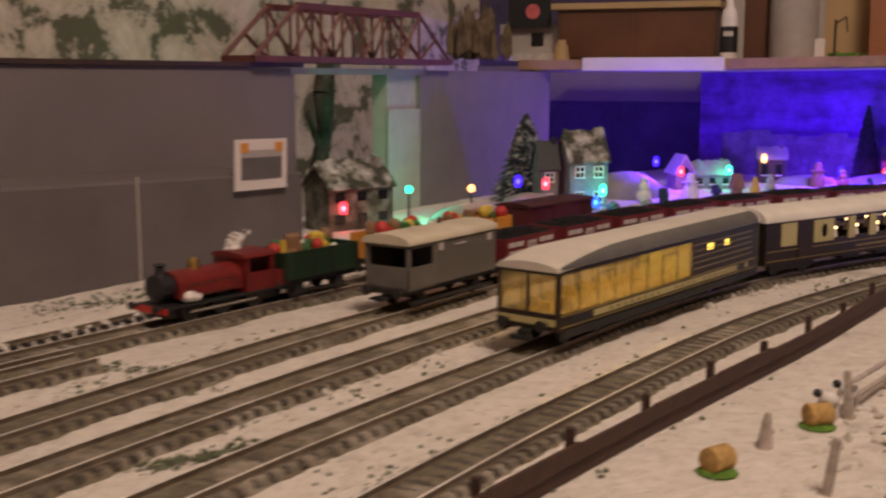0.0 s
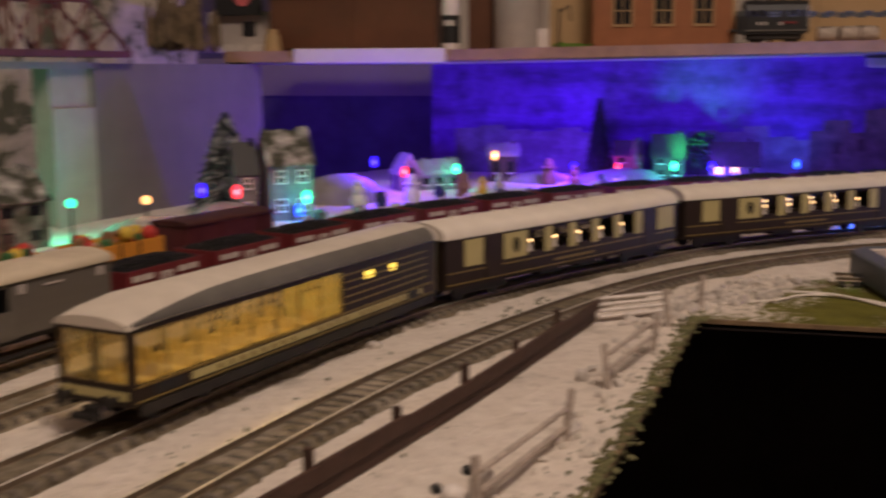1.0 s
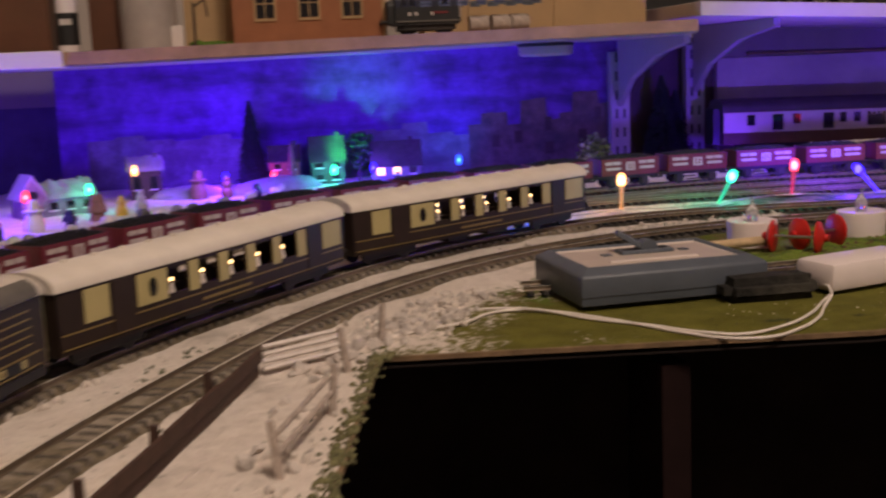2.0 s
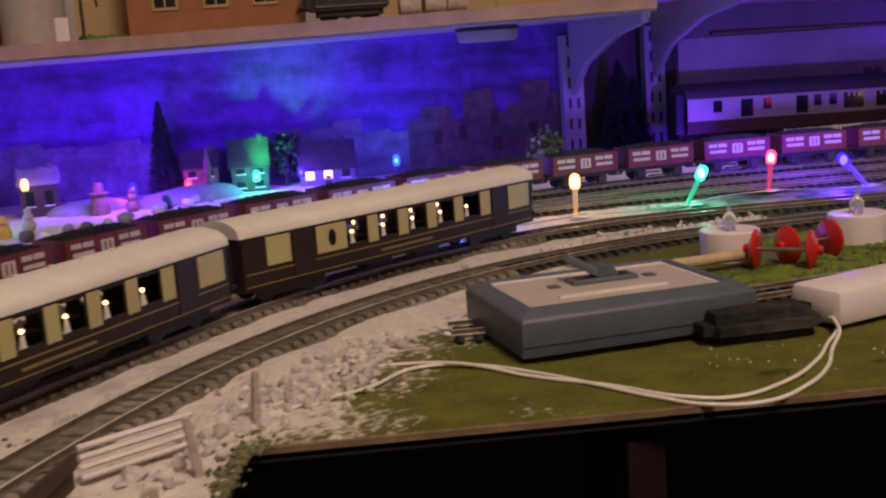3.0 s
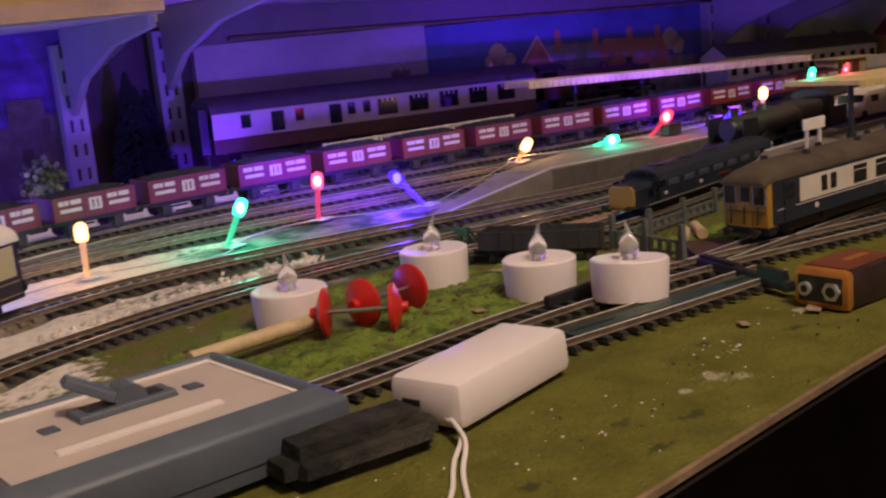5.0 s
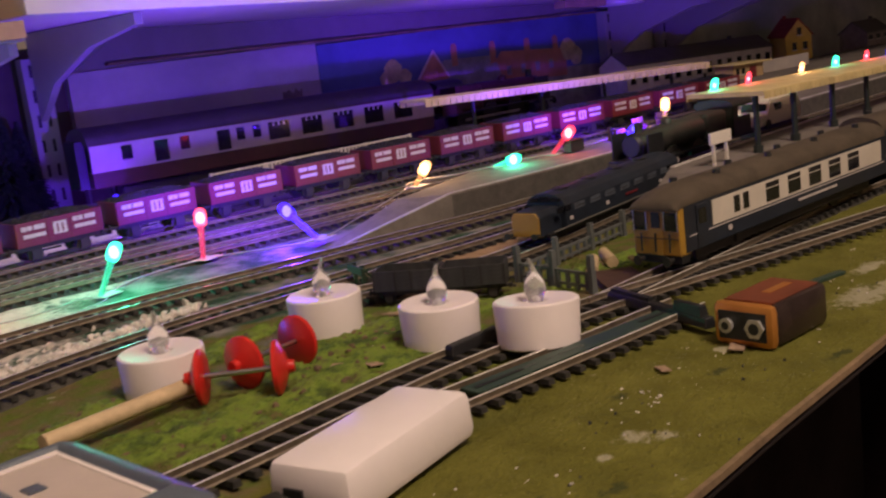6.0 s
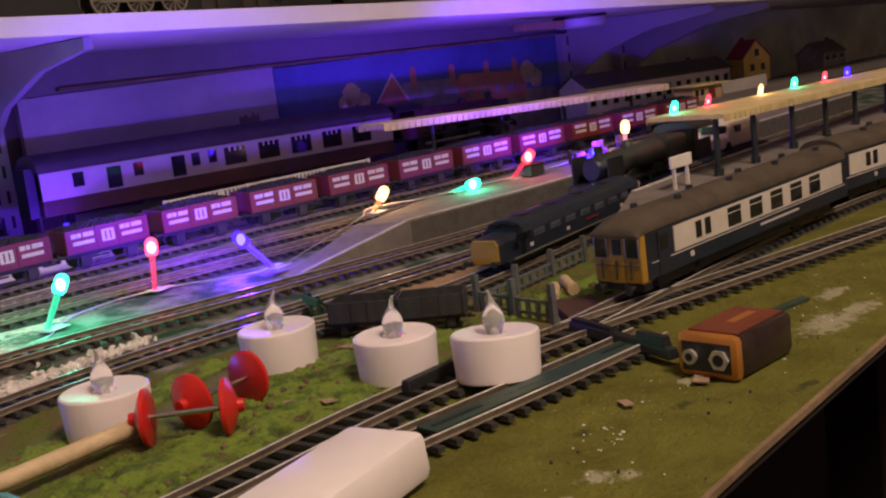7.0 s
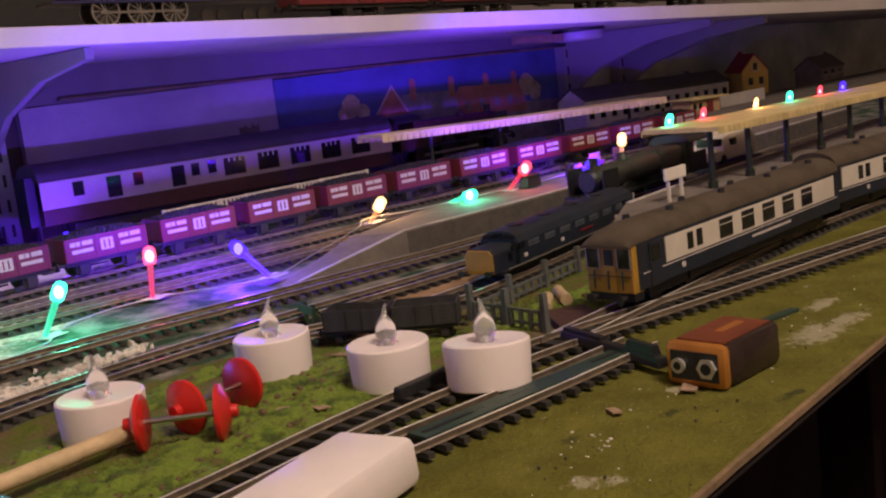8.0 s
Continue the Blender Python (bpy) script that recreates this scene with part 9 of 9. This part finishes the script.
def town_backdrop():
    b = thing("painted_backdrop", "printed blue-sky town backdrop with red roofs and trees", "backdrop", on_w(0.915, 1.685, 0.0))
    part("sheet", boxes((0, 0.50, -0.002, 0, -0.02, 0.128)), mat("sky_print", (0.060, 0.085, 0.22), 0.7, 0, 0.4, 9, dirt=(0.17, 0.20, 0.38), dirt_amount=0.6, stretch=2.5), b)
    terra = mat("roof_print", (0.40, 0.17, 0.10), 0.8, 0, 0.2, 40)
    grey = mat("street_print", (0.24, 0.22, 0.21), 0.8, 0, 0.4, 40)
    tile_edge = mat("verge_print", (0.55, 0.42, 0.36), 0.8, 0, 0.2, 40)
    leaf = mat("tree_print", (0.46, 0.38, 0.20), 0.8, 0, 0.4, 80)

    def shape(pts, material, d):
        bm = bmesh.new()
        bm_plate(bm, [(x, -0.0022 - d, z) for x, z in pts], (0, -0.0003, 0))
        part("printed_shape", bm, material, b)
    def tree(x, z, r):
        shape([(x + r * math.cos(a) * (1 + 0.12 * math.sin(5 * a)), z + r * math.sin(a) * 1.1) for a in [i * 0.3927 for i in range(16)]], leaf, 0.0006)
    shape([(0.0, -0.02), (0.50, -0.02), (0.50, 0.052), (0.42, 0.056), (0.0, 0.066)], grey, 0.0001)
    shape([(0.275, 0.05), (0.405, 0.045), (0.405, 0.074), (0.395, 0.083), (0.285, 0.090), (0.275, 0.080)], terra, 0.0004)
    shape([(0.190, 0.05), (0.285, 0.05), (0.272, 0.087), (0.186, 0.090), (0.175, 0.072)], grey, 0.0005)
    shape([(0.1415, 0.050), (0.191, 0.050), (0.191, 0.070), (0.170, 0.1016), (0.1415, 0.072)], terra, 0.0007)
    shape([(0.139, 0.069), (0.170, 0.1050), (0.194, 0.0685), (0.191, 0.0675), (0.170, 0.1005), (0.142, 0.068)], tile_edge, 0.0009)
    for x, z in ((0.204, 0.1086), (0.270, 0.1050), (0.3325, 0.1026), (0.386, 0.1010)):
        shape([(x - 0.005, z - 0.028), (x + 0.005, z - 0.028), (x + 0.005, z - 0.004), (x + 0.003, z), (x - 0.003, z), (x - 0.005, z - 0.004)], terra, 0.0008)
    for x in (0.292, 0.318, 0.345, 0.371):
        shape([(x, 0.058), (x + 0.008, 0.058), (x + 0.008, 0.070), (x, 0.070)], grey, 0.0009)
    for x, z, r in ((0.105, 0.086, 0.013), (0.122, 0.076, 0.010), (0.094, 0.076, 0.010), (0.410, 0.080, 0.014), (0.425, 0.070, 0.012)):
        tree(x, z, r)
    return b


town_backdrop()


def bracket(s, label, dz=0.0):
    b = thing("shelf_bracket", label, "bracket", on_w(s, 1.672, 0.0), "shelf brackets")
    bm = boxes((-0.0125, 0.0125, -0.006, 0.010, -0.02, 0.150 + min(dz, 0.0)))
    part("upright", bm, M_METALB, b, "slotted white wall upright", bevel=0.0008)
    for k in range(6 if dz > -0.02 else 5):
        for x in (-0.005, 0.005):
            part("slot", boxes((x - 0.0016, x + 0.0016, -0.0064, -0.0055, 0.012 + k * 0.024, 0.024 + k * 0.024)), M_BLACK, b)
    bm = bmesh.new()
    out = [(y, z + dz) for y, z in ((-0.005, 0.080), (-0.06, 0.116), (-0.15, 0.143), (-0.248, 0.155), (-0.248, 0.164), (-0.005, 0.164))]
    bm_prism(bm, out, -0.0035, 0.0035)
    bmesh.ops.triangulate(bm, faces=list(bm.faces))
    part("arm", bm, M_METALB, b, "pressed white bracket arm")
    return b


bracket(0.482, "white slotted metal shelf bracket and upright", -0.0050)
bracket(0.583, "second white slotted metal shelf bracket and upright", 0.0090)
bracket(1.40, "white slotted metal shelf bracket near the station building", -0.0258)
bracket(1.52, "white metal shelf bracket in the dim corner", -0.0310)
def rising(s0, s1, c0, c1, below, above):
    """A board under the shelf line that follows its rise."""
    bm = bmesh.new()
    ss = [s0, -0.2, s1]
    rows = [[bm.verts.new((s, c, 0.1642 + max(0.0, s + 0.2) * 0.0150 - d)) for c, d in ((c0, below), (c1, below), (c1, above), (c0, above))] for s in ss]
    for p, q in zip(rows, rows[1:]):
        for i in range(4):
            bm.faces.new((p[i], q[i], q[(i + 1) % 4], p[(i + 1) % 4]))
    bm.faces.new(rows[0])
    bm.faces.new(rows[-1][::-1])
    return bm


single("shelf_wood", rising(-0.42, 0.487, 0.0, 0.30, 0.0127, 0.0002), M_SHELFB, "rough brown-edged upper shelf over the village", "shelf", on_w(0, 1.405), kind="structure")
single("shelf_underside_cover", rising(-0.42, 0.487, 0.004, 0.28, 0.0147, 0.0130), M_LILAC, "pale underside of the upper shelf", "shelf", on_w(0, 1.405), kind="structure")
single("white_cloth", boxes((-0.335, -0.158, -0.004, 0.06, 0.1500, 0.1665, 0.0005)), M_PAPER, "white cloth hanging over the shelf edge", "cloth", on_w(0, 1.403), bevel=0.001)
bm = bmesh.new()
pts = [(0.49, 0.1775), (2.6, 0.0880)]
v = [bm.verts.new((s, y, z + dz)) for s, z in pts for y in (0.0, 0.285) for dz in (0.0, 0.0150)]
for f in ((0, 1, 5, 4), (2, 6, 7, 3), (0, 4, 6, 2), (1, 3, 7, 5), (0, 2, 3, 1), (4, 5, 7, 6)):
    bm.faces.new([v[i] for i in f])
single("shelf_white", bm, M_SHELFW, "white-painted upper shelf along the back wall", "shelf", on_w(0, 1.405), kind="structure", bevel=0.0008)
for s, c, z in ((0.345, 1.50, 0.1572), (1.235, 1.50, 0.1455)):
    pk = thing("puck_light", "round silver push light under the shelf, switched off", "light", on_w(s, c, z) @ pose(0, 0, 0, 180, 0, 0), "push lights")
    bm = bmesh.new()
    bm_lathe(bm, [(0, 0), (0.030, 0), (0.031, 0.003), (0.030, 0.012), (0.027, 0.0145), (0, 0.0150)], 36)
    part("housing", bm, M_METALB, pk, smooth=True)
    bm = bmesh.new()
    bm_lathe(bm, [(0.0305, 0.0005), (0.0318, 0.001), (0.0318, 0.0035), (0.0305, 0.004)], 36)
    part("rim", bm, M_BLACK, pk)

single("shelf_batten", boxes((1.131, 1.200, 0, 0.018, -0.0085, 0.0)), M_PLY, "pale wooden batten under the shelf", "batten", on_w(0, 1.492, 0.1442) @ Matrix.Translation((1.131, 0, 0)) @ pose(0, 0, 0, 0, 2.5, 0) @ Matrix.Translation((-1.131, 0, 0)), bevel=0.0005)

# ---- things on the shelf ----
def top(s):
    """Height of the brown shelf's upper face, which rises a little along the wall."""
    return 0.1642 + max(0.0, s + 0.2) * 0.0150


cb = thing("cabinet", "dark brown wooden cabinet with a pale top on the shelf", "cabinet", on_w(-0.385, 1.47, top(-0.385)))
part("body", boxes((0, 0.205, 0, 0.12, 0, 0.066)), M_CABINET, cb, bevel=0.001)
part("top", boxes((-0.008, 0.212, -0.008, 0.125, 0.066, 0.074)), M_CREAMW, cb, "pale wooden top", bevel=0.0008)
for k in (0.0, 0.103):
    part("door_panel", boxes((0.004 + k, 0.099 + k, -0.0015, 0.0005, 0.004, 0.062)), M_CABINET, cb, bevel=0.0004)
bt = thing("bottle", "white plastic glue bottle with a dark label on the shelf", "bottle", on_w(-0.161, 1.46, top(-0.161)))
bm = bmesh.new()
bm_lathe(bm, [(0, 0), (0.0100, 0), (0.0105, 0.002), (0.0105, 0.050), (0.0085, 0.060), (0.0050, 0.064), (0.0030, 0.080), (0, 0.082)], 24)
part("body", bm, M_WHITE, bt, smooth=True)
bm = bmesh.new()
bm_lathe(bm, [(0.0106, 0.008), (0.0108, 0.008), (0.0108, 0.040), (0.0106, 0.040)], 24)
part("label", bm, M_BLACK, bt, "dark printed label")
part("label_bar", boxes((-0.006, 0.006, -0.0112, -0.0095, 0.028, 0.034)), M_LETTER, bt)
single("panel_board", boxes((0, 0.050, 0, 0.02, 0, 0.12)), M_CABINET, "reddish brown board standing on the shelf", "board", on_w(-0.150, 1.53, top(-0.150)), bevel=0.0008)
bm = bmesh.new()
bm_lathe(bm, [(0, 0), (0.030, 0), (0.030, 0.12), (0, 0.12)], 40)
single("grey_tower", bm, M_PLASTER, "round grey model tower on the shelf", "tower", on_w(-0.087, 1.52, top(-0.087)), smooth=True)
single("white_post", boxes((-0.006, 0.006, -0.004, 0.004, 0, 0.022)), M_PAPER, "short white post on the shelf", "post", on_w(-0.052, 1.455, top(-0.052)), bevel=0.0006)
single("garden_backing", boxes((0, 0.060, 0, 0.004, 0, 0.10)), M_CREAMW, "cream backing card beside the terracotta building", "card", on_w(-0.05, 1.53, top(-0.05)))
bm = bmesh.new()
lumps(bm, random.Random(4), (0, 0), 40, 0.011, 0.003, 0.006)
single("hedge", bm, M_GREENBASE, "clump of green hedge on the shelf", "hedge", on_w(-0.022, 1.49, top(-0.022)))
single("iron_gate", tubes(((0, 0, 0), (0, 0, 0.045), 0.0015), ((0, 0, 0.04), (0.012, 0, 0.048), 0.0012), ((0.012, 0, 0.048), (0.014, 0, 0.03), 0.0012), seg=6), M_DARKW, "thin dark lamp hook on the shelf", "hook", on_w(-0.035, 1.46, top(-0.035)))
tb_ = thing("terracotta_building", "terracotta model building with dark sash windows on the shelf", "model building", on_w(0.004, 1.47, top(0.004)))
part("wall", boxes((0, 0.160, 0, 0.09, 0, 0.12)), M_TERRA, tb_)
for x in (0.034, 0.080, 0.125):
    for z in (0.026, 0.072):
        w_ = part("window", boxes((x - 0.0095, x + 0.0095, -0.0008, 0.0006, z, z + 0.030)), M_WIN, tb_)
        part("window_frame", boxes((x - 0.0115, x - 0.0095, -0.0016, 0.0004, z - 0.002, z + 0.032), (x + 0.0095, x + 0.0115, -0.0016, 0.0004, z - 0.002, z + 0.032), (x - 0.0115, x + 0.0115, -0.0016, 0.0004, z - 0.003, z - 0.0005), (x - 0.0006, x + 0.0006, -0.0014, 0.0004, z, z + 0.03), (x - 0.0095, x + 0.0095, -0.0014, 0.0004, z + 0.0145, z + 0.0155)), M_CREAMW, w_)
part("corner_strip", boxes((0.157, 0.161, -0.0012, 0.091, 0, 0.12)), M_CREAMW, tb_)
diesel_loco(on_w(0.205, 1.455, top(0.205)), "small black shunting locomotive on the upper line", M_BLACK, M_BLACK, 0.075)
for i, s in enumerate((0.262, 0.285, 0.305)):
    bm = tubes(((-0.010, 0, 0.0085), (0.010, 0, 0.0085), 0.0082), seg=16)
    single("log_load", bm, M_POST, "frosted round log bundle on the shelf", "log", on_w(s, 1.455, top(s), 8 * i), "log bundles", smooth=True)
single("cream_building", boxes((0, 0.26, 0, 0.06, 0, 0.12), (0.05, 0.055, -0.003, 0, 0, 0.12), (0.15, 0.155, -0.003, 0, 0, 0.12)), M_CREAMW, "plain cream model building on the shelf", "model building", on_w(0.215, 1.54, top(0.215)))
wh = thing("signal_house", "white model house with a dark signal board and red disc", "model house", on_w(-0.475, 1.50, top(-0.475)))
part("wall", boxes((0, 0.085, 0, 0.06, 0, 0.050)), M_PLASTER, wh)
part("signal_board", boxes((0.015, 0.075, -0.012, -0.009, 0.045, 0.085)), M_BLACK, wh)
part("signal_disc", tubes(((0.050, -0.013, 0.066), (0.050, -0.012, 0.066), 0.010), seg=20), mat("signal_pink", (0.55, 0.12, 0.13), 0.5), wh)
part("window", boxes((0.045, 0.062, -0.001, 0.001, 0.020, 0.038)), M_WIN, wh)
part("base", boxes((-0.005, 0.090, -0.010, 0.06, 0, 0.010)), M_ROCK, wh)
single("yellow_pot", tubes(((0, 0, 0), (0, 0, 0.020), 0.011, 0.008), ((0, 0, 0.020), (0, 0, 0.026), 0.006), seg=16), M_CREAMW, "small cream pot on the shelf", "pot", on_w(-0.372, 1.44, top(-0.372)))
bm = bmesh.new()
lumps(bm, random.Random(6), (0, 0), 70, 0.014, 0.004, 0.009)
for v in bm.verts:
    v.co.z = abs(v.co.z) * 7
single("dry_tree", bm, mat("bark_mottled", (0.14, 0.10, 0.06), 0.9, 0, 0.7, 60, 0.8, 300), "mottled dry tree trunk on the shelf", "trunk", on_w(-0.50, 1.47, top(-0.50)))
# the high-level train, seen by its wheels
sl = 0.0150


def high(s):
    return 0.1775 + (s - 0.49) * (0.0880 - 0.1775) / 2.11 + sl


e = thing("steam_locomotive", "black steam locomotive with large pale-rimmed wheels on the high shelf", "model locomotive", on_w(0.66, 1.44, high(0.66)) @ pose(0, 0, 0, 0, 2.43, 0))
part("boiler", tubes(((-0.09, 0, 0.032), (0.07, 0, 0.032), 0.011), seg=20), M_LOCODARK, e, smooth=True)
part("running_plate", boxes((-0.10, 0.11, -0.016, 0.016, 0.018, 0.020)), M_BLACK, e)
for x in (-0.055, -0.025, 0.005):
    for s in (-1, 1):
        wv = part("driving_wheel", tubes(((x, s * 0.0075, 0.012), (x, s * 0.0100, 0.012), 0.0118), seg=28), M_FRAME, e)
        bm = bmesh.new()
        bm_lathe(bm, [(0.0105, 0), (0.0120, 0), (0.0120, 0.0008), (0.0105, 0.0008)], 28)
        bmesh.ops.transform(bm, matrix=Matrix.Translation((x, s * 0.0100, 0.012)) @ Matrix.Rotation(radians(-90 * s), 4, "X"), verts=bm.verts)
        part("tyre", bm, M_STEEL, wv)
        for k in range(6):
            a = k * math.pi / 6
            part("spoke", tubes(((x - 0.0105 * math.cos(a), s * 0.0102, 0.012 - 0.0105 * math.sin(a)), (x + 0.0105 * math.cos(a), s * 0.0102, 0.012 + 0.0105 * math.sin(a)), 0.0005), seg=4), M_STEEL, wv)
for s in (-1, 1):
    part("coupling_rod", boxes((-0.060, 0.012, s * 0.0115 - 0.0006, s * 0.0115 + 0.0006, 0.010, 0.0118)), M_STEEL, e)
for x in (0.035, 0.050, 0.075, 0.090):
    part("small_wheel", tubes(((x, -0.010, 0.006), (x, -0.0075, 0.006), 0.006), seg=18), M_FRAME, e)
for k in range(4):
    s = 0.86 + k * 0.17
    open_wagon(on_w(s, 1.44, high(s)) @ pose(0, 0, 0, 0, 2.43, 0), "goods_wagon", "dark red goods wagon on the high shelf", M_MAROON, "wagons on the high shelf", L=0.155, letters=False, load=False)
